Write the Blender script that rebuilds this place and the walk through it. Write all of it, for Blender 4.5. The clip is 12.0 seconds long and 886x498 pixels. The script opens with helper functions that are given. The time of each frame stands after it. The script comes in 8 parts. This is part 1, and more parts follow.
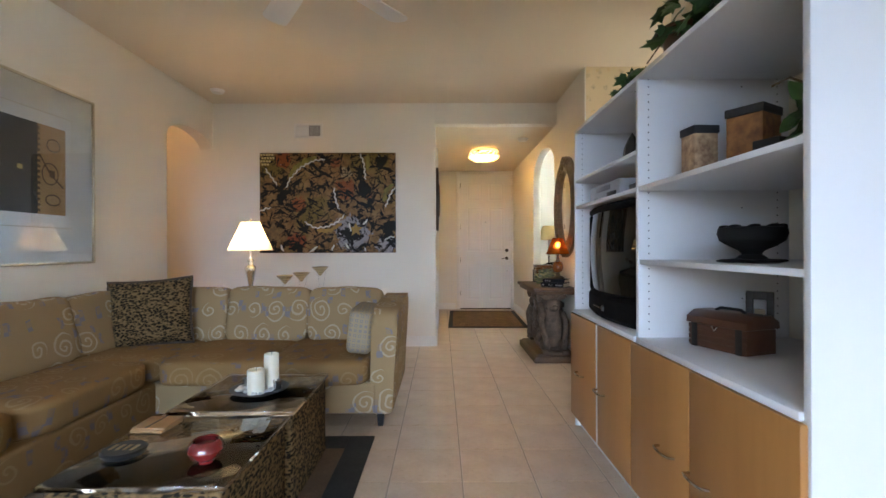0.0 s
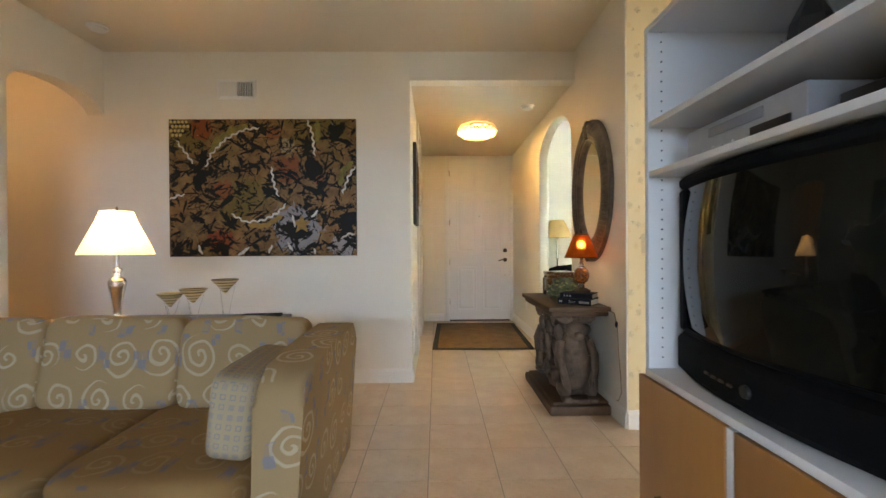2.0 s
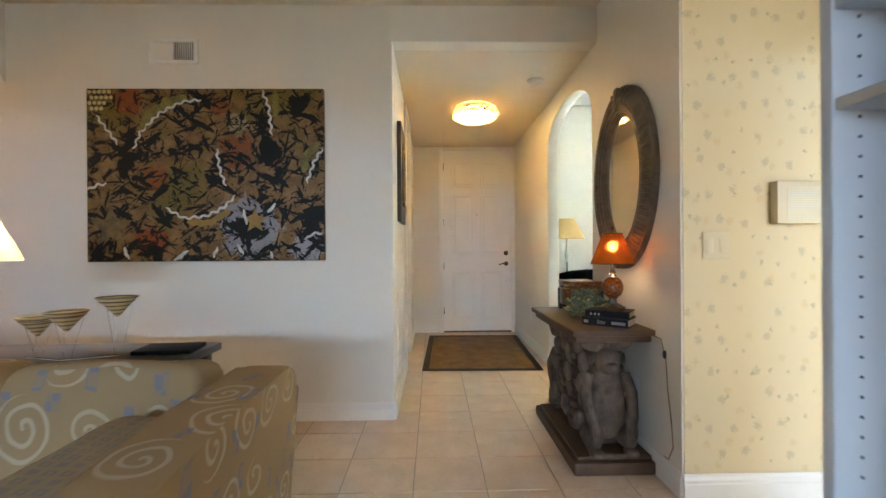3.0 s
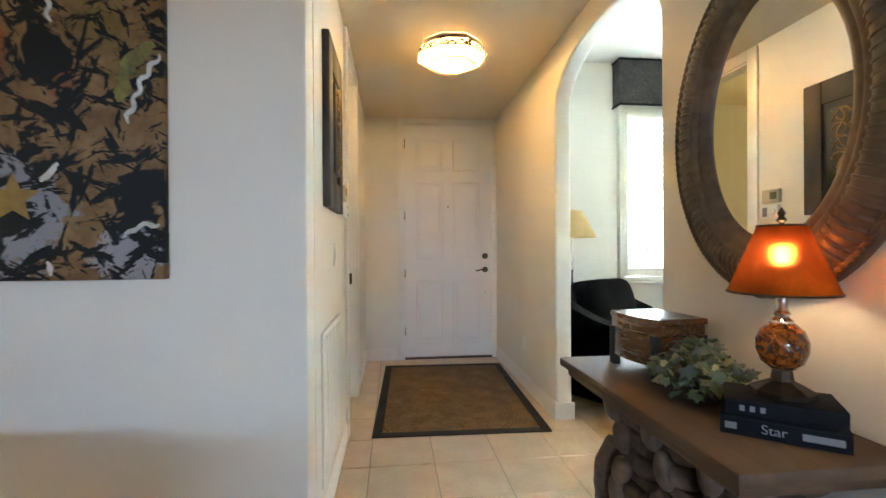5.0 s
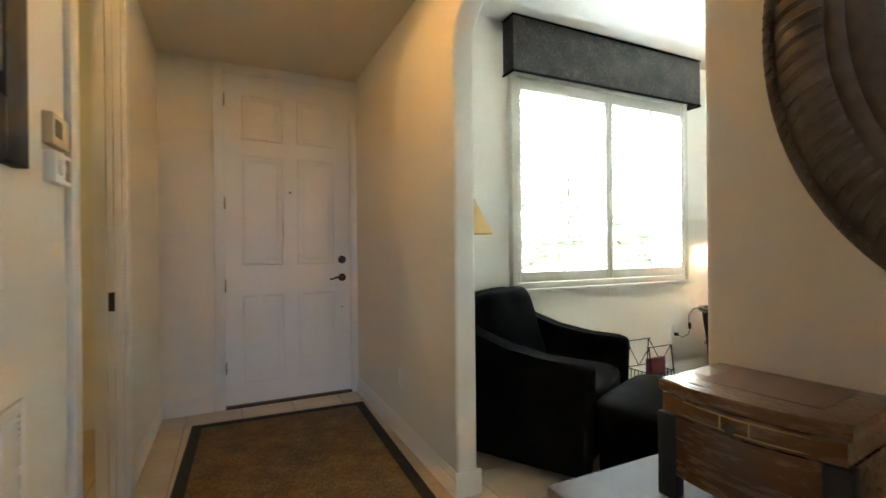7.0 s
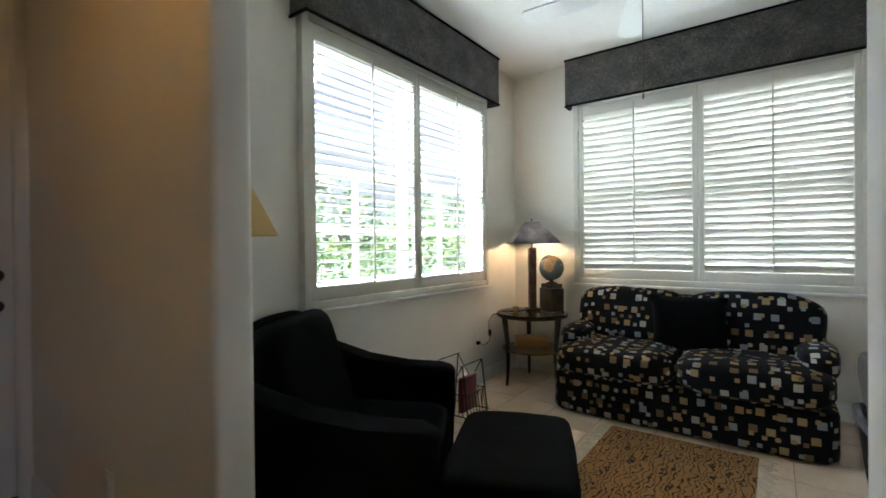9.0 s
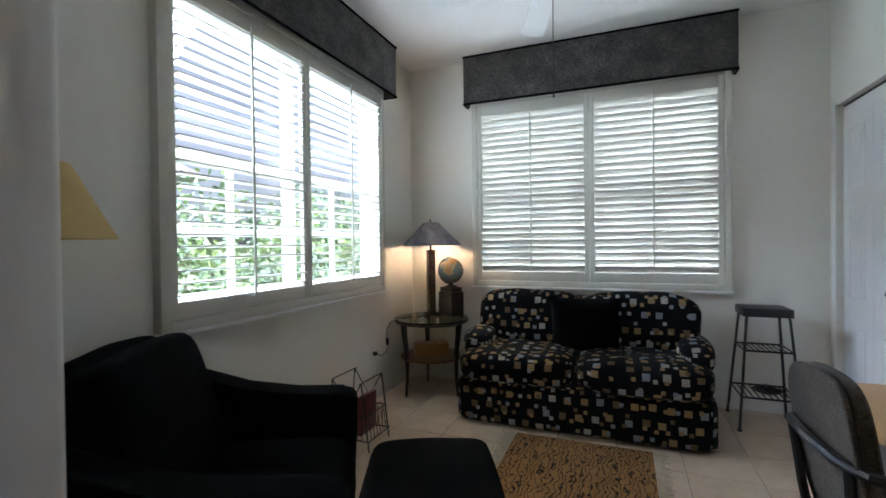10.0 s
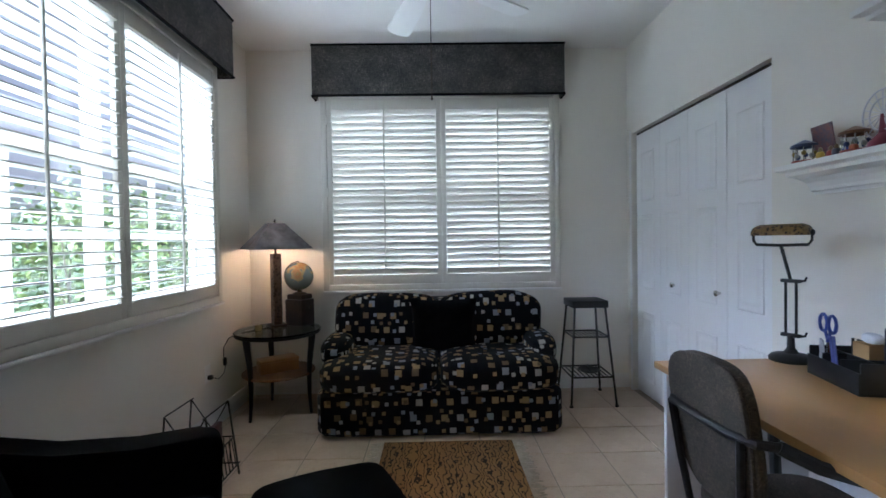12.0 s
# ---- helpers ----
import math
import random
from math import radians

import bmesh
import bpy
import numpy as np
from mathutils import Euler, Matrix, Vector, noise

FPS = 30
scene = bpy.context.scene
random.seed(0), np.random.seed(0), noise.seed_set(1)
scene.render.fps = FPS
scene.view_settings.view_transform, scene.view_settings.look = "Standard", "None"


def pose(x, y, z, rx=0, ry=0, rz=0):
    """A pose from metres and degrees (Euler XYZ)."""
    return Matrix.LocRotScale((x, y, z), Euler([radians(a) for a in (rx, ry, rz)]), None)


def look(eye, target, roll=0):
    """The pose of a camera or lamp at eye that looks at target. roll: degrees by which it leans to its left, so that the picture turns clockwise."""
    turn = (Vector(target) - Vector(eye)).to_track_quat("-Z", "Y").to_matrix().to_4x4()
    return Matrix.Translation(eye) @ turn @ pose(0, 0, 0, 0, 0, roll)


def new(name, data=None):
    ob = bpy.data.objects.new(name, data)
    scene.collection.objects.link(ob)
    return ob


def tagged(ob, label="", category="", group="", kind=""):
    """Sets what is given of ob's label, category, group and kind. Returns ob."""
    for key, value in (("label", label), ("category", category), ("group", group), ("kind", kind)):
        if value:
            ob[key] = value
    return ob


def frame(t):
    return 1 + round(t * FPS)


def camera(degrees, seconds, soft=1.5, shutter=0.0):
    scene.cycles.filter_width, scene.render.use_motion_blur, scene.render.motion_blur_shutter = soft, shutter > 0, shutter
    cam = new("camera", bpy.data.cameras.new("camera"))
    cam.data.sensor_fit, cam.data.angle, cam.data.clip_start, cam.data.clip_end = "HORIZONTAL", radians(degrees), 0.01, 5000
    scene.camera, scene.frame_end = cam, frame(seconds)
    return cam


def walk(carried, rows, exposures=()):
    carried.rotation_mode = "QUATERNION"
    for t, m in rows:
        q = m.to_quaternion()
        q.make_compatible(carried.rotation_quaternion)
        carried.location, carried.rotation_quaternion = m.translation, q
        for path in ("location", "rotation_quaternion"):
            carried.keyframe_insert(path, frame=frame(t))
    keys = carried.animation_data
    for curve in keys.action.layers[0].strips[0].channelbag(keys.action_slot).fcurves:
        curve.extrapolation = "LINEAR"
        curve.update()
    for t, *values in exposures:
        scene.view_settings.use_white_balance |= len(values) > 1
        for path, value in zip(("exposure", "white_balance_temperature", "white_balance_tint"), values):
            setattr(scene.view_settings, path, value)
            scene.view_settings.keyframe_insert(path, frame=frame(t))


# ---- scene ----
cam = camera(89.2, 12.0, shutter=0.3)
PATH = [
    (0.0, (-0.016, -0.023, 1.104), (-0.010, 1.977, 1.102), -0.2),
    (0.5, (0.036, 0.260, 1.116), (0.055, 2.260, 1.110), -0.2),
    (1.0, (0.078, 0.594, 1.114), (0.102, 2.594, 1.108), -0.3),
    (1.5, (0.100, 0.930, 1.118), (0.129, 2.930, 1.111), -0.3),
    (2.0, (0.126, 1.317, 1.123), (0.155, 3.316, 1.115), -0.4),
    (2.5, (0.144, 1.690, 1.124), (0.183, 3.690, 1.122), -0.4),
    (3.0, (0.178, 2.067, 1.129), (0.223, 4.066, 1.129), -0.4),
    (3.2, (0.188, 2.214, 1.127), (0.238, 4.213, 1.131), -0.4),
    (5.0, (0.213, 3.470, 1.157), (0.430, 5.460, 1.152), -0.35),
    (5.5, (0.244, 3.757, 1.155), (0.582, 5.730, 1.151), -0.4),
    (6.0, (0.278, 4.044, 1.143), (0.771, 5.984, 1.139), -0.4),
    (6.5, (0.312, 4.313, 1.139), (0.981, 6.198, 1.141), -0.5),
    (8.3, (0.573, 5.050, 1.173), (1.945, 6.506, 1.156), -0.6),
    (8.5, (0.622, 5.125, 1.174), (2.071, 6.506, 1.159), -0.6),
    (9.0, (0.731, 5.265, 1.186), (2.342, 6.452, 1.171), -0.6),
    (9.5, (0.830, 5.382, 1.198), (2.576, 6.355, 1.177), -0.7),
    (10.0, (0.917, 5.482, 1.207), (2.774, 6.227, 1.185), -0.7),
    (10.5, (0.970, 5.567, 1.221), (2.899, 6.099, 1.196), -0.7),
    (11.0, (0.989, 5.650, 1.229), (2.962, 5.972, 1.196), -0.7),
    (11.5, (0.993, 5.731, 1.227), (2.989, 5.857, 1.195), -0.8),
    (12.0, (0.984, 5.785, 1.236), (2.984, 5.751, 1.200), -0.9),
]
EXPOSURES = [(0.0, 2.95, 6250, 12), (0.5, 2.85, 6450, 14), (1.0, 2.85, 6350, 13), (1.5, 2.85, 6400, 10), (2.0, 2.95, 6700, 9), (3.0, 2.97, 6150, 8), (5.0, 3.0, 5850, 8), (5.5, 2.85, 5850, 8), (6.0, 2.7, 6150, 8), (6.5, 2.65, 6300, 9), (8.3, 1.05, 6200, 13), (8.5, 1.05, 6200, 13), (9.0, 0.85, 6000, 15), (9.5, 0.62, 5800, 18), (10.5, 0.42, 5650, 20), (12.0, 0.32, 5500, 22)]
walk(cam, [(t, look(eye, target, roll)) for t, eye, target, roll in PATH], EXPOSURES)

# ---- world, sun and large lights ----
SUN_EL, SUN_AZ = radians(52), radians(215)
world = bpy.data.worlds.new("sky")
scene.world = world
world.use_nodes = True
wn = world.node_tree.nodes
sky = wn.new("ShaderNodeTexSky")
sky.sky_type, sky.sun_disc = "NISHITA", False
sky.sun_elevation, sky.sun_rotation = SUN_EL, SUN_AZ
sky.dust_density, sky.ozone_density = 5.0, 1.0
haze = wn.new("ShaderNodeHueSaturation")
haze.inputs["Saturation"].default_value, haze.inputs["Value"].default_value = 0.4, 1.05
world.node_tree.links.new(sky.outputs[0], haze.inputs["Color"])
world.node_tree.links.new(haze.outputs[0], wn["Background"].inputs[0])
wn["Background"].inputs[1].default_value = 0.13


def lamp(name, kind, m, energy, color, size=0.1, size_y=0.0, angle=0.0):
    d = bpy.data.lights.new(name, kind)
    d.energy, d.color = energy, color
    if kind == "AREA":
        d.shape, d.size, d.size_y = "RECTANGLE", size, size_y or size
    elif kind == "SUN":
        d.angle = angle
    else:
        d.shadow_soft_size = size
    ob = new(name, d)
    ob.matrix_world = m
    return ob


sun_dir = Vector((math.sin(SUN_AZ) * math.cos(SUN_EL), math.cos(SUN_AZ) * math.cos(SUN_EL), math.sin(SUN_EL)))
lamp("sun", "SUN", look(sun_dir * 20, (0, 0, 0)), 2.6, (1.0, 0.95, 0.88), angle=radians(0.5))
# daylight in the sliding-door opening behind the walker's start, and in the passage beside the bookcase
lamp("garden_sky", "AREA", look((-0.7, -6.3, 3.72), (-0.7, 0.5, 3.0)), 800, (0.42, 0.66, 1.0), 8.0, 3.0)
# added warm lamp, stands in for light bounced up to the ceiling
lamp("ceiling_bounce_fill", "AREA", look((-0.7, -2.40, 0.35), (-0.7, -0.6, 2.75)), 1.2, (1.0, 0.76, 0.42), 3.3, 0.6)
# sky light above the two study windows
lamp("north_window_sky", "AREA", look((3.15, 10.8, 4.8), (3.15, 7.3, 1.4)), 3200, (0.68, 0.85, 1.0), 5.0, 2.6)
lamp("east_window_sky", "AREA", look((7.8, 5.73, 4.6), (4.68, 5.73, 1.4)), 1350, (0.68, 0.85, 1.0), 4.5, 2.4)
# fill lamp added in an unseen passage opening to brighten the wallpaper
lamp("wallpaper_fill", "AREA", look((2.25, 2.78, 1.25), (2.0, 4.0, 1.2)), 0.15, (1.0, 0.86, 0.66), 0.9, 1.7)
# bulbs
lamp("table_lamp_bulb", "POINT", pose(-1.67, 3.86, 1.20), 1.9, (1.0, 0.66, 0.34), 0.03)
lamp("hall_light_bulb", "POINT", pose(0.6, 6.45, 2.42), 9.5, (1.0, 0.55, 0.16), 0.08)
lamp("amber_lamp_bulb", "POINT", pose(1.142, 4.458, 1.118), 0.14, (1.0, 0.72, 0.46), 0.012)
lamp("corridor_bulb", "POINT", pose(-3.6, 4.3, 2.3), 1.2, (1.0, 0.56, 0.24), 0.08)
lamp("side_room_bulb", "POINT", pose(-1.0, 6.9, 2.3), 1.5, (1.0, 0.78, 0.32), 0.08)


# ---- mesh helpers ----
def thing(name, label="", category="", group="", m=None, kind=""):
    ob = new(name)
    ob.empty_display_size = 0.1
    if m is not None:
        ob.matrix_basis = m
    return tagged(ob, label, category, group, kind)


def box_uv(bm):
    uv = bm.loops.layers.uv.verify()
    bm.normal_update()
    for f in bm.faces:
        n = f.normal
        ax = max(range(3), key=lambda i: abs(n[i]))
        a, b = ((1, 2), (0, 2), (0, 1))[ax]
        for lo in f.loops:
            lo[uv].uv = (lo.vert.co[a] + 0.37 * ax, lo.vert.co[b] + 0.21 * ax)


def mesh_of(name, bm, material, smooth=True, angle=35):
    bmesh.ops.recalc_face_normals(bm, faces=bm.faces)
    box_uv(bm)
    me = bpy.data.meshes.new(name)
    bm.to_mesh(me)
    bm.free()
    for mt in material if isinstance(material, (list, tuple)) else [material]:
        me.materials.append(mt)
    if smooth and len(me.polygons):
        me.shade_smooth()
        me.set_sharp_from_angle(angle=radians(angle))
    return me


def part(name, bm, material, parent, label="", smooth=True, angle=35):
    ob = new(name, mesh_of(name, bm, material, smooth, angle))
    ob.parent = parent
    return tagged(ob, label)


def solo(name, bm, material, label="", category="", group="", kind="", m=None, smooth=True, angle=35):
    ob = new(name, mesh_of(name, bm, material, smooth, angle))
    if m is not None:
        ob.matrix_basis = m
    return tagged(ob, label, category, group, kind)


def B():
    return bmesh.new()


def absorb(bm, other):
    me = bpy.data.meshes.new("t")
    other.to_mesh(me)
    other.free()
    bm.from_mesh(me)
    bpy.data.meshes.remove(me)
    return bm


def box(x0, x1, y0, y1, z0, z1, bevel=0.0, seg=2, bm=None):
    b = bmesh.new()
    vs = [b.verts.new((x, y, z)) for x in (x0, x1) for y in (y0, y1) for z in (z0, z1)]
    for q in ((0, 1, 3, 2), (4, 6, 7, 5), (0, 4, 5, 1), (2, 3, 7, 6), (0, 2, 6, 4), (1, 5, 7, 3)):
        b.faces.new([vs[i] for i in q])
    if bevel:
        bmesh.ops.bevel(b, geom=b.edges[:], offset=bevel, segments=seg, affect="EDGES", profile=0.5)
    return b if bm is None else absorb(bm, b)


def lathe(profile, seg=32, at=(0, 0, 0), bm=None, a0=0.0, scale=(1, 1)):
    """Turned shape: profile of (radius, height) from bottom to top."""
    b = bmesh.new()
    rings = []
    for r, z in profile:
        if r < 1e-5:
            rings.append([b.verts.new((at[0], at[1], at[2] + z))])
        else:
            rings.append([b.verts.new((at[0] + scale[0] * r * math.cos(a0 + 2 * math.pi * i / seg),
                                       at[1] + scale[1] * r * math.sin(a0 + 2 * math.pi * i / seg), at[2] + z)) for i in range(seg)])
    for p, q in zip(rings, rings[1:]):
        for i in range(seg):
            j = (i + 1) % seg
            if len(p) == 1 and len(q) > 1:
                b.faces.new((p[0], q[j], q[i]))
            elif len(q) == 1 and len(p) > 1:
                b.faces.new((p[i], p[j], q[0]))
            elif len(p) > 1:
                b.faces.new((p[i], p[j], q[j], q[i]))
    return b if bm is None else absorb(bm, b)


def tube(points, radius, seg=8, bm=None, closed=False, taper=None):
    """Round bar along points."""
    b = bmesh.new()
    pts = [Vector(p) for p in points]
    rings = []
    n = len(pts)
    up = Vector((0.13, 0.21, 1)).normalized()
    for i, p in enumerate(pts):
        if closed:
            d = pts[(i + 1) % n] - pts[i - 1]
        else:
            d = pts[min(i + 1, n - 1)] - pts[max(i - 1, 0)]
        d.normalize()
        s = d.cross(up)
        if s.length < 1e-3:
            s = d.cross(Vector((1, 0, 0)))
        s.normalize()
        u = s.cross(d)
        r = radius if taper is None else radius + (taper - radius) * i / (n - 1)
        rings.append([b.verts.new(p + r * (math.cos(2 * math.pi * k / seg) * s + math.sin(2 * math.pi * k / seg) * u)) for k in range(seg)])
    m = n if closed else n - 1
    for i in range(m):
        p, q = rings[i], rings[(i + 1) % n]
        for k in range(seg):
            b.faces.new((p[k], p[(k + 1) % seg], q[(k + 1) % seg], q[k]))
    if not closed:
        b.faces.new(rings[0])
        b.faces.new(rings[-1][::-1])
    return b if bm is None else absorb(bm, b)


def soft(sx, sy, sz, at=(0, 0, 0), e=5.0, cuts=9, rough=0.0, freq=6.0, rot=None, bm=None, ez=None):
    """Upholstered cushion: a superellipsoid block with half sizes sx, sy, sz."""
    b = bmesh.new()
    bmesh.ops.create_cube(b, size=2)
    bmesh.ops.subdivide_edges(b, edges=b.edges[:], cuts=cuts, use_grid_fill=True)
    for v in b.verts:
        c = v.co
        f = max((abs(c.x) ** e + abs(c.y) ** e + abs(c.z) ** e) ** (1 / e), 1e-6)
        k = max(abs(c.x), abs(c.y), abs(c.z))
        p = c * (1.0 / f) * k
        p = Vector((p.x * sx, p.y * sy, p.z * sz))
        if rough:
            p += rough * noise.noise_vector(p * freq + Vector(at) * 3.1)
        v.co = p
    b.transform(Matrix.Translation(at) @ (rot.to_4x4() if rot is not None else Matrix()))
    return b if bm is None else absorb(bm, b)


def prism(outline, axis, a, b_, bm=None, bevel=0.0):
    """Extrude a closed outline of (u, v) along axis 'x' (u=y, v=z), 'y' (u=x, v=z) or 'z' (u=x, v=y) from a to b_."""
    put = {"x": lambda u, v, w: (w, u, v), "y": lambda u, v, w: (u, w, v), "z": lambda u, v, w: (u, v, w)}[axis]
    b = bmesh.new()
    lo = [b.verts.new(put(u, v, a)) for u, v in outline]
    hi = [b.verts.new(put(u, v, b_)) for u, v in outline]
    n = len(outline)
    for i in range(n):
        j = (i + 1) % n
        b.faces.new((lo[i], lo[j], hi[j], hi[i]))
    caps = [b.faces.new(lo[::-1]), b.faces.new(hi)]
    if bevel:
        es = [e for f in caps for e in f.edges]
        bmesh.ops.bevel(b, geom=es, offset=bevel, segments=2, affect="EDGES", profile=0.5)
    b.normal_update()
    bmesh.ops.triangulate(b, faces=[f for f in b.faces if len(f.verts) > 4], ngon_method="EAR_CLIP")
    return b if bm is None else absorb(bm, b)


def arc(cx, cy, rx, ry, a0, a1, n):
    return [(cx + rx * math.cos(radians(a0 + (a1 - a0) * i / n)), cy + ry * math.sin(radians(a0 + (a1 - a0) * i / n))) for i in range(n + 1)]


def moved(bm, m):
    bm.transform(m)
    return bm


# ---- materials ----
class Nodes:
    """Short writing for shader nodes."""

    def __init__(self, name):
        self.mat = bpy.data.materials.new(name)
        self.mat.use_nodes = True
        self.t = self.mat.node_tree
        self.bsdf = self.t.nodes["Principled BSDF"]
        self.out = self.t.nodes["Material Output"]

    def add(self, kind, **inputs):
        n = self.t.nodes.new("ShaderNode" + kind)
        for k, v in inputs.items():
            self.put(n, k.replace("_", " "), v)
        return n

    def put(self, n, key, v):
        sock = n.inputs[key] if isinstance(key, (int, str)) else key
        if isinstance(v, bpy.types.NodeSocket):
            self.t.links.new(v, sock)
        else:
            sock.default_value = v

    def coord(self, which="Object", scale=(1, 1, 1), rot=(0, 0, 0), loc=(0, 0, 0)):
        c = self.add("TexCoord")
        m = self.add("Mapping")
        self.t.links.new(c.outputs[which], m.inputs[0])
        m.inputs["Scale"].default_value = scale
        m.inputs["Rotation"].default_value = rot
        m.inputs["Location"].default_value = loc
        return m.outputs[0]

    def noise(self, vec, scale, detail=4.0, rough=0.55, distort=0.0):
        n = self.add("TexNoise", Scale=scale, Detail=detail, Roughness=rough, Distortion=distort)
        self.t.links.new(vec, n.inputs["Vector"])
        return n.outputs[0]

    def ramp(self, fac, stops, mode="LINEAR"):
        n = self.add("ValToRGB")
        self.t.links.new(fac, n.inputs[0])
        r = n.color_ramp
        r.interpolation = mode
        while len(r.elements) < len(stops):
            r.elements.new(0.5)
        for e, (p, c) in zip(r.elements, stops):
            e.position, e.color = p, (*c, 1) if len(c) == 3 else c
        return n.outputs[0]

    def math(self, op, a, b=0.0, c=None):
        n = self.add("Math")
        n.operation = op
        self.put(n, 0, a)
        self.put(n, 1, b)
        if c is not None:
            self.put(n, 2, c)
        return n.outputs[0]

    def mix(self, fac, a, b, mode="MIX"):
        n = self.add("Mix")
        n.data_type, n.blend_type = "RGBA", mode
        self.put(n, n.inputs[0], fac)
        for s, v in ((n.inputs[6], a), (n.inputs[7], b)):
            self.put(n, s, v if isinstance(v, bpy.types.NodeSocket) else (*v, 1))
        return n.outputs[2]

    def bump(self, height, strength=0.2, distance=0.01):
        n = self.add("Bump", Strength=strength, Distance=distance, Height=height)
        self.t.links.new(n.outputs[0], self.bsdf.inputs["Normal"])

    def base(self, color, rough=0.5, metal=0.0, spec=None, coat=0.0, sheen=0.0):
        b = self.bsdf
        self.put(b, "Base Color", color if isinstance(color, bpy.types.NodeSocket) else (*color, 1))
        self.put(b, "Roughness", rough)
        self.put(b, "Metallic", metal)
        if spec is not None:
            self.put(b, "Specular IOR Level", spec)
        if coat:
            self.put(b, "Coat Weight", coat)
            self.put(b, "Coat Roughness", 0.08)
        if sheen:
            self.put(b, "Sheen Weight", sheen)
        return self.mat


def plain(name, c, c2=None, rough=0.5, metal=0.0, scale=12.0, bump=0.0, bscale=90.0, stretch=(1, 1, 1), coat=0.0, sheen=0.0, spec=None, rvar=0.08):
    """A surface with a base colour, a second colour in soft blotches, grain in the gloss and fine relief."""
    n = Nodes(name)
    v = n.coord("Object", stretch)
    c2 = c2 or tuple(x * 0.9 for x in c)
    big = n.noise(v, scale * 0.25, 3)
    fine = n.noise(v, scale, 6, 0.65)
    f = n.math("ADD", n.math("MULTIPLY", big, 0.6), n.math("MULTIPLY", fine, 0.4))
    col = n.ramp(f, [(0.36, c2), (0.62, c)])
    r = n.math("ADD", rough - rvar * 0.5, n.math("MULTIPLY", fine, rvar))
    m = n.base(col, r, metal, spec, coat, sheen)
    if bump:
        n.bump(n.noise(v, bscale, 3, 0.6), bump, 0.004)
    return m


def wood(name, c, c2, rough=0.4, along="x", scale=6.0, coat=0.0, bump=0.06):
    n = Nodes(name)
    st = {"x": (0.12, 1, 1), "y": (1, 0.12, 1), "z": (1, 1, 0.12)}[along]
    v = n.coord("Object", st)
    warp = n.noise(v, scale, 4, 0.6, 0.8)
    grain = n.noise(v, scale * 9, 5, 0.7)
    f = n.math("ADD", n.math("MULTIPLY", warp, 0.7), n.math("MULTIPLY", grain, 0.3))
    col = n.ramp(f, [(0.30, c2), (0.5, tuple((a + b) / 2 for a, b in zip(c, c2))), (0.68, c)])
    m = n.base(col, n.math("ADD", rough - 0.05, n.math("MULTIPLY", grain, 0.12)), coat=coat)
    n.bump(grain, bump, 0.003)
    return m


def glass_mat(name, color=(1, 1, 1), rough=0.0):
    n = Nodes(name)
    n.base(color, rough)
    n.put(n.bsdf, "Transmission Weight", 1.0)
    n.put(n.bsdf, "IOR", 1.45)
    return n.mat


def shade_mat(name, c, trans=0.6, weave=220.0):
    """Lamp shade cloth that lets the bulb's light through."""
    n = Nodes(name)
    v = n.coord("Object")
    w = n.noise(v, weave, 2)
    blotch = n.noise(v, 14, 5, 0.6)
    col = n.mix(n.math("MULTIPLY", blotch, 0.5), c, tuple(x * 0.72 for x in c))
    d = n.add("BsdfDiffuse", Color=col)
    t = n.add("BsdfTranslucent", Color=col)
    mx = n.add("MixShader", Fac=trans)
    n.t.links.new(d.outputs[0], mx.inputs[1])
    n.t.links.new(t.outputs[0], mx.inputs[2])
    bp = n.add("Bump", Strength=0.15, Distance=0.002, Height=w)
    n.t.links.new(bp.outputs[0], d.inputs["Normal"])
    n.t.links.new(mx.outputs[0], n.out.inputs[0])
    return n.mat


def glow(name, color, strength):
    n = Nodes(name)
    n.base((0.8, 0.8, 0.8), 0.6)
    n.put(n.bsdf, "Emission Color", (*color, 1))
    n.put(n.bsdf, "Emission Strength", strength)
    return n.mat


def leopard(name):
    n = Nodes(name)
    v = n.coord("UV")
    wv = n.add("VectorMath")
    wv.operation = "ADD"
    nz = n.add("TexNoise", Scale=14.0)
    n.t.links.new(v, nz.inputs["Vector"])
    sc = n.add("VectorMath")
    sc.operation = "SCALE"
    n.t.links.new(nz.outputs[1], sc.inputs[0])
    sc.inputs["Scale"].default_value = 0.03
    n.t.links.new(v, wv.inputs[0])
    n.t.links.new(sc.outputs[0], wv.inputs[1])
    st = n.add("VectorMath")
    st.operation = "MULTIPLY"
    n.t.links.new(wv.outputs[0], st.inputs[0])
    st.inputs[1].default_value = (0.62, 1.0, 1.0)
    vo = n.add("TexVoronoi", Scale=82.0)
    n.t.links.new(st.outputs[0], vo.inputs["Vector"])
    ring = n.ramp(vo.outputs["Distance"], [(0.0, (0.055, 0.034, 0.014)), (0.16, (0.012, 0.009, 0.006)), (0.40, (0.010, 0.008, 0.006)), (0.50, (0.115, 0.07, 0.028)), (0.75, (0.19, 0.12, 0.052))])
    gap = n.noise(v, 55, 2)
    col = n.mix(n.ramp(gap, [(0.60, (0, 0, 0)), (0.66, (1, 1, 1))]), ring, (0.09, 0.06, 0.028))
    m = n.base(col, 0.85, spec=0.15)
    n.bump(n.noise(v, 300, 3), 0.3, 0.003)
    return m


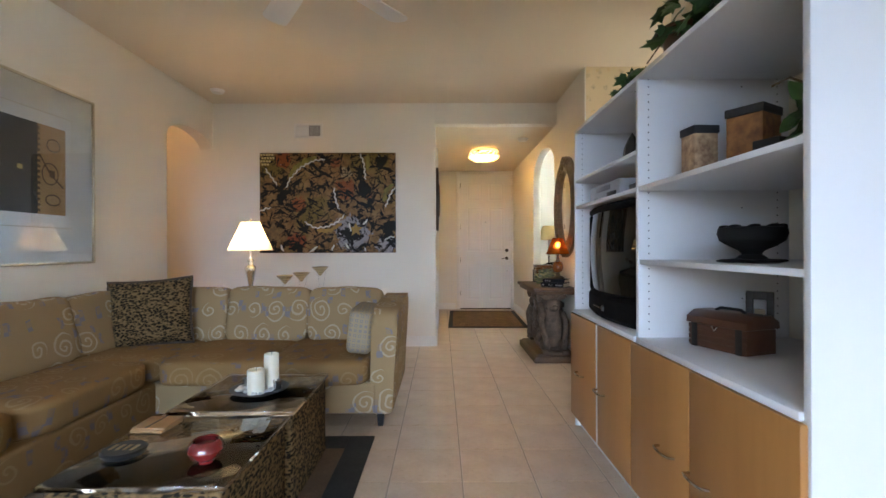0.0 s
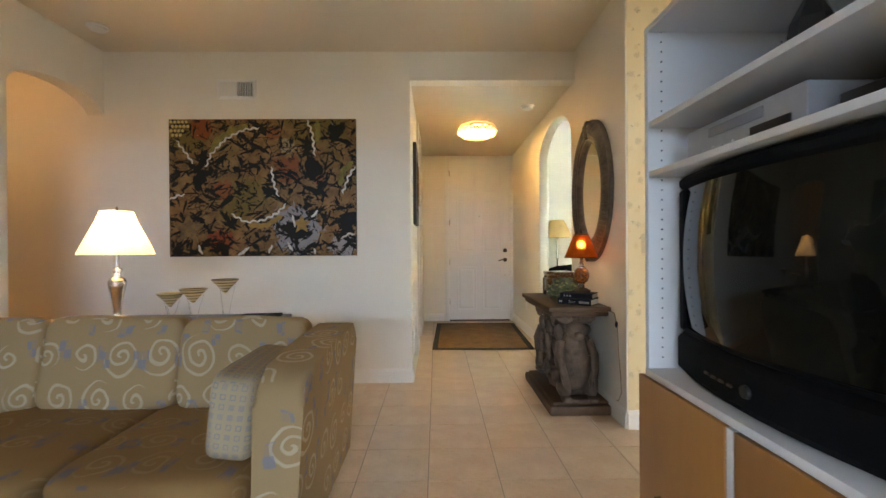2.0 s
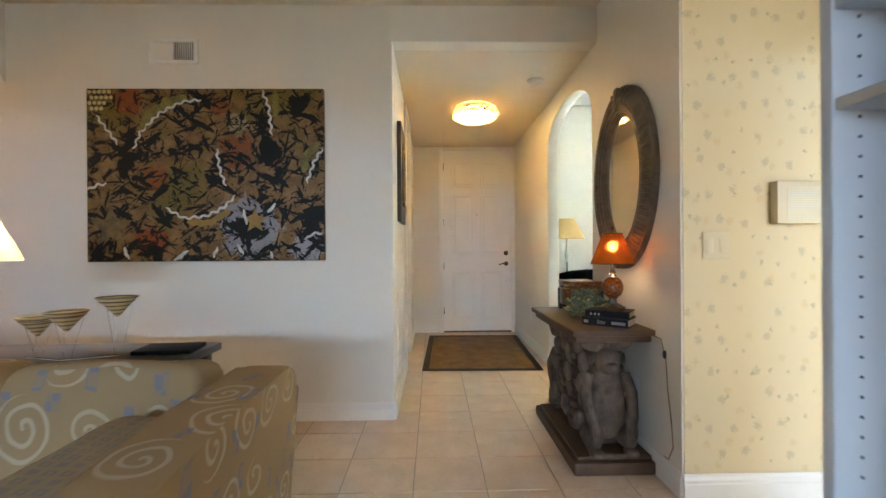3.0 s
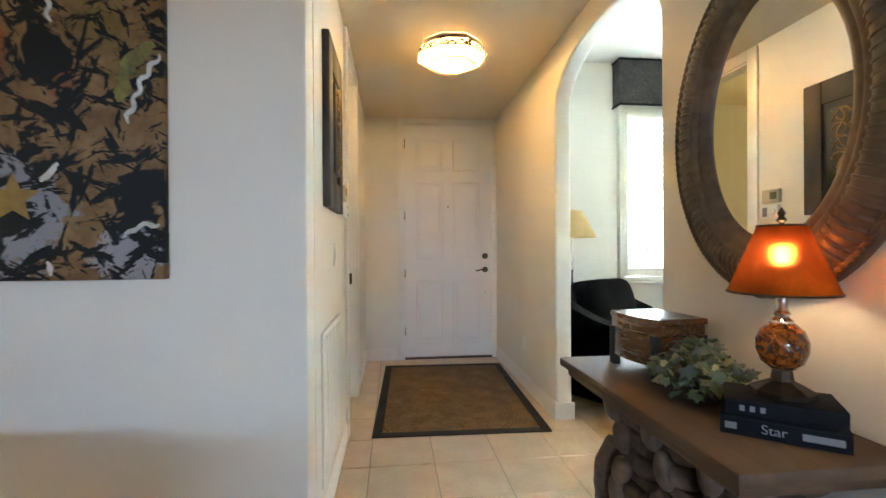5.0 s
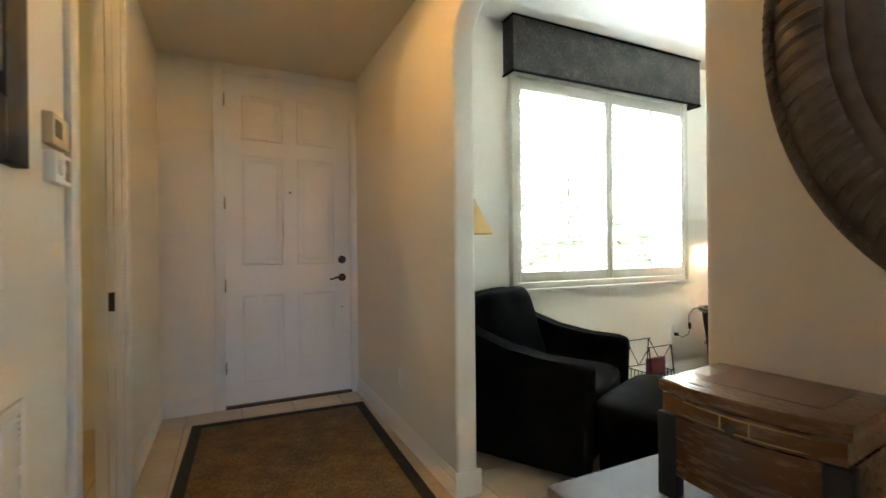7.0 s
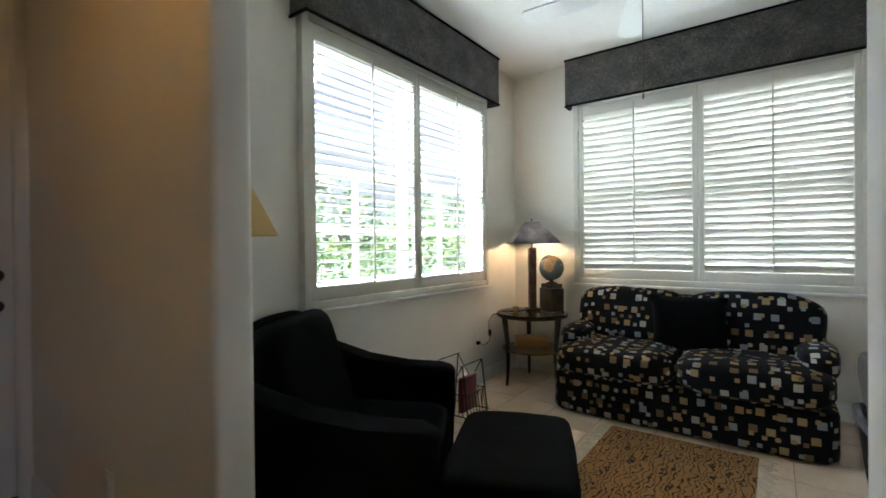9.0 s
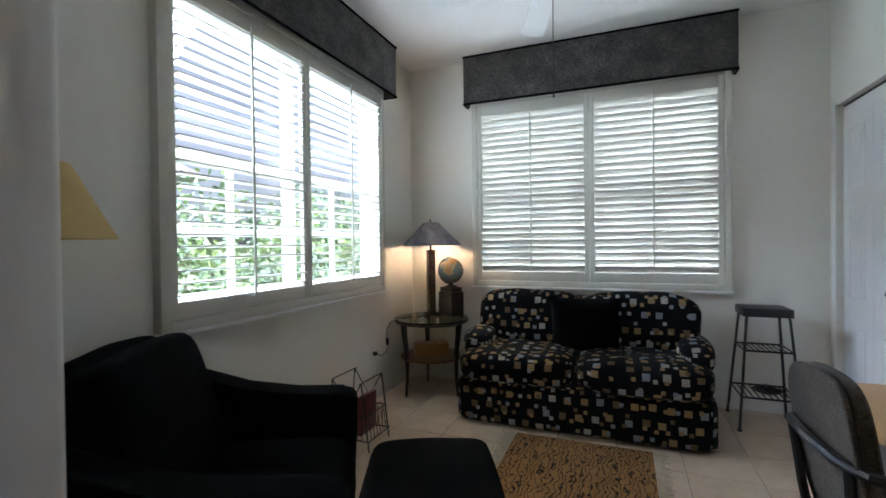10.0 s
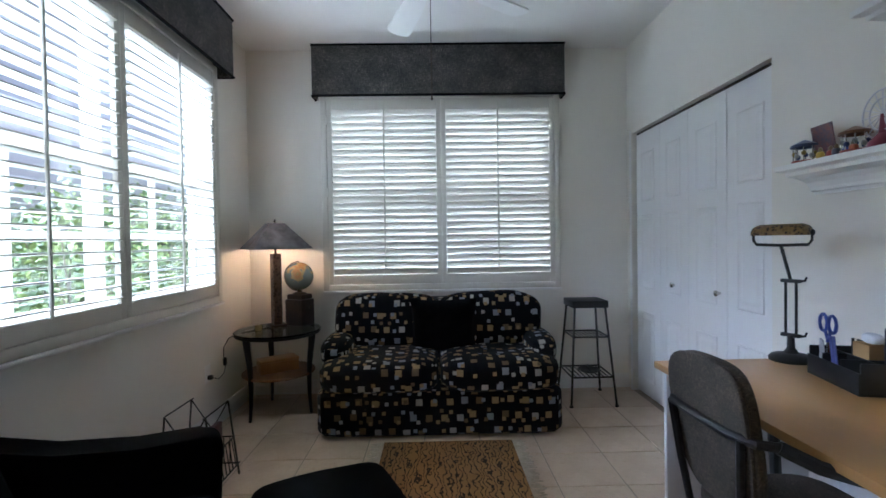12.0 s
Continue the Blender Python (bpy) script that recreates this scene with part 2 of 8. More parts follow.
def swirl_fabric(name, ground, line, patch, amount=1.0, cell=0.165):
    """Tan upholstery with pale scrolls and small blue-grey blocks."""
    n = Nodes(name)
    v0 = n.coord("UV")
    warp = n.add("TexNoise", Scale=0.9 / cell)
    n.t.links.new(v0, warp.inputs["Vector"])
    wv = n.add("VectorMath")
    wv.operation = "MULTIPLY_ADD"
    n.t.links.new(warp.outputs[1], wv.inputs[0])
    wv.inputs[1].default_value = (0.45 * cell, 0.45 * cell, 0)
    n.t.links.new(v0, wv.inputs[2])
    v = wv.outputs[0]
    sc = n.add("VectorMath")
    sc.operation = "SCALE"
    n.t.links.new(v, sc.inputs[0])
    sc.inputs["Scale"].default_value = 1 / cell
    sep = n.add("SeparateXYZ")
    n.t.links.new(sc.outputs[0], sep.inputs[0])
    row = n.math("FLOOR", sep.outputs[1])
    xs = n.math("ADD", sep.outputs[0], n.math("MULTIPLY", n.math("MODULO", row, 2.0), 0.5))
    col_ = n.math("FLOOR", xs)
    fx = n.math("SUBTRACT", n.math("SUBTRACT", xs, col_), 0.5)
    fy = n.math("SUBTRACT", n.math("SUBTRACT", sep.outputs[1], row), 0.5)
    comb = n.add("CombineXYZ")
    n.t.links.new(col_, comb.inputs[0])
    n.t.links.new(row, comb.inputs[1])
    wnz = n.add("TexWhiteNoise")
    wnz.noise_dimensions = "2D"
    n.t.links.new(comb.outputs[0], wnz.inputs["Vector"])
    rnd = wnz.outputs[0]
    r = n.math("SQRT", n.math("ADD", n.math("MULTIPLY", fx, fx), n.math("MULTIPLY", fy, fy)))
    ang = n.math("DIVIDE", n.math("ARCTAN2", fy, fx), 2 * math.pi)
    ph = n.math("FRACT", n.math("ADD", n.math("ADD", n.math("MULTIPLY", r, 4.6), ang), rnd))
    band = n.math("LESS_THAN", ph, 0.30)
    inside = n.math("LESS_THAN", r, n.math("ADD", 0.30, n.math("MULTIPLY", n.math("FRACT", n.math("MULTIPLY", rnd, 7.3)), 0.22)))
    some = n.math("GREATER_THAN", rnd, 0.22)
    scroll = n.math("MULTIPLY", n.math("MULTIPLY", band, inside), some)
    dx = n.math("ABSOLUTE", n.math("SUBTRACT", n.math("ABSOLUTE", fx), 0.40))
    dy = n.math("SUBTRACT", n.math("ABSOLUTE", n.math("SUBTRACT", fy, n.math("SUBTRACT", n.math("FRACT", n.math("MULTIPLY", rnd, 3.7)), 0.5))), 0.06)
    sq = n.math("MAXIMUM", n.math("MULTIPLY", dx, 1.5), dy)
    blocks = n.add("TexChecker", Scale=4.6 / cell)
    n.t.links.new(v, blocks.inputs["Vector"])
    square = n.math("MULTIPLY", n.math("LESS_THAN", sq, 0.15), n.math("LESS_THAN", n.math("FRACT", n.math("MULTIPLY", rnd, 13.7)), 0.55))
    square = n.math("MULTIPLY", square, n.math("ADD", 0.30, n.math("MULTIPLY", blocks.outputs[1], 0.70)))
    fade = n.noise(v, 5, 3)
    c = n.mix(n.math("MULTIPLY", fade, 0.5), ground, tuple(x * 0.8 for x in ground))
    c = n.mix(n.math("MULTIPLY", n.math("MULTIPLY", scroll, 0.75 * amount), n.math("ADD", 0.3, fade)), c, line)
    c = n.mix(n.math("MULTIPLY", square, 0.75 * min(1, amount * 1.3)), c, patch)
    weave = n.noise(v, 420, 2)
    c = n.mix(n.math("MULTIPLY", weave, 0.35), c, tuple(x * 0.6 for x in ground))
    m = n.base(c, 0.92, spec=0.2)
    n.bump(n.math("ADD", weave, n.math("MULTIPLY", scroll, 0.6)), 0.35, 0.003)
    return m


def block_fabric(name):
    """Black upholstery with scattered tan, white and grey woven squares of three sizes."""
    n = Nodes(name)
    v = n.coord("UV")
    base = (0.004, 0.004, 0.005)
    col = None
    for k, (cell, half, keep, off) in enumerate(((0.094, 0.22, 0.20, 0.0), (0.060, 0.20, 0.50, 0.37))):
        sc = n.add("VectorMath")
        sc.operation = "MULTIPLY_ADD"
        n.t.links.new(v, sc.inputs[0])
        sc.inputs[1].default_value = (1 / cell, 1 / cell, 0)
        sc.inputs[2].default_value = (off, off * 1.7, 0)
        sep = n.add("SeparateXYZ")
        n.t.links.new(sc.outputs[0], sep.inputs[0])
        row = n.math("FLOOR", sep.outputs[1])
        xs = n.math("ADD", sep.outputs[0], n.math("MULTIPLY", row, 0.37))
        cx = n.math("FLOOR", xs)
        cb = n.add("CombineXYZ")
        n.t.links.new(cx, cb.inputs[0])
        n.t.links.new(row, cb.inputs[1])
        cb.inputs[2].default_value = k * 3.3
        wz = n.add("TexWhiteNoise")
        n.t.links.new(cb.outputs[0], wz.inputs["Vector"])
        s2 = n.add("SeparateXYZ")
        n.t.links.new(wz.outputs[1], s2.inputs[0])
        dx = n.math("SUBTRACT", n.math("SUBTRACT", xs, cx), n.math("ADD", 0.36, n.math("MULTIPLY", s2.outputs[0], 0.28)))
        dy = n.math("SUBTRACT", n.math("SUBTRACT", sep.outputs[1], row), n.math("ADD", 0.36, n.math("MULTIPLY", s2.outputs[1], 0.28)))
        inn = n.math("LESS_THAN", n.math("MAXIMUM", n.math("ABSOLUTE", dx), n.math("ABSOLUTE", dy)), half)
        on = n.math("MULTIPLY", inn, n.math("GREATER_THAN", wz.outputs[0], keep))
        pick = n.ramp(s2.outputs[2], [(0.0, (0.34, 0.225, 0.095)), (0.40, (0.42, 0.39, 0.32)), (0.60, (0.26, 0.275, 0.29)), (0.80, (0.16, 0.105, 0.045))], "CONSTANT")
        st = n.coord("UV", (60, 420, 1))
        thread = n.noise(st, 1.0, 1)
        pick = n.mix(n.math("MULTIPLY", thread, 0.55), pick, (0.03, 0.03, 0.03))
        col = n.mix(on, col if col is not None else base, pick)
    m = n.base(col, 0.9, spec=0.15)
    n.bump(n.noise(v, 380, 2), 0.25, 0.003)
    return m


WALL = plain("cream wall paint", (0.80, 0.755, 0.665), (0.78, 0.735, 0.645), 0.55, scale=3, bump=0.10, bscale=140)
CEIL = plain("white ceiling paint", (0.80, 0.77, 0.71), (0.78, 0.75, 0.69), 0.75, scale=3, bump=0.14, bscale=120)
# copy of the white ceiling paint with warm bounced light put into its colour
CEIL_WARM = plain("ceiling paint with warm bounce", (0.76, 0.665, 0.52), (0.74, 0.645, 0.50), 0.75, scale=3, bump=0.14, bscale=120)
TRIM = plain("white gloss trim paint", (0.82, 0.80, 0.76), (0.80, 0.78, 0.73), 0.32, scale=4)
DOORW = plain("white door paint", (0.82, 0.80, 0.77), (0.80, 0.78, 0.74), 0.35, scale=4, bump=0.03)
SHUT = plain("ivory shutter paint", (0.66, 0.62, 0.53), (0.63, 0.59, 0.50), 0.35, scale=5)
GROUT = plain("grey tile grout", (0.40, 0.33, 0.255), (0.32, 0.265, 0.205), 0.9, scale=30, bump=0.3)
MELA = plain("white melamine", (0.71, 0.715, 0.73), (0.69, 0.695, 0.71), 0.45, scale=4)
HOLE_SHADE = plain("peg hole shade", (0.05, 0.05, 0.06), rough=0.8)
MAPLE = wood("honey maple veneer", (0.42, 0.195, 0.055), (0.35, 0.155, 0.042), 0.38, "z", 5, coat=0.15)
DESKTOP = wood("maple desktop", (0.50, 0.265, 0.09), (0.43, 0.22, 0.07), 0.36, "x", 5, coat=0.2)
CHROME = plain("brushed nickel", (0.62, 0.60, 0.57), (0.52, 0.50, 0.47), 0.24, 1.0, scale=20)
BRONZE = plain("dark bronze", (0.10, 0.075, 0.05), (0.05, 0.04, 0.03), 0.4, 0.8, scale=30)
BLACKMETAL = plain("black iron", (0.018, 0.017, 0.016), (0.03, 0.028, 0.026), 0.45, 0.4, scale=40, bump=0.1)
BLACKPL = plain("black plastic", (0.009, 0.0095, 0.011), (0.013, 0.013, 0.015), 0.42, scale=20, bump=0.05, bscale=400)
BLACKFAB = plain("black upholstery velvet", (0.0050, 0.0052, 0.0058), (0.0025, 0.0026, 0.003), 0.95, scale=20, bump=0.35, bscale=260, spec=0.04)
MIRROR = plain("mirror silver", (0.90, 0.90, 0.88), (0.90, 0.90, 0.88), 0.015, 1.0, rvar=0.0)
GLASS = glass_mat("clear glass", (0.96, 0.98, 0.97))
CANVAS_EDGE = plain("dark canvas edge", (0.03, 0.025, 0.02), rough=0.8)


def tile_material():
    n = Nodes("glazed beige floor tile")
    v = n.coord("Object")
    info = n.add("ObjectInfo")
    big = n.noise(v, 5.0, 5, 0.6, 0.4)
    fine = n.noise(v, 40.0, 4, 0.7)
    f = n.math("ADD", n.math("MULTIPLY", big, 0.65), n.math("MULTIPLY", fine, 0.35))
    c = n.ramp(f, [(0.32, (0.50, 0.365, 0.245)), (0.5, (0.60, 0.455, 0.32)), (0.68, (0.68, 0.55, 0.41))])
    c = n.mix(n.math("MULTIPLY", info.outputs["Random"], 0.35), c, (0.52, 0.39, 0.27))
    m = n.base(c, n.math("ADD", 0.20, n.math("MULTIPLY", fine, 0.22)), spec=0.5)
    n.bump(n.math("ADD", big, n.math("MULTIPLY", fine, 0.2)), 0.05, 0.004)
    return m


TILE = tile_material()


def weave_material(name, c, c2, c3, scale=240.0):
    n = Nodes(name)
    v = n.coord("UV", (1, 1, 1))
    st = n.coord("UV", (0.35, 2.2, 1))
    st2 = n.coord("UV", (2.2, 0.35, 1))
    a = n.noise(st, scale, 3, 0.7)
    b2 = n.noise(st2, scale, 3, 0.7)
    blot = n.noise(v, 7, 4)
    f = n.math("ADD", n.math("MULTIPLY", n.math("MAXIMUM", a, b2), 0.8), n.math("MULTIPLY", blot, 0.25))
    c0 = n.ramp(f, [(0.47, c2), (0.60, c), (0.74, c3)])
    m = n.base(c0, 0.92)
    n.bump(n.math("MAXIMUM", a, b2), 0.5, 0.003)
    return m


VALFAB = weave_material("charcoal tweed", (0.085, 0.079, 0.068), (0.026, 0.025, 0.025), (0.27, 0.24, 0.19), 75)
MATFAB = weave_material("brown sisal", (0.20, 0.115, 0.045), (0.085, 0.045, 0.018), (0.40, 0.25, 0.105), 75)
RUGFAB = weave_material("brown rug pile", (0.12, 0.07, 0.035), (0.07, 0.04, 0.02), (0.2, 0.12, 0.06), 160)
BORDER = weave_material("charcoal rug border", (0.030, 0.027, 0.024), (0.014, 0.013, 0.012), (0.06, 0.054, 0.046), 160)
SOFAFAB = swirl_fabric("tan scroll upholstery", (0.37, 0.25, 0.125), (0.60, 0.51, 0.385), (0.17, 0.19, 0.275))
# the sofa cloth again, its colour darkened to shade the overlit seats
SOFAFAB_SHADED = swirl_fabric("tan scroll upholstery darkened", (0.29, 0.165, 0.062), (0.39, 0.27, 0.14), (0.13, 0.125, 0.165), 0.75)
LEOPARD = leopard("leopard print fabric")
LOVEFAB = block_fabric("black block-pattern upholstery")
SHADE = shade_mat("cream lamp shade cloth", (0.84, 0.69, 0.46), 0.5)


# ---- structure ----
def struct(name, bm, material, label, smooth=False):
    return solo(name, bm, material, label, kind="structure", smooth=smooth)


def wall_with_hole(axis, a, b_, u0, u1, z0, z1, hu0, hu1, hz0, hz1):
    """A wall along u between planes a and b_, with one right-angled opening through it."""
    bm = B()
    def piece(p, q, r, s):
        if q - p > 1e-4 and s - r > 1e-4:
            if axis == "x":
                box(a, b_, p, q, r, s, bm=bm)
            else:
                box(p, q, a, b_, r, s, bm=bm)
    piece(u0, hu0, z0, z1)
    piece(hu1, u1, z0, z1)
    piece(hu0, hu1, z0, hz0)
    piece(hu0, hu1, hz1, z1)
    return bm


HC, LC, RC = 2.51, 2.75, 2.80
# unseen slab, added to cut off high sky light at the garden door
struct("sky_blocker", box(-5.0, 3.0, -5.2, -2.8, 2.32, 2.42), TRIM, "added white slab that blocks high sky light at the garden door")
# west wall of the living room with a low arch into the corridor
out = [(-2.8, 0), (4.215, 0)] + arc(4.64, 2.20, 0.425, 0.165, 180, 0, 16) + [(5.06, 2.75), (-2.8, 2.75)]
struct("wall_west", prism(out, "x", -2.74, -2.60), WALL, "warm white painted wall with a low arched opening")
struct("wall_north", box(-4.6, -0.083, 5.06, 5.20, 0, LC + 0.05, 0.012), WALL, "warm white painted wall behind the sofa table", True)
struct("wall_header", box(-0.10, 1.29, 5.062, 5.198, HC + 0.002, LC + 0.04), WALL, "warm white wall above the hall opening")
struct("wall_corridor", box(-4.7, -4.6, 3.0, 5.2, 0, LC), WALL, "corridor end wall in warm light")
struct("wall_corridor_side", box(-4.6, -2.74, 3.0, 3.1, 0, LC), WALL, "corridor side wall in warm light")
struct("wall_hall_west", wall_with_hole("x", -0.19, -0.083, 5.20, 8.15, 0, LC, 6.30, 7.02, 0, 2.43), WALL, "warm white hall wall with a doorway")
struct("wall_hall_north", wall_with_hole("y", 8.15, 8.29, -1.95, 1.40, 0, LC, 0.295, 1.265, 0, 2.475), WALL, "warm white wall round the front door")
struct("wall_side_room", box(-1.95, -1.85, 5.3, 8.15, 0, LC), WALL, "side room wall in yellow light")
struct("wall_side_room_south", box(-1.85, -0.19, 5.3, 5.4, 0, LC), WALL, "side room wall in yellow light")
# wall between hall and study, with a round-headed arch
out = [(4.06, 0), (5.185, 0)] + arc(5.785, 2.08, 0.60, 0.29, 180, 0, 24) + [(6.385, 0), (8.15, 0), (8.15, 2.85), (4.06, 2.85)]
bm = prism(out, "x", 1.29, 1.40)
bmesh.ops.bevel(bm, geom=[e for e in bm.edges if len(e.link_faces) == 2 and e.calc_face_angle(0) > 1.2
                          and all(5.1 < v.co.y < 6.45 and v.co.z < 2.45 for v in e.verts) and abs(e.verts[0].co.x - e.verts[1].co.x) < 0.01],
                offset=0.018, segments=3, affect="EDGES", profile=0.5)
struct("wall_arch", bm, WALL, "warm white wall with an arched opening into the study", True)
struct("wall_study_north", wall_with_hole("y", 7.30, 7.45, 1.40, 4.83, 0, 2.9, 2.27, 4.05, 0.92, 2.37), WALL, "warm white study wall with a wide window")
struct("wall_study_east", wall_with_hole("x", 4.68, 4.83, 4.06, 7.30, 0, 2.9, 4.85, 6.65, 0.92, 2.37), WALL, "warm white study wall with a wide window")
struct("wall_study_south", wall_with_hole("y", 4.06, 4.19, 1.40, 4.68, 0, 2.9, 3.085, 4.595, 0, 2.075), WALL, "warm white study wall with a closet opening")
struct("wall_closet", box(2.95, 4.83, 3.42, 3.52, 0, 2.9), WALL, "closet back wall")
struct("wall_closet_side", box(4.68, 4.83, 3.52, 4.06, 0, 2.9), WALL, "closet side wall")
struct("wall_east", box(1.46, 1.60, -2.8, 2.85, 0, LC), WALL, "warm white wall behind the bookcase")
# its opening is out of view and only holds the added fill lamp
struct("wall_passage_south", wall_with_hole("y", 2.72, 2.85, 1.60, 2.95, 0, LC, 1.78, 2.72, 0, 2.1), WALL, "passage wall with an unseen opening left for the fill lamp")
struct("wall_passage_east", box(2.85, 2.95, 2.85, 4.06, 0, LC), WALL, "passage end wall")
struct("wall_south", wall_with_hole("y", -2.8, -2.65, -2.74, 1.60, 0, LC, -2.40, 1.0, 0.02, 2.2), WALL, "wall with the sliding-door opening to the garden")
struct("ceiling", absorb(box(-4.7, 2.95, -2.8, 5.06, LC, LC + 0.1), box(-4.7, -0.19, 5.06, 8.29, LC, LC + 0.1)), CEIL_WARM, "white textured living room ceiling")
struct("ceiling_hall", box(-0.083, 1.29, 5.20, 8.15, HC, HC + 0.1), CEIL_WARM, "white textured hall ceiling")
struct("ceiling_study", box(1.40, 4.68, 3.52, 7.30, RC, RC + 0.1), CEIL, "white textured study ceiling")


def skirting(u0, u1, face, out_dir, axis, h=0.115, d=0.014):
    """Moulded baseboard along a wall face."""
    prof = [(0, 0), (d, 0), (d, h * 0.62), (d * 0.8, h * 0.66), (d * 0.8, h * 0.78), (d * 0.45, h * 0.88), (d * 0.3, h), (0, h)]
    pr = [(face + out_dir * p, z) for p, z in prof]
    if axis == "x":
        return prism(pr, "x", u0, u1)
    return prism(pr, "y", u0, u1)


for nm, u0, u1, face, sd, ax in (
        ("north", -2.60, -0.083, 5.06, -1, "x"), ("hall_north", -0.083, 0.235, 8.15, -1, "x"), ("study_north", 1.40, 4.68, 7.30, -1, "x"),
        ("wallpaper", 1.29, 2.85, 4.052, -1, "x"), ("study_south", 1.40, 3.0, 4.19, 1, "x"),
        ("hall_west_near", 5.06, 6.22, -0.083, 1, "y"), ("hall_west_far", 7.10, 8.15, -0.083, 1, "y"), ("mirror_wall", 4.052, 5.185, 1.29, -1, "y"), ("hall_east", 6.385, 8.15, 1.29, -1, "y"),
        ("study_east", 4.19, 7.30, 4.68, -1, "y"), ("study_west", 6.385, 7.30, 1.40, 1, "y")):
    struct("baseboard_" + nm, skirting(u0, u1, face, sd, ax), TRIM, "white moulded baseboard")
bm = box(1.276, 1.414, 6.371, 6.385, 0, 0.115, 0.003)
struct("baseboard_arch", absorb(bm, box(1.276, 1.414, 5.185, 5.199, 0, 0.115, 0.003)), TRIM, "white baseboard returning round the arch jamb")


def wallpaper_material():
    n = Nodes("cream leaf wallpaper")
    v = n.coord("Object")
    sep = n.add("SeparateXYZ")
    n.t.links.new(v, sep.inputs[0])
    paper = n.mix(n.noise(v, 3, 3), (0.74, 0.61, 0.38), (0.69, 0.565, 0.345))
    for cell, keep, size, tone, off in ((0.105, 0.35, 0.155, (0.40, 0.335, 0.22), 0.0), (0.080, 0.60, 0.085, (0.24, 0.20, 0.14), 0.43), (0.098, 0.45, 0.15, (0.62, 0.46, 0.22), 0.2)):
        u = n.math("ADD", n.math("DIVIDE", sep.outputs[0], cell), off)
        w = n.math("ADD", n.math("DIVIDE", sep.outputs[2], cell * 1.25), off * 2)
        cw = n.math("FLOOR", w)
        u = n.math("ADD", u, n.math("MULTIPLY", n.math("MODULO", cw, 2), 0.5))
        cu = n.math("FLOOR", u)
        cb = n.add("CombineXYZ")
        n.t.links.new(cu, cb.inputs[0])
        n.t.links.new(cw, cb.inputs[1])
        wz = n.add("TexWhiteNoise")
        n.t.links.new(cb.outputs[0], wz.inputs["Vector"])
        s2 = n.add("SeparateXYZ")
        n.t.links.new(wz.outputs[1], s2.inputs[0])
        dx = n.math("SUBTRACT", n.math("SUBTRACT", u, cu), n.math("ADD", 0.35, n.math("MULTIPLY", s2.outputs[0], 0.3)))
        dy = n.math("SUBTRACT", n.math("SUBTRACT", w, cw), n.math("ADD", 0.35, n.math("MULTIPLY", s2.outputs[1], 0.3)))
        ragged = n.math("MULTIPLY", n.math("SUBTRACT", n.noise(v, 150, 2), 0.5), 0.55)
        r = n.math("ADD", n.math("SQRT", n.math("ADD", n.math("MULTIPLY", dx, dx), n.math("MULTIPLY", n.math("MULTIPLY", dy, dy), 1.3))), ragged)
        on = n.math("MULTIPLY", n.math("LESS_THAN", r, size), n.math("GREATER_THAN", wz.outputs[0], keep))
        veins = n.math("ADD", 0.45, n.math("MULTIPLY", n.math("SINE", n.math("MULTIPLY", n.math("ADD", sep.outputs[2], n.math("MULTIPLY", sep.outputs[0], 0.3)), 900.0)), 0.25))
        paper = n.mix(n.math("MULTIPLY", on, veins), paper, tone)
    return n.base(paper, 0.6)


struct("wallpaper", box(1.300, 2.85, 4.056, 4.0605, 0, LC), wallpaper_material(), "cream wallpaper with small grey-brown leaf prints")

# front door
door = tagged(new("door_1"), "closed white six-panel front door, eight feet tall", "door", kind="structure")


def panel_door(name, x0, x1, y, z0, z1, rows, parent, mat, cols=2, stile=0.115, gap=0.10, thick=0.044, face=-1):
    """A raised-panel slab: its face at y, panels cut in and raised again. rows: (low, high) fractions of the height."""
    bm = box(x0, x1, min(y, y - face * thick), max(y, y - face * thick), z0, z1, 0.002)
    w = (x1 - x0 - 2 * stile - (cols - 1) * gap) / cols
    h = z1 - z0
    for lo, hi in rows:
        for c in range(cols):
            a = x0 + stile + c * (w + gap)
            b0, c0 = z0 + lo * h, z0 + hi * h
            # moulding ring and raised field
            o = bmesh.new()
            steps = ((0.0, 0.0), (0.006, 0.006), (0.016, 0.0015), (0.034, 0.0015), (0.052, 0.0065))
            rings = []
            for ins, d in steps:
                yy = y + face * (d if d else 0.0004)
                rings.append([o.verts.new((px, yy, pz)) for px, pz in ((a + ins, b0 + ins), (a + w - ins, b0 + ins), (a + w - ins, c0 - ins), (a + ins, c0 - ins))])
            for p, q in zip(rings, rings[1:]):
                for i in range(4):
                    o.faces.new((p[i], p[(i + 1) % 4], q[(i + 1) % 4], q[i]))
            o.faces.new(rings[-1])
            absorb(bm, o)
    return part(name, bm, mat, parent, smooth=False)


ROWS6 = ((0.055, 0.315), (0.405, 0.685), (0.735, 0.925))
panel_door("slab", 0.325, 1.235, 8.165, 0.018, 2.445, ((0.06, 0.33), (0.42, 0.755), (0.80, 0.94)), door, DOORW)
bm = B()
for a0, a1 in ((0.258, 0.318), (1.242, 1.322)):
    box(a0, min(a1, 1.289), 8.132, 8.149, 0, 2.506, 0.004, bm=bm)
box(0.318, 1.242, 8.132, 8.149, 2.455, 2.506, 0.004, bm=bm)
part("casing", bm, TRIM, door)
bm = B()
box(0.295, 0.322, 8.150, 8.288, 0, 2.475, bm=bm)
box(1.238, 1.265, 8.150, 8.288, 0, 2.475, bm=bm)
box(0.322, 1.238, 8.150, 8.288, 2.448, 2.475, bm=bm)
part("jamb", bm, TRIM, door)
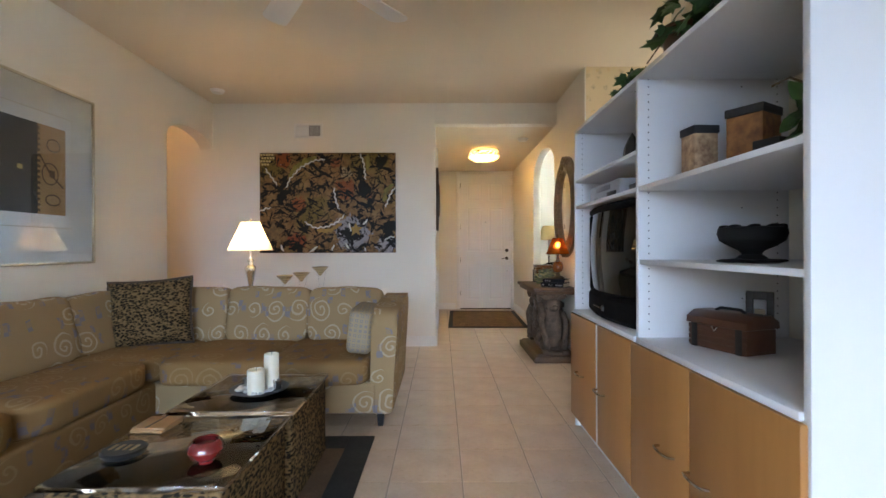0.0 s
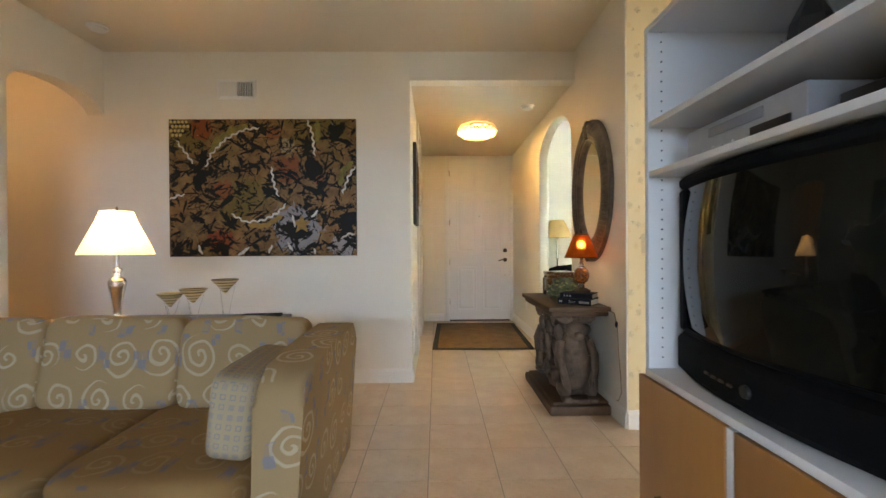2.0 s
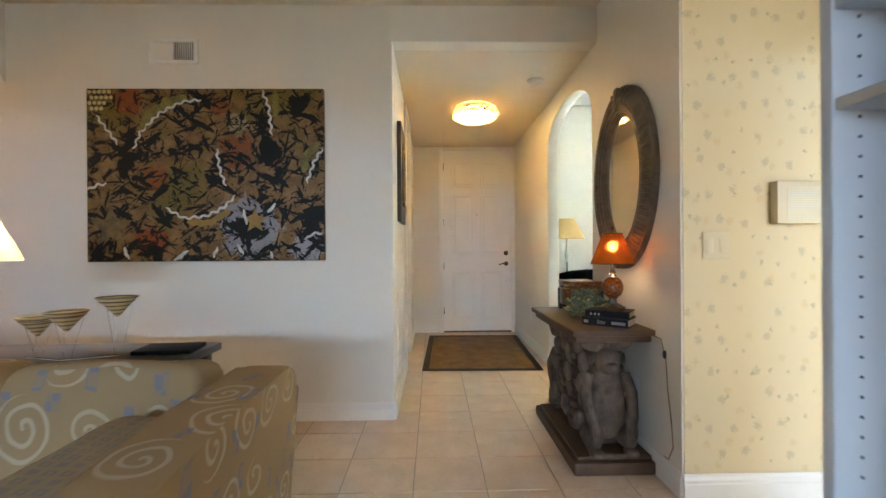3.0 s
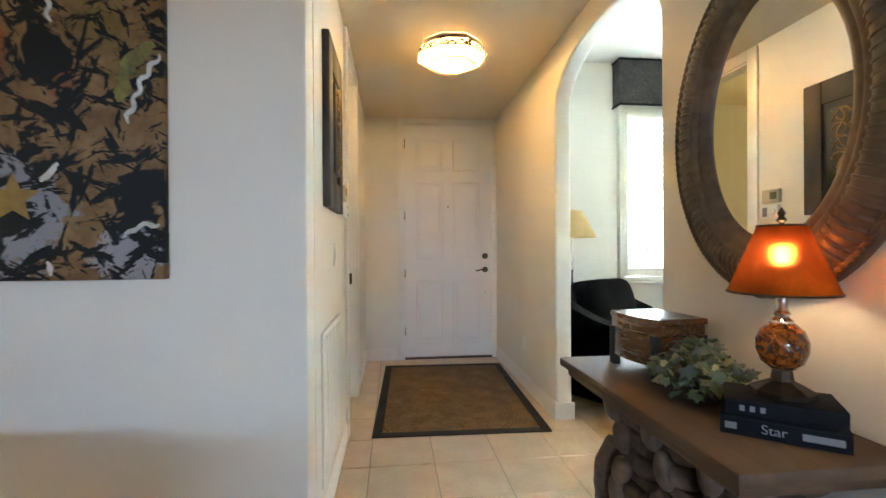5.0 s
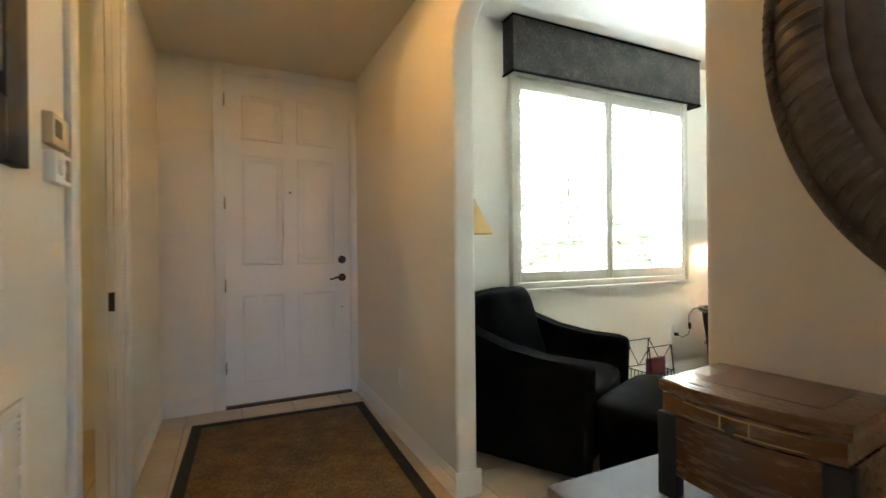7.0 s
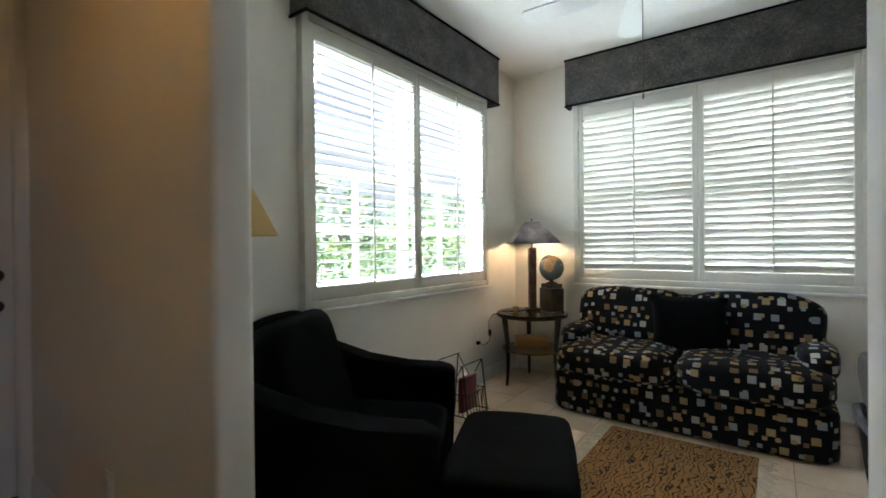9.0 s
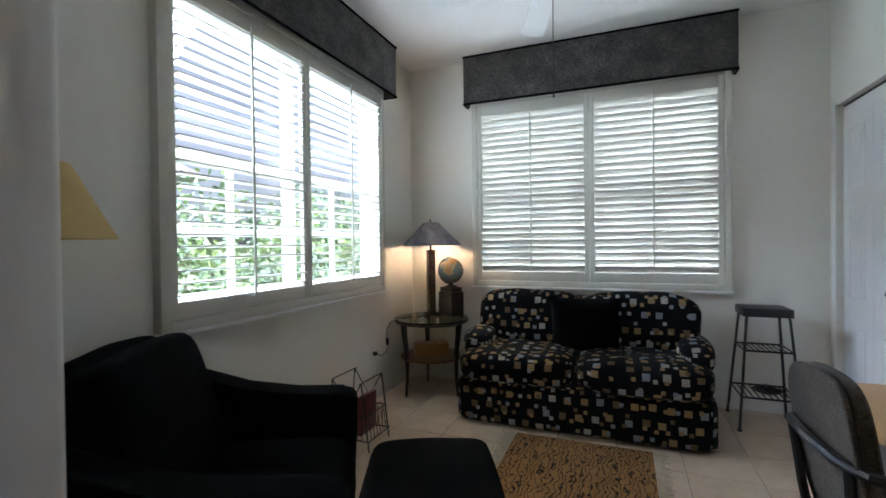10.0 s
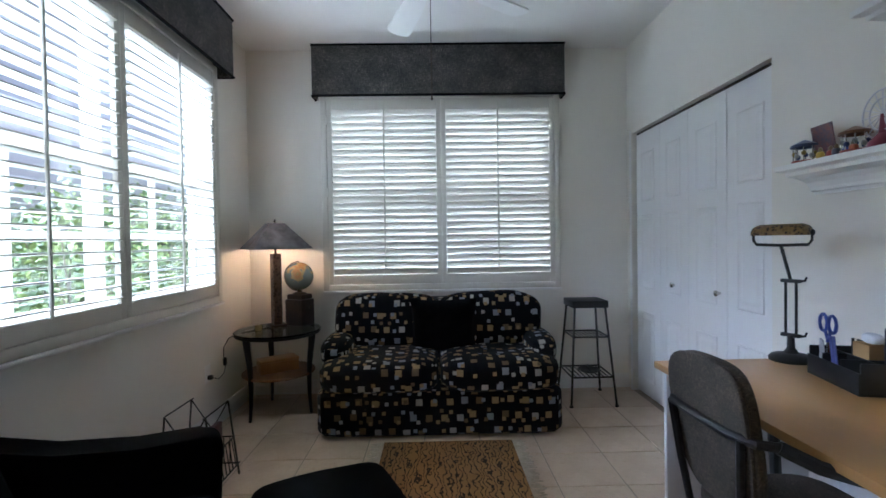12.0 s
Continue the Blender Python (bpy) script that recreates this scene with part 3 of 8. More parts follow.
# unseen strips added behind the slab to block daylight through its gaps
bm = B()
box(0.3215, 0.350, 8.212, 8.232, 0, 2.4485, bm=bm)
box(1.210, 1.2385, 8.212, 8.232, 0, 2.4485, bm=bm)
box(0.350, 1.210, 8.212, 8.232, 2.420, 2.4485, bm=bm)
part("leak_stop", bm, TRIM, door)
part("leak_strip", box(0.350, 1.210, 8.212, 8.230, 0.014, 0.040), BLACKPL, door, "added black strip that blocks daylight under the door")
part("threshold", box(0.322, 1.238, 8.13, 8.28, 0, 0.016, 0.004), BRONZE, door, "dark bronze threshold")
for z in (0.25, 0.85, 1.45, 2.2):
    part("hinge", box(0.318, 0.332, 8.152, 8.166, z, z + 0.09, 0.002), CHROME, door)
bm = lathe([(0.0, 0.0), (0.031, 0.0), (0.031, 0.008), (0.022, 0.016), (0.0, 0.018)], 24)
part("deadbolt", moved(bm, pose(1.172, 8.163, 1.068, 90)), BRONZE, door, "round dark bronze deadbolt")
hd = lathe([(0.0, 0.0), (0.030, 0.0), (0.030, 0.007), (0.014, 0.014), (0.011, 0.05), (0.0, 0.052)], 24)
moved(hd, pose(1.172, 8.163, 0.925, 90))
tube([(1.172, 8.115, 0.925), (1.14, 8.112, 0.930), (1.11, 8.113, 0.926), (1.085, 8.116, 0.914), (1.065, 8.12, 0.921)], 0.010, 8, hd, taper=0.006)
part("lever_handle", hd, BRONZE, door, "curved dark bronze lever handle")
part("peephole", moved(lathe([(0, 0), (0.008, 0), (0.007, 0.005), (0, 0.006)], 12), pose(0.78, 8.163, 1.588, 90)), BRONZE, door)
part("keyhole", moved(lathe([(0, 0), (0.006, 0), (0, 0.004)], 10), pose(1.172, 8.163, 0.69, 90)), BRONZE, door)

# doorway in the hall's west wall: casing, pocket jamb with strike plate
dw = tagged(new("doorway_1"), "white-cased pocket doorway into a side room", "doorway", kind="structure")
bm = B()
box(-0.083, -0.063, 6.22, 6.302, 0, 2.495, 0.004, bm=bm)
box(-0.083, -0.063, 7.018, 7.10, 0, 2.495, 0.004, bm=bm)
box(-0.083, -0.063, 6.302, 7.018, 2.42, 2.495, 0.004, bm=bm)
part("casing", bm, TRIM, dw)
bm = box(-0.19, -0.143, 7.004, 7.0195, 0, 2.43)
box(-0.112, -0.083, 7.004, 7.0195, 0, 2.43, bm=bm)
box(-0.19, -0.083, 6.3005, 6.316, 0, 2.43, bm=bm)
box(-0.19, -0.083, 6.316, 7.004, 2.412, 2.4295, bm=bm)
part("jamb", bm, TRIM, dw)
part("pocket_door_edge", box(-0.140, -0.115, 7.007, 7.019, 0.01, 2.41), DOORW, dw)
part("strike_plate", box(-0.136, -0.112, 7.001, 7.006, 0.88, 0.965, 0.002), BRONZE, dw, "dark bronze latch plate")


# ---- windows with plantation shutters ----
def shutter_window(name, label, m, half, z0, z1, tilt, span):
    """Local frame: x along the wall, +y towards the room from the wall face, z up. half: half the frame's width."""
    win = tagged(new(name), label, "window", kind="structure")
    win.matrix_basis = m
    bm = B()
    fw, fd = 0.045, 0.050
    for a0, a1, b0, b1 in ((-half, -half + fw, z0, z1), (half - fw, half, z0, z1), (-half + fw, half - fw, z0, z0 + fw), (-half + fw, half - fw, z1 - fw, z1)):
        box(a0, a1, -0.02, fd, b0, b1, 0.004, bm=bm)
    part("frame", bm, SHUT, win, "white painted shutter frame")
    part("sill", box(-half - 0.005, half + 0.005, 0.0, fd + 0.012, z0 - 0.018, z0 - 0.001, 0.005), TRIM, win)
    pw = (2 * half - 2 * fw - 0.006) / 2
    for sgn in (-1, 1):
        c = sgn * (pw / 2 + 0.0015)
        x0, x1 = c - pw / 2, c + pw / 2
        st, tr, br = 0.036, 0.085, 0.075
        p0, p1 = z0 + fw + 0.003, z1 - fw - 0.003
        bm = B()
        for a0, a1, b0, b1 in ((x0, x0 + st, p0, p1), (x1 - st, x1, p0, p1), (x0 + st, x1 - st, p0, p0 + br), (x0 + st, x1 - st, p1 - tr, p1)):
            box(a0, a1, 0.016, 0.044, b0, b1, 0.003, bm=bm)
        pan = part("shutter_panel", bm, SHUT, win, "white louvred shutter panel")
        lz0, lz1 = p0 + br, p1 - tr
        nl = 25
        pitch = (lz1 - lz0) / nl
        lb = B()
        prof = [(-0.0315, -0.0026), (-0.0315, 0.0026), (-0.020, 0.0044), (0.020, 0.0044), (0.0315, 0.0026), (0.0315, -0.0026), (0.020, -0.0044), (-0.020, -0.0044)]
        prism(prof, "x", x0 + st + 0.0015, x1 - st - 0.0015, bm=lb)
        lme = mesh_of("louver", lb, SHUT)
        for i in range(nl):
            lo = new("louver", lme)
            lo.parent = pan
            wob = random.uniform(-1.2, 1.2)
            lo.matrix_basis = pose(0, 0.030, lz0 + (i + 0.5) * pitch, tilt + wob)
        ca, sa = math.cos(radians(tilt)), math.sin(radians(tilt))
        part("tilt_rod", box(c - 0.006, c + 0.006, 0.030 + 0.0335 * ca, 0.030 + 0.0335 * ca + 0.011, lz0 - 0.01 + 0.0335 * sa, lz1 + 0.02 + 0.0335 * sa, 0.002), SHUT, pan)
        for z in (z0 + 0.22, (z0 + z1) / 2, z1 - 0.22):
            hx = x0 - 0.002 if sgn < 0 else x1 - 0.004
            part("hinge", box(hx - 0.004, hx + 0.010, 0.044, 0.053, z - 0.035, z + 0.035, 0.002), SHUT, pan)
    # glazed sash behind the shutters
    s = span / 2
    bm = B()
    zz0, zz1 = z0 + 0.08, z1 - 0.07
    for a0, a1, b0, b1 in ((-s, -s + 0.04, zz0, zz1), (s - 0.04, s, zz0, zz1), (-s + 0.04, s - 0.04, zz0, zz0 + 0.045), (-s + 0.04, s - 0.04, zz1 - 0.045, zz1), (-0.04, 0.04, zz0 + 0.045, zz1 - 0.045)):
        box(a0, a1, -0.125, -0.085, b0, b1, bm=bm)
    zm = (zz0 + zz1) / 2
    for sg in (-1, 1):
        a0, a1 = (-s + 0.04, -0.04) if sg < 0 else (0.04, s - 0.04)
        box(a0, a1, -0.122, -0.088, zm - 0.03, zm + 0.03, bm=bm)
        box((a0 + a1) / 2 - 0.019, (a0 + a1) / 2 + 0.019, -0.115, -0.095, zz0 + 0.045, zm - 0.03, bm=bm)
        for k in (0.33,):
            zq = zz0 + (zm - zz0) * 0.5
            box(a0, (a0 + a1) / 2 - 0.019, -0.115, -0.095, zq - 0.016, zq + 0.016, bm=bm)
            box((a0 + a1) / 2 + 0.019, a1, -0.115, -0.095, zq - 0.016, zq + 0.016, bm=bm)
    part("sash", bm, SHUT, win, "white sash with glazing bars")
    g = part("pane", box(-s + 0.04, s - 0.04, -0.1065, -0.1035, zz0 + 0.045, zz1 - 0.045), GLASS, win, "clear glass pane", smooth=False)
    g.visible_shadow = False
    return win


shutter_window("window_1", "wide window with open white plantation shutters", pose(3.145, 7.30, 0, 0, 0, 180), 0.945, 0.845, 2.44, 3, 1.78)
shutter_window("window_2", "wide window with half-tilted white plantation shutters", pose(4.68, 5.727, 0, 0, 0, 90), 0.965, 0.845, 2.44, 49, 1.80)


def valance(label, m, half, z0, z1, deep):
    v = thing("valance", label, "window valance", "tweed valances", m)
    t = 0.02
    bm = box(-half, half, deep - t, deep, z0, z1, 0.004)
    box(-half, -half + t, 0.0, deep - t, z0, z1, 0.003, bm=bm)
    box(half - t, half, 0.0, deep - t, z0, z1, 0.003, bm=bm)
    box(-half + t, half - t, 0.0, deep - t, z1 - 0.02, z1, 0.002, bm=bm)
    part("box", bm, VALFAB, v)
    for z in (z0, z1):
        part("piping", tube([(-half, 0.0, z), (-half - 0.003, deep, z), (half + 0.003, deep, z), (half, 0.0, z)], 0.009, 8), BLACKFAB, v, "black corded piping")
    return v


valance("charcoal tweed box valance above the shutters", pose(3.155, 7.30, 0, 0, 0, 180), 0.993, 2.392, 2.785, 0.135)
valance("charcoal tweed box valance above the shutters", pose(4.68, 5.737, 0, 0, 0, 90), 1.002, 2.395, 2.793, 0.12)

# closet with four folding leaves
clo = tagged(new("closet_door"), "closed white panelled bifold closet doors", "closet door", kind="structure")
edges = (3.092, 3.468, 3.851, 4.213, 4.588)
for i, (a0, a1) in enumerate(zip(edges, edges[1:])):
    panel_door("leaf", a0 + 0.002, a1 - 0.002, 4.155, 0.012, 2.055, ROWS6, clo, DOORW, cols=1, stile=0.085, thick=0.032, face=1)
for x in (3.530, 4.012):
    part("knob", moved(lathe([(0, 0), (0.008, 0), (0.008, 0.012), (0.017, 0.02), (0.018, 0.028), (0.010, 0.034), (0, 0.035)], 20), pose(x, 4.155, 0.91, -90)), CHROME, clo, "small round brushed metal knob")
part("track", box(3.09, 4.59, 4.12, 4.15, 2.057, 2.073), BRONZE, clo)
bm = box(4.596, 4.625, 4.19, 4.196, 0, 2.10, 0.002)
part("trim", bm, TRIM, clo)

# ground outdoors
struct("ground", box(-60, 300, 7.46, 400, -0.25, -0.15), plain("lawn", (0.09, 0.14, 0.035), (0.05, 0.09, 0.02), 0.9, scale=10, bump=0.5, bscale=40), "mown green lawn outside the windows")
struct("ground_east", box(4.84, 300, -300, 7.455, -0.25, -0.15), plain("paving", (0.45, 0.42, 0.38), (0.36, 0.34, 0.31), 0.8, scale=6, bump=0.3, bscale=60), "pale concrete path outside the windows")


# ---- living room ----
def bookcase():
    """White wall unit: open shelves above, maple doors below."""
    bc = thing("bookcase", "white melamine wall unit with open shelves and maple-fronted doors", "bookcase")
    F, K = 0.815, 1.455
    Y0, YD, Y1 = 0.985, 1.885, 2.79
    t = 0.022
    for y in (Y0, YD - t / 2, Y1 - t):
        part("side_panel", box(F, K, y, y + t, 0.0, 1.835, 0.0015), MELA, bc)
    for a, b_ in ((Y0 + t, YD - t / 2), (YD + t / 2, Y1 - t)):
        part("top_panel", box(F, K, a, b_, 1.815, 1.835, 0.0015), MELA, bc)
        part("counter", box(F - 0.012, K, a, b_, 0.703, 0.725, 0.002), MELA, bc)
        part("plinth", box(F + 0.03, F + 0.045, a, b_, 0.0, 0.06), MELA, bc)
    for z, a, b_ in ((1.345, Y0 + t, YD - t / 2), (1.035, Y0 + t, YD - t / 2), (1.505, YD + t / 2, Y1 - t), (1.345, YD + t / 2, Y1 - t)):
        part("shelf", box(F + 0.003, K, a + 0.001, b_ - 0.001, z, z + 0.019, 0.0015), MELA, bc)
    cuts = (Y0 + 0.004, 1.452, YD + 0.025, 2.325, Y1 + 0.01)
    for i, (a, b_) in enumerate(zip(cuts, cuts[1:])):
        gap = 0.006 if i != 3 else 0.004
        a2 = a + (0.03 if i == 3 else gap / 2)
        d = part("door", box(F - 0.020, F - 0.001, a2, b_ - gap / 2, 0.075, 0.700, 0.002), MAPLE, bc, "honey maple veneer door")
        yc = (1.395, 1.60, 2.27, 2.60)[i]
        h = tube([(F - 0.020, yc - 0.055, 0.365), (F - 0.042, yc - 0.050, 0.366), (F - 0.048, yc - 0.030, 0.366), (F - 0.050, yc, 0.366), (F - 0.048, yc + 0.030, 0.366), (F - 0.042, yc + 0.050, 0.366), (F - 0.020, yc + 0.055, 0.365)], 0.0052, 8)
        part("handle", h, CHROME, d, "bowed satin metal handle")
    part("filler_strip", box(F - 0.018, F - 0.002, 2.328, 2.352, 0.075, 0.700, 0.001), MELA, bc)
    # thin dark discs on the panels, coloured like the shade inside peg holes
    holes = B()
    for y, sgn in ((YD - t / 2, -1), (Y1 - t, -1), (YD + t / 2, 1)):
        for x in (F + 0.045, K - 0.20, K - 0.05):
            for k in range(34):
                z = 0.76 + k * 0.032
                if x == K - 0.20 and k % 4:
                    continue
                moved_b = lathe([(0, 0), (0.0032, 0), (0.0032, 0.0006), (0, 0.0006)], 6)
                absorb(holes, moved(moved_b, pose(x, y, z, 90 if sgn < 0 else -90)))
    tagged(part("peg_holes", holes, HOLE_SHADE, bc, "rows of small dark discs painted as shaded shelf-peg holes", smooth=False), kind="stuff")
    return bc


bookcase()


def crt_television():
    TVPL = plain("dark television plastic", (0.006, 0.0065, 0.0075), (0.009, 0.009, 0.010), 0.7, scale=20, bump=0.05, bscale=400, spec=0.05)
    tv = thing("television", "large black tube television with a curved glass screen", "television")
    x0, y0, y1, z0, z1 = 0.900, 1.935, 2.715, 0.727, 1.335
    yc, hw = (y0 + y1) / 2, (y1 - y0) / 2

    def bow(y):
        """Forward bow of the whole front."""
        return -0.055 * (1 - ((y - yc) / hw) ** 2)

    def bowed(bm):
        for v in bm.verts:
            v.co.x += bow(v.co.y)
        return bm

    def strip(a, b_, c, d, xa, xb, bevel):
        o = B()
        n = 12
        prof = [(xa + bevel, c), (xa, c + bevel), (xa, d - bevel), (xa + bevel, d), (xb, d), (xb, c)]
        rows = [[o.verts.new((x, a + (b_ - a) * i / n, z)) for x, z in prof] for i in range(n + 1)]
        for p, q in zip(rows, rows[1:]):
            for k in range(6):
                o.faces.new((p[k], p[(k + 1) % 6], q[(k + 1) % 6], q[k]))
        o.faces.new(rows[0][::-1])
        o.faces.new(rows[-1])
        return bowed(o)

    ya, yb, za, zb = y0 + 0.050, y1 - 0.038, z0 + 0.145, z1 - 0.040
    # tapering tube housing
    b = bmesh.new()
    lo = [b.verts.new((x0 + 0.03, y, z)) for y, z in ((y0 + 0.01, z0 + 0.005), (y1 - 0.01, z0 + 0.005), (y1 - 0.01, z1 - 0.01), (y0 + 0.01, z1 - 0.01))]
    hi = [b.verts.new((x0 + 0.45, y, z)) for y, z in ((y0 + 0.2, z0 + 0.005), (y1 - 0.2, z0 + 0.005), (y1 - 0.2, z1 - 0.16), (y0 + 0.2, z1 - 0.16))]
    for i in range(4):
        b.faces.new((lo[i], lo[(i + 1) % 4], hi[(i + 1) % 4], hi[i]))
    b.faces.new(hi)
    b.faces.new(lo[::-1])
    part("housing", b, TVPL, tv)
    part("speaker_base", strip(y0, y1, z0, za - 0.012, x0 - 0.018, x0 + 0.06, 0.022), TVPL, tv, "bowed lower housing with buttons")
    bm = strip(y0, y1, zb, z1, x0 - 0.012, x0 + 0.06, 0.012)
    absorb(bm, strip(y0, ya, za - 0.012, zb, x0 - 0.012, x0 + 0.06, 0.008))
    absorb(bm, strip(yb, y1, za - 0.012, zb, x0 - 0.012, x0 + 0.06, 0.008))
    absorb(bm, strip(ya, yb, za - 0.012, za, x0 - 0.012, x0 + 0.06, 0.004))
    part("bezel", bm, TVPL, tv)
    # bulging screen
    scr = bmesh.new()
    nx, nz = 18, 12
    g = [[None] * (nz + 1) for _ in range(nx + 1)]
    for i in range(nx + 1):
        for k in range(nz + 1):
            u, v = 2 * i / nx - 1, 2 * k / nz - 1
            y = (ya + yb) / 2 + u * (yb - ya) / 2
            g[i][k] = scr.verts.new((x0 + 0.002 + bow(y) - 0.010 * (1 - u * u) - 0.014 * (1 - v * v), y, (za + zb) / 2 + v * (zb - za) / 2))
    for i in range(nx):
        for k in range(nz):
            scr.faces.new((g[i][k], g[i + 1][k], g[i + 1][k + 1], g[i][k + 1]))
    part("screen", scr, plain("dark tube glass", (0.005, 0.006, 0.0055), (0.006, 0.007, 0.006), 0.03, spec=0.20, rvar=0.01), tv, "dark reflective curved screen", angle=60)
    part("power_button", moved(lathe([(0, 0), (0.016, 0), (0.014, 0.008), (0, 0.009)], 16), pose(x0 - 0.018 + bow(yc), yc, z0 + 0.062, 0, -90, 0)), BLACKPL, tv, "round black power button")
    for k in range(4):
        y = yc + 0.06 + k * 0.035
        part("button", box(x0 - 0.021 + bow(y), x0 - 0.012 + bow(y), y - 0.010, y + 0.010, z0 + 0.055, z0 + 0.062, 0.001), BRONZE, tv)
    return tv


crt_television()


def sofa():
    """L-shaped sectional: one arm towards the passage, the other run along the west wall."""
    so = thing("sectional_sofa", "tan scroll-patterned upholstered corner sofa with loose cushions", "sofa")
    part("base", box(-1.80, -0.42, 2.70, 3.58, 0.10, 0.29, 0.02, 3), SOFAFAB, so)
    part("base", box(-2.54, -1.75, -0.60, 3.58, 0.07, 0.29, 0.02, 3), SOFAFAB_SHADED, so)
    part("back_frame", box(-2.54, -0.44, 3.44, 3.62, 0.10, 0.70, 0.035, 4), SOFAFAB, so)
    part("back_frame", box(-2.57, -2.42, -0.60, 3.44, 0.10, 0.70, 0.03, 4), SOFAFAB, so)
    # arm: flat-faced, sloping gently to the front, rounded top
    out = [(2.71, 0.10), (3.60, 0.10), (3.62, 0.62)] + arc(3.50, 0.66, 0.12, 0.10, 0, 90, 6) + [(3.1, 0.755), (2.86, 0.735)] + arc(2.82, 0.63, 0.11, 0.10, 90, 180, 6) + [(2.71, 0.3)]
    bm = prism(out, "x", -0.455, -0.315, bevel=0.025)
    for v in bm.verts:
        v.co.x += 0.035 * max(0, v.co.z - 0.25) / 0.5 * (1 if v.co.x > -0.39 else 0.3)
    part("arm", bm, SOFAFAB, so, angle=50)
    for x, y in ((-0.40, 2.79), (-0.40, 3.52), (-1.70, 2.78), (-2.48, 3.52), (-1.82, -0.5), (-2.48, -0.5)):
        leg = lathe([(0.022, 0.0), (0.036, 0.10), (0.0, 0.10)], 4, (x, y, 0), a0=math.pi / 4)
        part("leg", leg, BLACKPL, so, "short tapered black foot")
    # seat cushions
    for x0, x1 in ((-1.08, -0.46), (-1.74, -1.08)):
        part("seat_cushion", soft((x1 - x0) / 2, 0.40, 0.085, ((x0 + x1) / 2, 3.03, 0.362), 7, 11, 0.006), SOFAFAB_SHADED, so)
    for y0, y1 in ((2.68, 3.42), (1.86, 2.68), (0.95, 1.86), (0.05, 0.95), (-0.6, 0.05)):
        part("seat_cushion", soft(0.385, (y1 - y0) / 2, 0.085, (-2.12, (y0 + y1) / 2, 0.365), 7, 11, 0.006), SOFAFAB_SHADED, so)
    # back cushions
    tilt = Matrix.Rotation(radians(-13), 3, "X")
    for x0, x1, h in ((-1.00, -0.455, 0.20), (-1.60, -1.00, 0.205), (-2.05, -1.60, 0.20)):
        part("back_cushion", soft((x1 - x0) / 2 + 0.005, 0.095, h, ((x0 + x1) / 2, 3.36, 0.615), 7, 11, 0.010, rot=tilt), SOFAFAB, so)
    tilt = Matrix.Rotation(radians(-14), 3, "Y")
    for y0, y1, h in ((2.72, 3.30, 0.20), (2.02, 2.74, 0.205), (1.1, 2.02, 0.205), (0.2, 1.1, 0.205), (-0.58, 0.2, 0.205)):
        part("back_cushion", soft(0.095, (y1 - y0) / 2 + 0.005, h, (-2.33, (y0 + y1) / 2, 0.615), 7, 11, 0.010, rot=tilt), SOFAFAB, so)
    part("corner_cushion", soft(0.17, 0.13, 0.21, (-2.22, 3.33, 0.625), 4, 9, 0.01), SOFAFAB, so)
    return so


sofa()


def throw_pillow(name, label, m, hw, hh, ht, mat, piping=None):
    p = thing(name, label, "pillow", m=m)
    b = bmesh.new()
    n = 14
    top, bot = {}, {}
    for i in range(n + 1):
        for k in range(n + 1):
            u, v = 2 * i / n - 1, 2 * k / n - 1
            pull = 1 - 0.07 * (1 - abs(u) ** 2) * abs(v) ** 3 - 0.07 * (1 - abs(v) ** 2) * abs(u) ** 3
            th = ht * ((1 - abs(u) ** 3.2) * (1 - abs(v) ** 3.2)) ** 0.55
            wr = 0.006 * noise.noise(Vector((u * 2.2, v * 2.2, hw * 9)))
            x, z = u * hw * pull, v * hh * pull
            top[i, k] = b.verts.new((x, -th + wr, z))
            edge = i in (0, n) or k in (0, n)
            bot[i, k] = top[i, k] if edge else b.verts.new((x, th + wr, z))
    for i in range(n):
        for k in range(n):
            b.faces.new((top[i, k], top[i + 1, k], top[i + 1, k + 1], top[i, k + 1]))
            try:
                b.faces.new((bot[i, k], bot[i, k + 1], bot[i + 1, k + 1], bot[i + 1, k]))
            except ValueError:
                pass
    ring = [top[i, 0].co.copy() for i in range(n)] + [top[n, k].co.copy() for k in range(n)] + [top[n - i, n].co.copy() for i in range(n)] + [top[0, n - k].co.copy() for k in range(n)]
    part("cover", b, mat, p, angle=80)
    if piping:
        part("piping", tube(ring, 0.009, 6, closed=True), piping, p, "corded brown edging")
    return p


EDGE = plain("brown cord", (0.10, 0.065, 0.04), (0.05, 0.035, 0.025), 0.8, scale=120, bump=0.4)
throw_pillow("throw_pillow", "square leopard-print pillow with brown cord edging on the sofa", pose(-2.045, 3.115, 0.665, -14, -4, 16), 0.265, 0.235, 0.085, LEOPARD, EDGE)


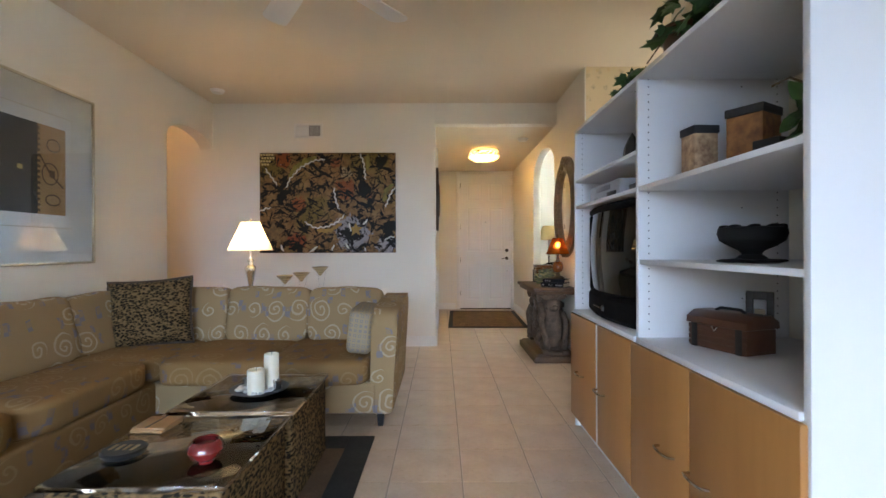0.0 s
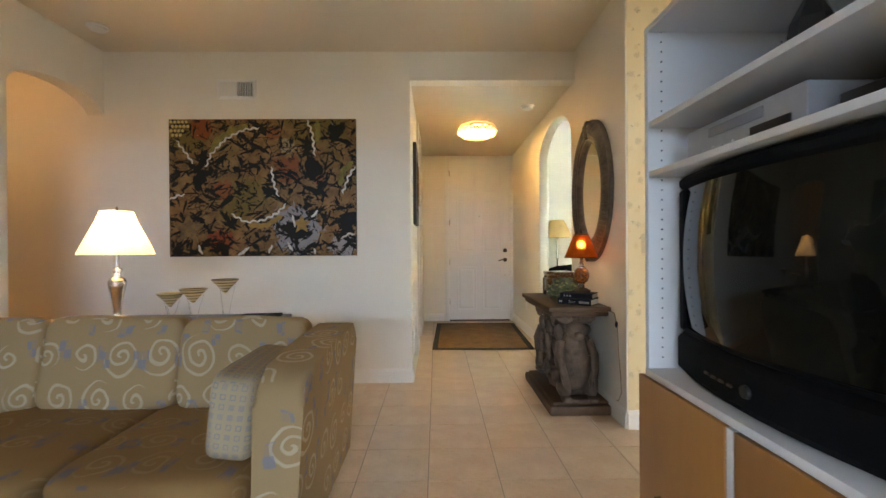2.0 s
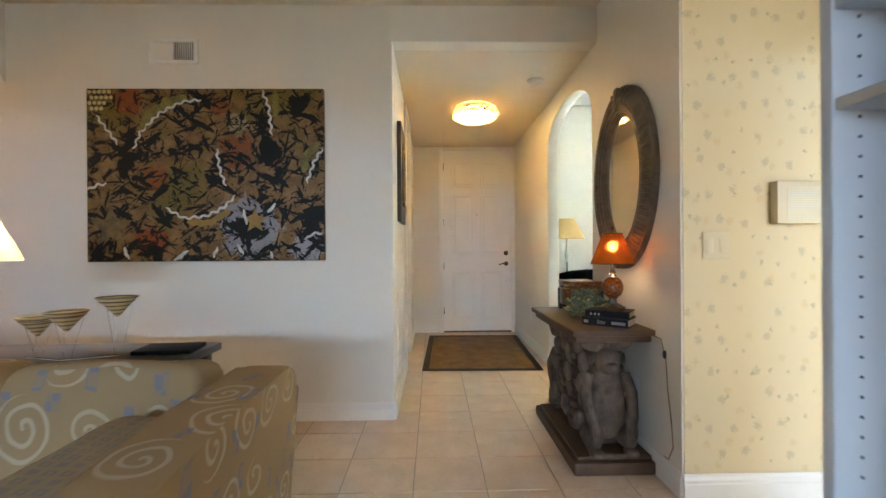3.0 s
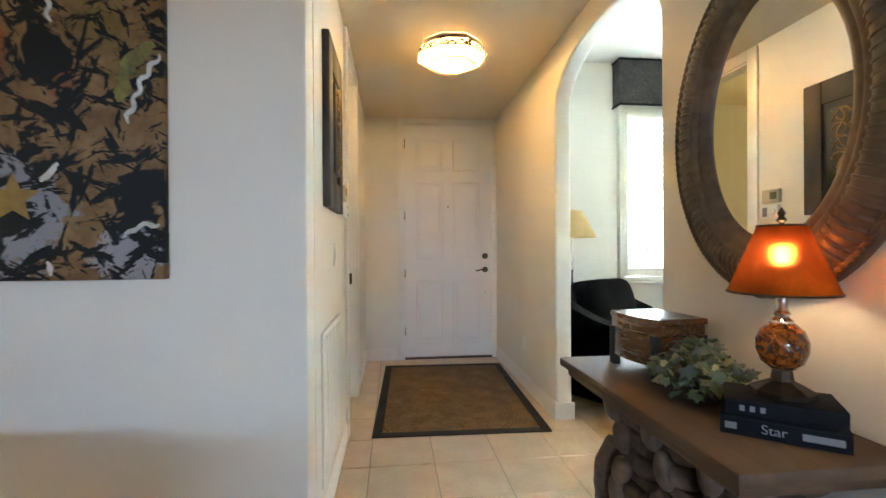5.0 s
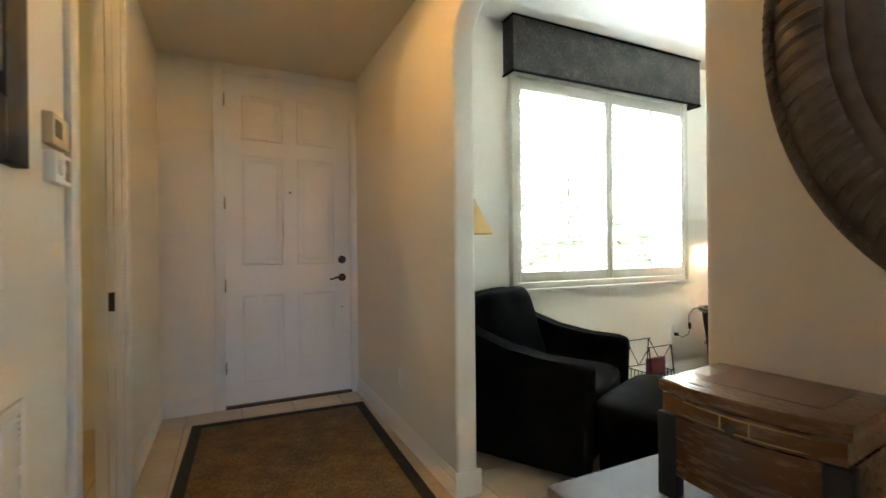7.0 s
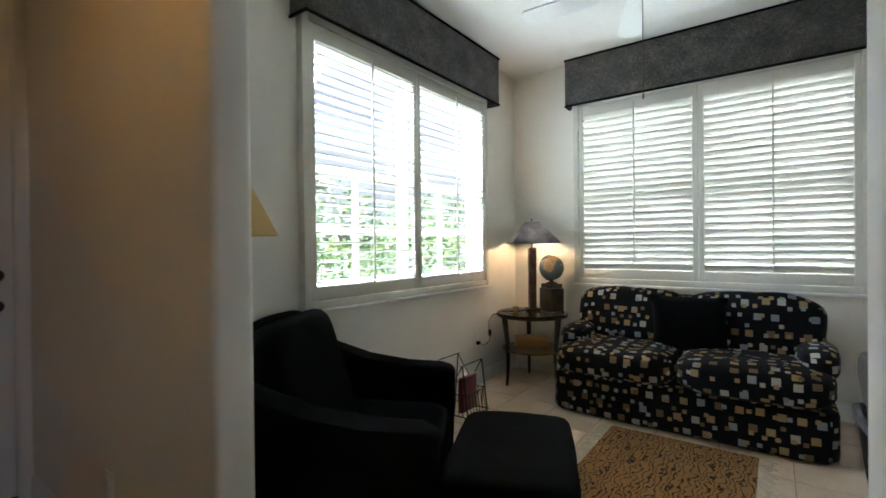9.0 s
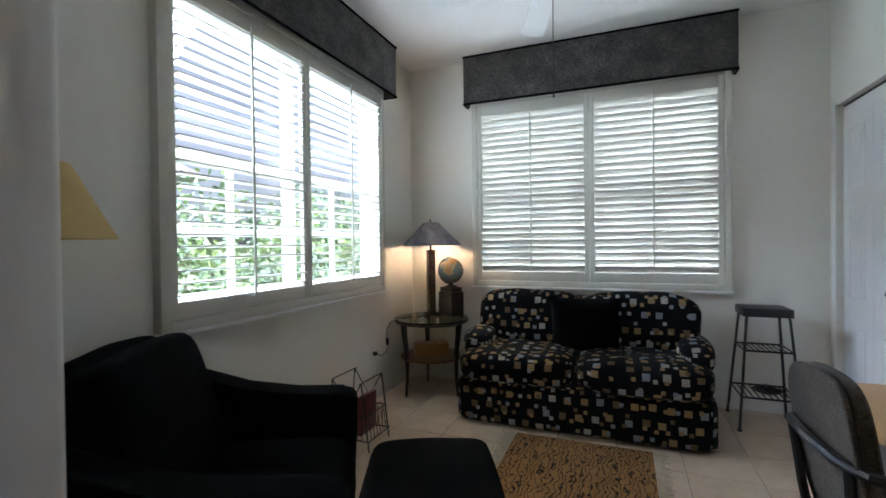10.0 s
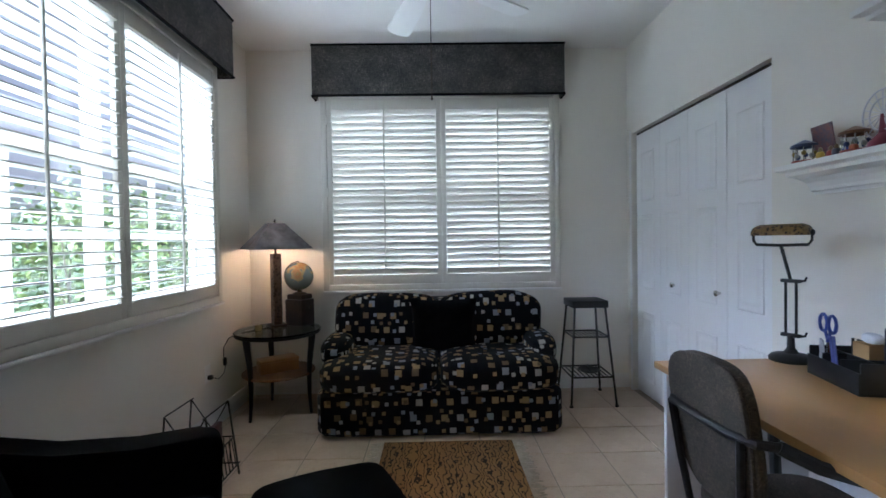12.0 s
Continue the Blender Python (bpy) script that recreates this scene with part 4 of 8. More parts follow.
def check_fabric(name, ground, dark, cell=0.030):
    """Woven cloth with a grid of small blue-grey squares, some of them open."""
    n = Nodes(name)
    v = n.coord("UV", (1 / cell, 1 / cell, 1))
    sep = n.add("SeparateXYZ")
    n.t.links.new(v, sep.inputs[0])
    cx, cy = n.math("FLOOR", sep.outputs[0]), n.math("FLOOR", sep.outputs[1])
    cb = n.add("CombineXYZ")
    n.t.links.new(cx, cb.inputs[0])
    n.t.links.new(cy, cb.inputs[1])
    wz = n.add("TexWhiteNoise")
    n.t.links.new(cb.outputs[0], wz.inputs["Vector"])
    d = n.math("MAXIMUM", n.math("ABSOLUTE", n.math("SUBTRACT", n.math("SUBTRACT", sep.outputs[0], cx), 0.5)), n.math("ABSOLUTE", n.math("SUBTRACT", n.math("SUBTRACT", sep.outputs[1], cy), 0.5)))
    hole = n.math("MULTIPLY", n.math("GREATER_THAN", wz.outputs[0], 0.45), 0.17)
    on = n.math("MULTIPLY", n.math("LESS_THAN", d, 0.30), n.math("GREATER_THAN", d, hole))
    weave = n.noise(n.coord("UV"), 380, 2)
    c = n.mix(n.math("MULTIPLY", weave, 0.5), ground, tuple(x * 0.6 for x in ground))
    c = n.mix(n.math("MULTIPLY", on, n.math("ADD", 0.35, n.math("MULTIPLY", wz.outputs[0], 0.35))), c, dark)
    m = n.base(c, 0.92, spec=0.2)
    n.bump(weave, 0.35, 0.003)
    return m


SMALLFAB = check_fabric("tan checked pillow fabric", (0.40, 0.31, 0.19), (0.17, 0.18, 0.235))
bol = thing("bolster_pillow", "round tan patterned bolster leaning inside the sofa arm", "pillow", m=pose(-0.532, 2.965, 0.590, 0, 8, 3))
part("cover", soft(0.080, 0.265, 0.142, (0, 0, 0), 6.5, 11, 0.008), SMALLFAB, bol, angle=80)


ACRYLIC = glass_mat("clear acrylic", (0.95, 0.94, 0.92))
ACRYLIC.node_tree.nodes["Principled BSDF"].inputs["IOR"].default_value = 1.62


def acrylic_cube(x0, x1, y0, y1, h):
    c = thing("coffee_table", "leopard-print cube table under a clear acrylic cover", "coffee table", "leopard cube tables")
    part("cube", box(x0 + 0.012, x1 - 0.012, y0 + 0.012, y1 - 0.012, 0.012, h - 0.022, 0.012, 3), LEOPARD, c)
    # clear lid
    g = part("top_sheet", box(x0, x1, y0, y1, h - 0.016, h, 0.002), ACRYLIC, c, "thick clear acrylic top")
    g.visible_shadow = False
    return c


acrylic_cube(-1.172, -0.636, 1.855, 2.43, 0.425)
acrylic_cube(-1.185, -0.640, 1.262, 1.815, 0.425)

rug = thing("area_rug", "brown rug with a wide charcoal woven border under the cube tables", "rug")
part("field", box(-1.62, -0.55, 0.4, 2.44, 0.001, 0.012, 0.003), RUGFAB, rug)
bm = B()
for a in ((-0.55, -0.41, 0.26, 2.60), (-1.76, -1.62, 0.26, 2.60), (-1.62, -0.55, 2.44, 2.60), (-1.62, -0.55, 0.26, 0.40)):
    box(*a, 0.001, 0.013, 0.003, bm=bm)
part("border", bm, BORDER, rug)

DARKWOOD = wood("dark stained wood", (0.045, 0.026, 0.016), (0.022, 0.013, 0.008), 0.3, "x", 8, coat=0.3)
st = thing("sofa_table", "long dark wood console table behind the sofa", "table")
part("tabletop", box(-2.10, -0.765, 3.72, 4.09, 0.690, 0.722, 0.004), DARKWOOD, st)
for x in (-2.07, -0.84):
    for y in (3.745, 4.02):
        part("leg", box(x, x + 0.045, y, y + 0.045, 0.0, 0.690, 0.003), DARKWOOD, st)


def table_lamp():
    la = thing("table_lamp", "brushed nickel table lamp with a lit pleated cream bell shade", "lamp", m=pose(-1.667, 3.865, 0.722))
    prof = [(0, 0), (0.062, 0), (0.064, 0.012), (0.04, 0.022), (0.022, 0.035), (0.019, 0.06), (0.024, 0.10), (0.033, 0.15), (0.042, 0.19), (0.046, 0.215), (0.038, 0.235), (0.020, 0.248), (0.018, 0.27), (0.026, 0.278), (0.026, 0.29), (0.011, 0.30), (0.009, 0.40), (0, 0.40)]
    part("base", lathe(prof, 32), CHROME, la)
    n = 48
    b = bmesh.new()
    rows = []
    for r, z in ((0.182, 0.372), (0.180, 0.378), (0.155, 0.44), (0.125, 0.50), (0.098, 0.56), (0.082, 0.608), (0.080, 0.614)):
        rows.append([b.verts.new(((r + (0.0012 if k % 2 else -0.0012)) * math.cos(2 * math.pi * k / n), (r + (0.0012 if k % 2 else -0.0012)) * math.sin(2 * math.pi * k / n), z)) for k in range(n)])
    for p, q in zip(rows, rows[1:]):
        for k in range(n):
            b.faces.new((p[k], p[(k + 1) % n], q[(k + 1) % n], q[k]))
    part("shade", b, SHADE, la, "cream cloth bell shade, lit from inside")
    part("finial", lathe([(0, 0.60), (0.006, 0.60), (0.005, 0.62), (0.010, 0.632), (0.0, 0.645)], 12), CHROME, la)
    return la


table_lamp()


def abstract_painting():
    x0, x1, z0, z1 = -2.055, -0.532, 1.060, 2.183
    W, H = x1 - x0, z1 - z0
    n = Nodes("abstract poured-paint canvas")
    v = n.coord("Object")
    warp = n.noise(v, 2.2, 2)

    def streaks(turn, along, across, cut, seed):
        c = n.add("VectorMath")
        c.operation = "MULTIPLY"
        n.t.links.new(n.coord("Object", (1, 1, 1), (0, radians(turn), 0), (seed, 0, seed * 1.7)), c.inputs[0])
        c.inputs[1].default_value = (along, 1, across)
        f = n.noise(c.outputs[0], 1.0, 5, 0.62, 0.35)
        return n.ramp(f, [(cut, (0, 0, 0)), (cut + 0.018, (1, 1, 1))])

    big = n.noise(v, 4.2, 4, 0.6, 0.5)
    tan = n.ramp(n.noise(v, 9, 5, 0.7), [(0.30, (0.11, 0.06, 0.022)), (0.5, (0.205, 0.12, 0.048)), (0.70, (0.29, 0.18, 0.08))])
    col = n.mix(n.ramp(warp, [(0.52, (0, 0, 0)), (0.64, (1, 1, 1))]), tan, (0.15, 0.11, 0.028))
    # rust patches and a pale blue-grey bloom, with ragged edges
    ragged = n.noise(v, 13, 6, 0.7, 0.8)
    for u, w, r, tone, much in ((0.17, 0.07, 0.11, (0.23, 0.055, 0.015), 0.9), (0.63, 0.36, 0.13, (0.22, 0.06, 0.018), 0.85), (0.29, 0.52, 0.10, (0.24, 0.065, 0.02), 0.85), (0.27, 0.88, 0.12, (0.24, 0.05, 0.018), 0.9),
                                (0.80, 0.43, 0.07, (0.20, 0.06, 0.02), 0.7), (0.56, 0.10, 0.07, (0.21, 0.05, 0.02), 0.7), (0.68, 0.80, 0.24, (0.27, 0.29, 0.34), 0.75), (0.64, 0.20, 0.08, (0.33, 0.27, 0.17), 0.7), (0.93, 0.93, 0.13, (0.36, 0.37, 0.42), 0.7)):
        d = n.add("VectorMath")
        d.operation = "DISTANCE"
        n.t.links.new(v, d.inputs[0])
        d.inputs[1].default_value = (x0 + W * u, 5.022, z1 - H * w)
        near = n.math("SUBTRACT", n.math("ADD", ragged, 0.12), n.math("DIVIDE", d.outputs["Value"], r * 1.9))
        col = n.mix(n.math("MULTIPLY", n.ramp(near, [(0.16, (0, 0, 0)), (0.24, (1, 1, 1))]), much), col, tone)
    ink = (0.007, 0.007, 0.007)
    for args in ((32, 5, 19, 0.555, 1.3), (-28, 4.5, 20, 0.565, 4.1), (74, 5.5, 19, 0.58, 7.7), (5, 4, 23, 0.60, 2.9), (-62, 6, 18, 0.58, 9.2)):
        col = n.mix(streaks(*args), col, ink)
    col = n.mix(n.ramp(big, [(0.575, (0, 0, 0)), (0.595, (1, 1, 1))]), col, ink)
    col = n.mix(n.math("MULTIPLY", streaks(48, 7, 34, 0.68, 5.5), 0.8), col, (0.31, 0.20, 0.09))
    col = n.mix(n.math("MULTIPLY", streaks(-40, 7, 30, 0.70, 6.3), 0.8), col, (0.42, 0.42, 0.42))
    m = n.base(col, 0.55, spec=0.25)
    n.bump(n.math("ADD", big, ragged), 0.35, 0.006)
    p = thing("abstract_painting", "large unframed abstract canvas in black, ochre and white splashes", "painting")
    part("canvas", box(x0, x1, 5.022, 5.059, z0, z1, 0.003), m, p)
    WHITE = plain("white poured paint", (0.66, 0.65, 0.62), (0.42, 0.41, 0.38), 0.4, scale=60)
    OLIVE = plain("olive paint", (0.24, 0.205, 0.035), (0.09, 0.075, 0.018), 0.5, scale=55)
    OCHRE = plain("ochre paint", (0.33, 0.20, 0.035), (0.22, 0.13, 0.03), 0.5, scale=40)

    def stroke(pts, w, mat, zig, name="paint_stroke"):
        """A flat ribbon of paint; zig gives the size of its zigzag."""
        q = []
        for (u0, v0), (u1, v1) in zip(pts, pts[1:]):
            a, b_ = Vector((x0 + W * u0, 0, z1 - H * v0)), Vector((x0 + W * u1, 0, z1 - H * v1))
            k = max(2, round((b_ - a).length / 0.012))
            side = Vector((-(b_ - a).z, 0, (b_ - a).x)).normalized()
            for i in range(k):
                c = a.lerp(b_, i / k)
                q.append(c + side * (zig * math.sin(len(q) * 1.25) + 0.3 * w * noise.noise(c * 40)))
        bm = B()
        rows = []
        for i, c in enumerate(q):
            d = (q[min(i + 1, len(q) - 1)] - q[max(i - 1, 0)]).normalized()
            e = Vector((-d.z, 0, d.x)) * w * (0.75 + 0.55 * abs(noise.noise(c * 23 + Vector((3, 1, 2))))) * min(1, 0.35 + 0.3 * min(i, len(q) - 1 - i))
            rows.append([bm.verts.new((c.x + e.x * f, 5.0215 - h, c.z + e.z * f)) for f, h in ((-1, 0.0), (-0.5, 0.0022), (0.5, 0.0022), (1, 0.0))])
        for r0, r1 in zip(rows, rows[1:]):
            for k in range(3):
                bm.faces.new((r0[k], r0[k + 1], r1[k + 1], r1[k]))
        part(name, bm, mat, p)

    for pts, w in (([(0.225, 0.25), (0.265, 0.145), (0.345, 0.075), (0.43, 0.048)], 0.030), ([(0.795, 0.01), (0.797, 0.19)], 0.022), ([(0.915, 0.49), (0.93, 0.38), (0.99, 0.31)], 0.024)):
        stroke(pts, w, OLIVE, 0.004, "olive_stroke")
    stroke([(0.42, 0.775), (0.52, 0.775), (0.61, 0.70)], 0.022, OCHRE, 0.004, "ochre_stroke")
    for pts in ([(0.482, 0.064), (0.405, 0.076), (0.347, 0.112), (0.302, 0.147), (0.263, 0.20), (0.225, 0.253), (0.193, 0.36)], [(0.737, 0.005), (0.767, 0.10), (0.78, 0.28)],
                [(0.04, 0.156), (0.09, 0.245), (0.135, 0.333)], [(0.0, 0.585), (0.045, 0.555), (0.09, 0.546)], [(0.546, 0.35), (0.557, 0.466), (0.587, 0.578)],
                [(0.328, 0.69), (0.405, 0.75), (0.495, 0.74), (0.572, 0.69), (0.63, 0.613)], [(0.996, 0.35), (0.96, 0.42), (0.942, 0.49), (0.925, 0.56)], [(0.993, 0.839), (0.945, 0.848), (0.916, 0.887)]):
        stroke(pts, 0.0085, WHITE, 0.0075)
    for pts in ([(0.154, 0.918), (0.176, 0.995)], [(0.366, 0.995), (0.43, 0.927)], [(0.546, 0.918), (0.527, 0.99)], [(0.771, 0.945), (0.784, 0.995)], [(0.655, 0.70), (0.675, 0.80)], [(0.63, 0.90), (0.66, 0.97)], [(0.76, 0.72), (0.80, 0.66)]):
        stroke(pts, 0.013, WHITE, 0.003)
    for u, w, r in ((0.707, 0.768, 0.082), (0.10, 0.80, 0.14)):
        out = [(x0 + W * u + (r if k % 2 == 0 else r * 0.45) * math.sin(k * math.pi / 5), z1 - H * w + (r if k % 2 == 0 else r * 0.45) * math.cos(k * math.pi / 5)) for k in range(10)]
        part("painted_star", prism(out, "y", 5.0200, 5.0216), OCHRE if r < 0.1 else plain("faded ochre paint", (0.20, 0.125, 0.04), (0.06, 0.04, 0.018), 0.5, scale=30), p, smooth=False)
    dots = B()
    for i in range(5):
        for k in range(4):
            if i + k < 6:
                absorb(dots, moved(lathe([(0, 0), (0.013, 0), (0.010, 0.002), (0, 0.002)], 10), pose(x0 + 0.02 + 0.031 * i + 0.012 * (k % 2), 5.022, z1 - 0.022 - 0.036 * k, 90)))
    tagged(part("paint_dots", dots, plain("pale yellow paint", (0.55, 0.45, 0.20), rough=0.4), p), kind="stuff")
    return p


abstract_painting()


def framed_print():
    f = thing("framed_print", "wide-matted abstract print in a thin champagne metal frame under glass", "picture")
    x = -2.598
    y0, y1, z0, z1 = 2.33, 3.30, 1.005, 2.185
    metal = plain("champagne metal", (0.62, 0.55, 0.40), (0.5, 0.44, 0.32), 0.3, 1.0, scale=20)
    bm = B()
    for a, b_, c, d in ((y0, y0 + 0.016, z0, z1), (y1 - 0.016, y1, z0, z1), (y0 + 0.016, y1 - 0.016, z0, z0 + 0.016), (y0 + 0.016, y1 - 0.016, z1 - 0.016, z1)):
        box(x, x + 0.028, a, b_, c, d, 0.003, bm=bm)
    part("frame", bm, metal, f)
    part("mat_board", box(x + 0.002, x + 0.012, y0 + 0.016, y1 - 0.016, z0 + 0.016, z1 - 0.016), plain("white mat board", (0.78, 0.76, 0.72), rough=0.8), f)
    part("fillet", box(x + 0.0125, x + 0.0140, 2.52, 3.108, 1.248, 1.998, 0.0005), metal, f)
    part("inner_mat", box(x + 0.0142, x + 0.0152, 2.524, 3.104, 1.252, 1.994), plain("white inner mat", (0.80, 0.78, 0.75), rough=0.8), f)
    part("dark_half", box(x + 0.0154, x + 0.0164, 2.585, 2.838, 1.335, 1.912), plain("printed black ink", (0.035, 0.032, 0.03), (0.05, 0.045, 0.04), 0.7, scale=30), f)
    part("tan_half", box(x + 0.0154, x + 0.0164, 2.838, 3.05, 1.335, 1.912), plain("printed tan ink", (0.50, 0.30, 0.14), (0.42, 0.25, 0.11), 0.7, scale=12), f)
    ink = plain("brown line ink", (0.14, 0.08, 0.04), rough=0.7)
    bm = B()
    for cy, cz, ry, rz in ((2.955, 1.79, 0.05, 0.04), (2.95, 1.43, 0.055, 0.035), (2.93, 1.60, 0.06, 0.07)):
        tube([(x + 0.0168, cy + ry * math.cos(a * 0.35), cz + rz * math.sin(a * 0.35)) for a in range(18)], 0.004, 4, bm, closed=True)
    tube([(x + 0.0168, 2.85, 1.72), (x + 0.0168, 2.93, 1.60), (x + 0.0168, 3.03, 1.52)], 0.005, 4, bm)
    box(x + 0.0165, x + 0.018, 2.925, 2.965, 1.58, 1.625, bm=bm)
    for k in range(16):
        box(x + 0.0165, x + 0.0172, 2.838, 2.856, 1.35 + 0.035 * k, 1.368 + 0.035 * k, bm=bm)
    part("ink_lines", bm, ink, f)
    part("small_emblem", box(x + 0.0165, x + 0.0175, 2.70, 2.735, 1.60, 1.63), plain("gold ink", (0.6, 0.45, 0.15), rough=0.5), f)
    g = part("glazing", box(x + 0.0225, x + 0.0245, y0 + 0.016, y1 - 0.016, z0 + 0.016, z1 - 0.016), GLASS, f, "clear picture glass", smooth=False)
    g.visible_shadow = False
    return f


framed_print()


def ceiling_fan(label, m, body, blade_mat, drop, angles, reach=0.62):
    """Local origin at the ceiling; five blades."""
    f = thing("ceiling_fan", label, "ceiling fan", m=m)
    part("canopy", lathe([(0, 0), (0.07, 0.0), (0.065, -0.03), (0.03, -0.05), (0.0, -0.05)][::-1], 24), body, f)
    part("rod", lathe([(0, -drop + 0.08), (0.012, -drop + 0.08), (0.012, -0.04), (0, -0.04)], 12), body, f)
    part("motor", lathe([(0, -drop - 0.07), (0.055, -drop - 0.065), (0.09, -drop - 0.03), (0.11, -drop), (0.11, -drop + 0.05), (0.07, -drop + 0.09), (0, -drop + 0.1)], 28), body, f)
    out = [(0.16, -0.045), (0.30, -0.060), (reach - 0.04, -0.068)] + arc(reach - 0.04, 0, 0.04, 0.068, -90, 90, 8)[1:-1] + [(reach - 0.04, 0.068), (0.30, 0.060), (0.16, 0.045)]
    bm = prism(out, "z", -0.004, 0.004)
    bme = mesh_of("blade", bm, blade_mat)
    im = mesh_of("blade_iron", box(0.08, 0.22, -0.014, 0.014, -0.012, -0.006, 0.002), body)
    for a in angles:
        for me, nm in ((bme, "blade"), (im, "blade_iron")):
            o = new(nm, me)
            o.parent = f
            o.matrix_basis = Matrix.Translation((0, 0, -drop)) @ pose(0, 0, 0, 0, 0, a) @ pose(0, 0, 0, 10, 0, 0)
    return f


ceiling_fan("white five-blade ceiling fan above the living room", pose(-0.60, 2.02, LC), TRIM, TRIM, 0.36, (54, 126, 198, 270, 342))


# ---- hall ----
mat_rug = thing("door_mat", "brown sisal mat with a black bound edge inside the front door", "mat", m=pose(0.658, 7.035, 0, 0, 0, -1.9))
part("field", box(-0.50, 0.50, -0.77, 0.77, 0.001, 0.010, 0.002), MATFAB, mat_rug)
bm = B()
for a in ((-0.56, -0.50, -0.83, 0.83), (0.50, 0.56, -0.83, 0.83), (-0.50, 0.50, 0.77, 0.83), (-0.50, 0.50, -0.83, -0.77)):
    box(*a, 0.001, 0.012, 0.003, bm=bm)
part("border", bm, BORDER, mat_rug)


def hall_light():
    h = thing("ceiling_light", "lit octagonal flush ceiling light with a dark leaf-pattern band", "ceiling light", m=pose(0.6, 6.45, HC))
    a0 = math.pi / 8
    part("ceiling_plate", lathe([(0, -0.02), (0.12, -0.02), (0.12, 0.0), (0, 0.0)], 8, a0=a0), CHROME, h)
    part("collar", lathe([(0.214, -0.034), (0.200, -0.002)], 8, a0=a0), plain("taupe enamel", (0.30, 0.25, 0.19), rough=0.5), h, "plain taupe metal collar", smooth=False)
    part("upper_glass", lathe([(0.235, -0.090), (0.214, -0.034)], 8, a0=a0), shade_mat("frosted glass", (0.9, 0.82, 0.68), 0.45), h, smooth=False)
    part("diffuser", lathe([(0, -0.128), (0.13, -0.128), (0.16, -0.135), (0.235, -0.090)], 8, a0=a0), shade_mat("lit frosted glass", (0.80, 0.76, 0.68), 0.5), h, "glowing frosted glass", smooth=False)
    bm = B()
    rnd = random.Random(5)
    for k in range(8):
        t0, t1 = a0 + k * math.pi / 4, a0 + (k + 1) * math.pi / 4
        for r, z in ((0.239, -0.090), (0.216, -0.034), (0.162, -0.137)):
            tube([(r * math.cos(t0), r * math.sin(t0), z), (r * math.cos(t1), r * math.sin(t1), z)], 0.004, 5, bm)
        tube([(0.239 * math.cos(t0), 0.239 * math.sin(t0), -0.090), (0.216 * math.cos(t0), 0.216 * math.sin(t0), -0.034)], 0.004, 5, bm)
        tube([(0.239 * math.cos(t0), 0.239 * math.sin(t0), -0.090), (0.162 * math.cos(t0), 0.162 * math.sin(t0), -0.137)], 0.003, 5, bm)
    part("frame", bm, BRONZE, h)
    lf = B()
    for k in range(8):
        ta, tb = a0 + k * math.pi / 4, a0 + (k + 1) * math.pi / 4
        p0, p1 = Vector((math.cos(ta), math.sin(ta), 0)), Vector((math.cos(tb), math.sin(tb), 0))
        for j in range(20):
            f, g = (j + rnd.uniform(0.1, 0.9)) / 20, rnd.uniform(0.12, 0.88)
            c = p0.lerp(p1, f) * (0.238 - 0.021 * g) + Vector((0, 0, -0.090 + 0.056 * g))
            along = (p1 - p0).normalized()
            upv = Vector((-c.x, -c.y, 0)).normalized() * 0.33 + Vector((0, 0, 0.9))
            upv.normalize()
            t = rnd.uniform(0, 6.28)
            d = along * math.cos(t) + upv * math.sin(t)
            e = along * -math.sin(t) + upv * math.cos(t)
            L, W = rnd.uniform(0.013, 0.025), rnd.uniform(0.005, 0.0095)
            o = bmesh.new()
            vs = [o.verts.new(c + d * L), o.verts.new(c + e * W), o.verts.new(c - d * L), o.verts.new(c - e * W)]
            o.faces.new(vs)
            absorb(lf, o)
        tube([p0 * 0.237 + Vector((0, 0, -0.080)), p0.lerp(p1, 0.5) * 0.226 + Vector((0, 0, -0.055)), p1 * 0.228 + Vector((0, 0, -0.065))], 0.002, 4, lf)
    tagged(part("leaf_band", lf, plain("dark bronze leaf", (0.035, 0.024, 0.015), rough=0.8, spec=0.1), h, "dark metal leaf tracery"), kind="stuff")
    return h


hall_light()


def smoke_detector(m, label):
    s = thing("smoke_detector", label, "smoke detector", "smoke detectors", m)
    part("base", lathe([(0, -0.012), (0.068, -0.012), (0.07, -0.006), (0.07, 0), (0, 0)], 28), TRIM, s)
    part("cap", lathe([(0, -0.036), (0.03, -0.036), (0.052, -0.03), (0.056, -0.013), (0, -0.013)], 28), TRIM, s)
    return s


smoke_detector(pose(-2.327, 4.63, LC), "round white smoke detector on the ceiling")
smoke_detector(pose(1.032, 5.744, HC), "round white smoke detector on the hall ceiling")


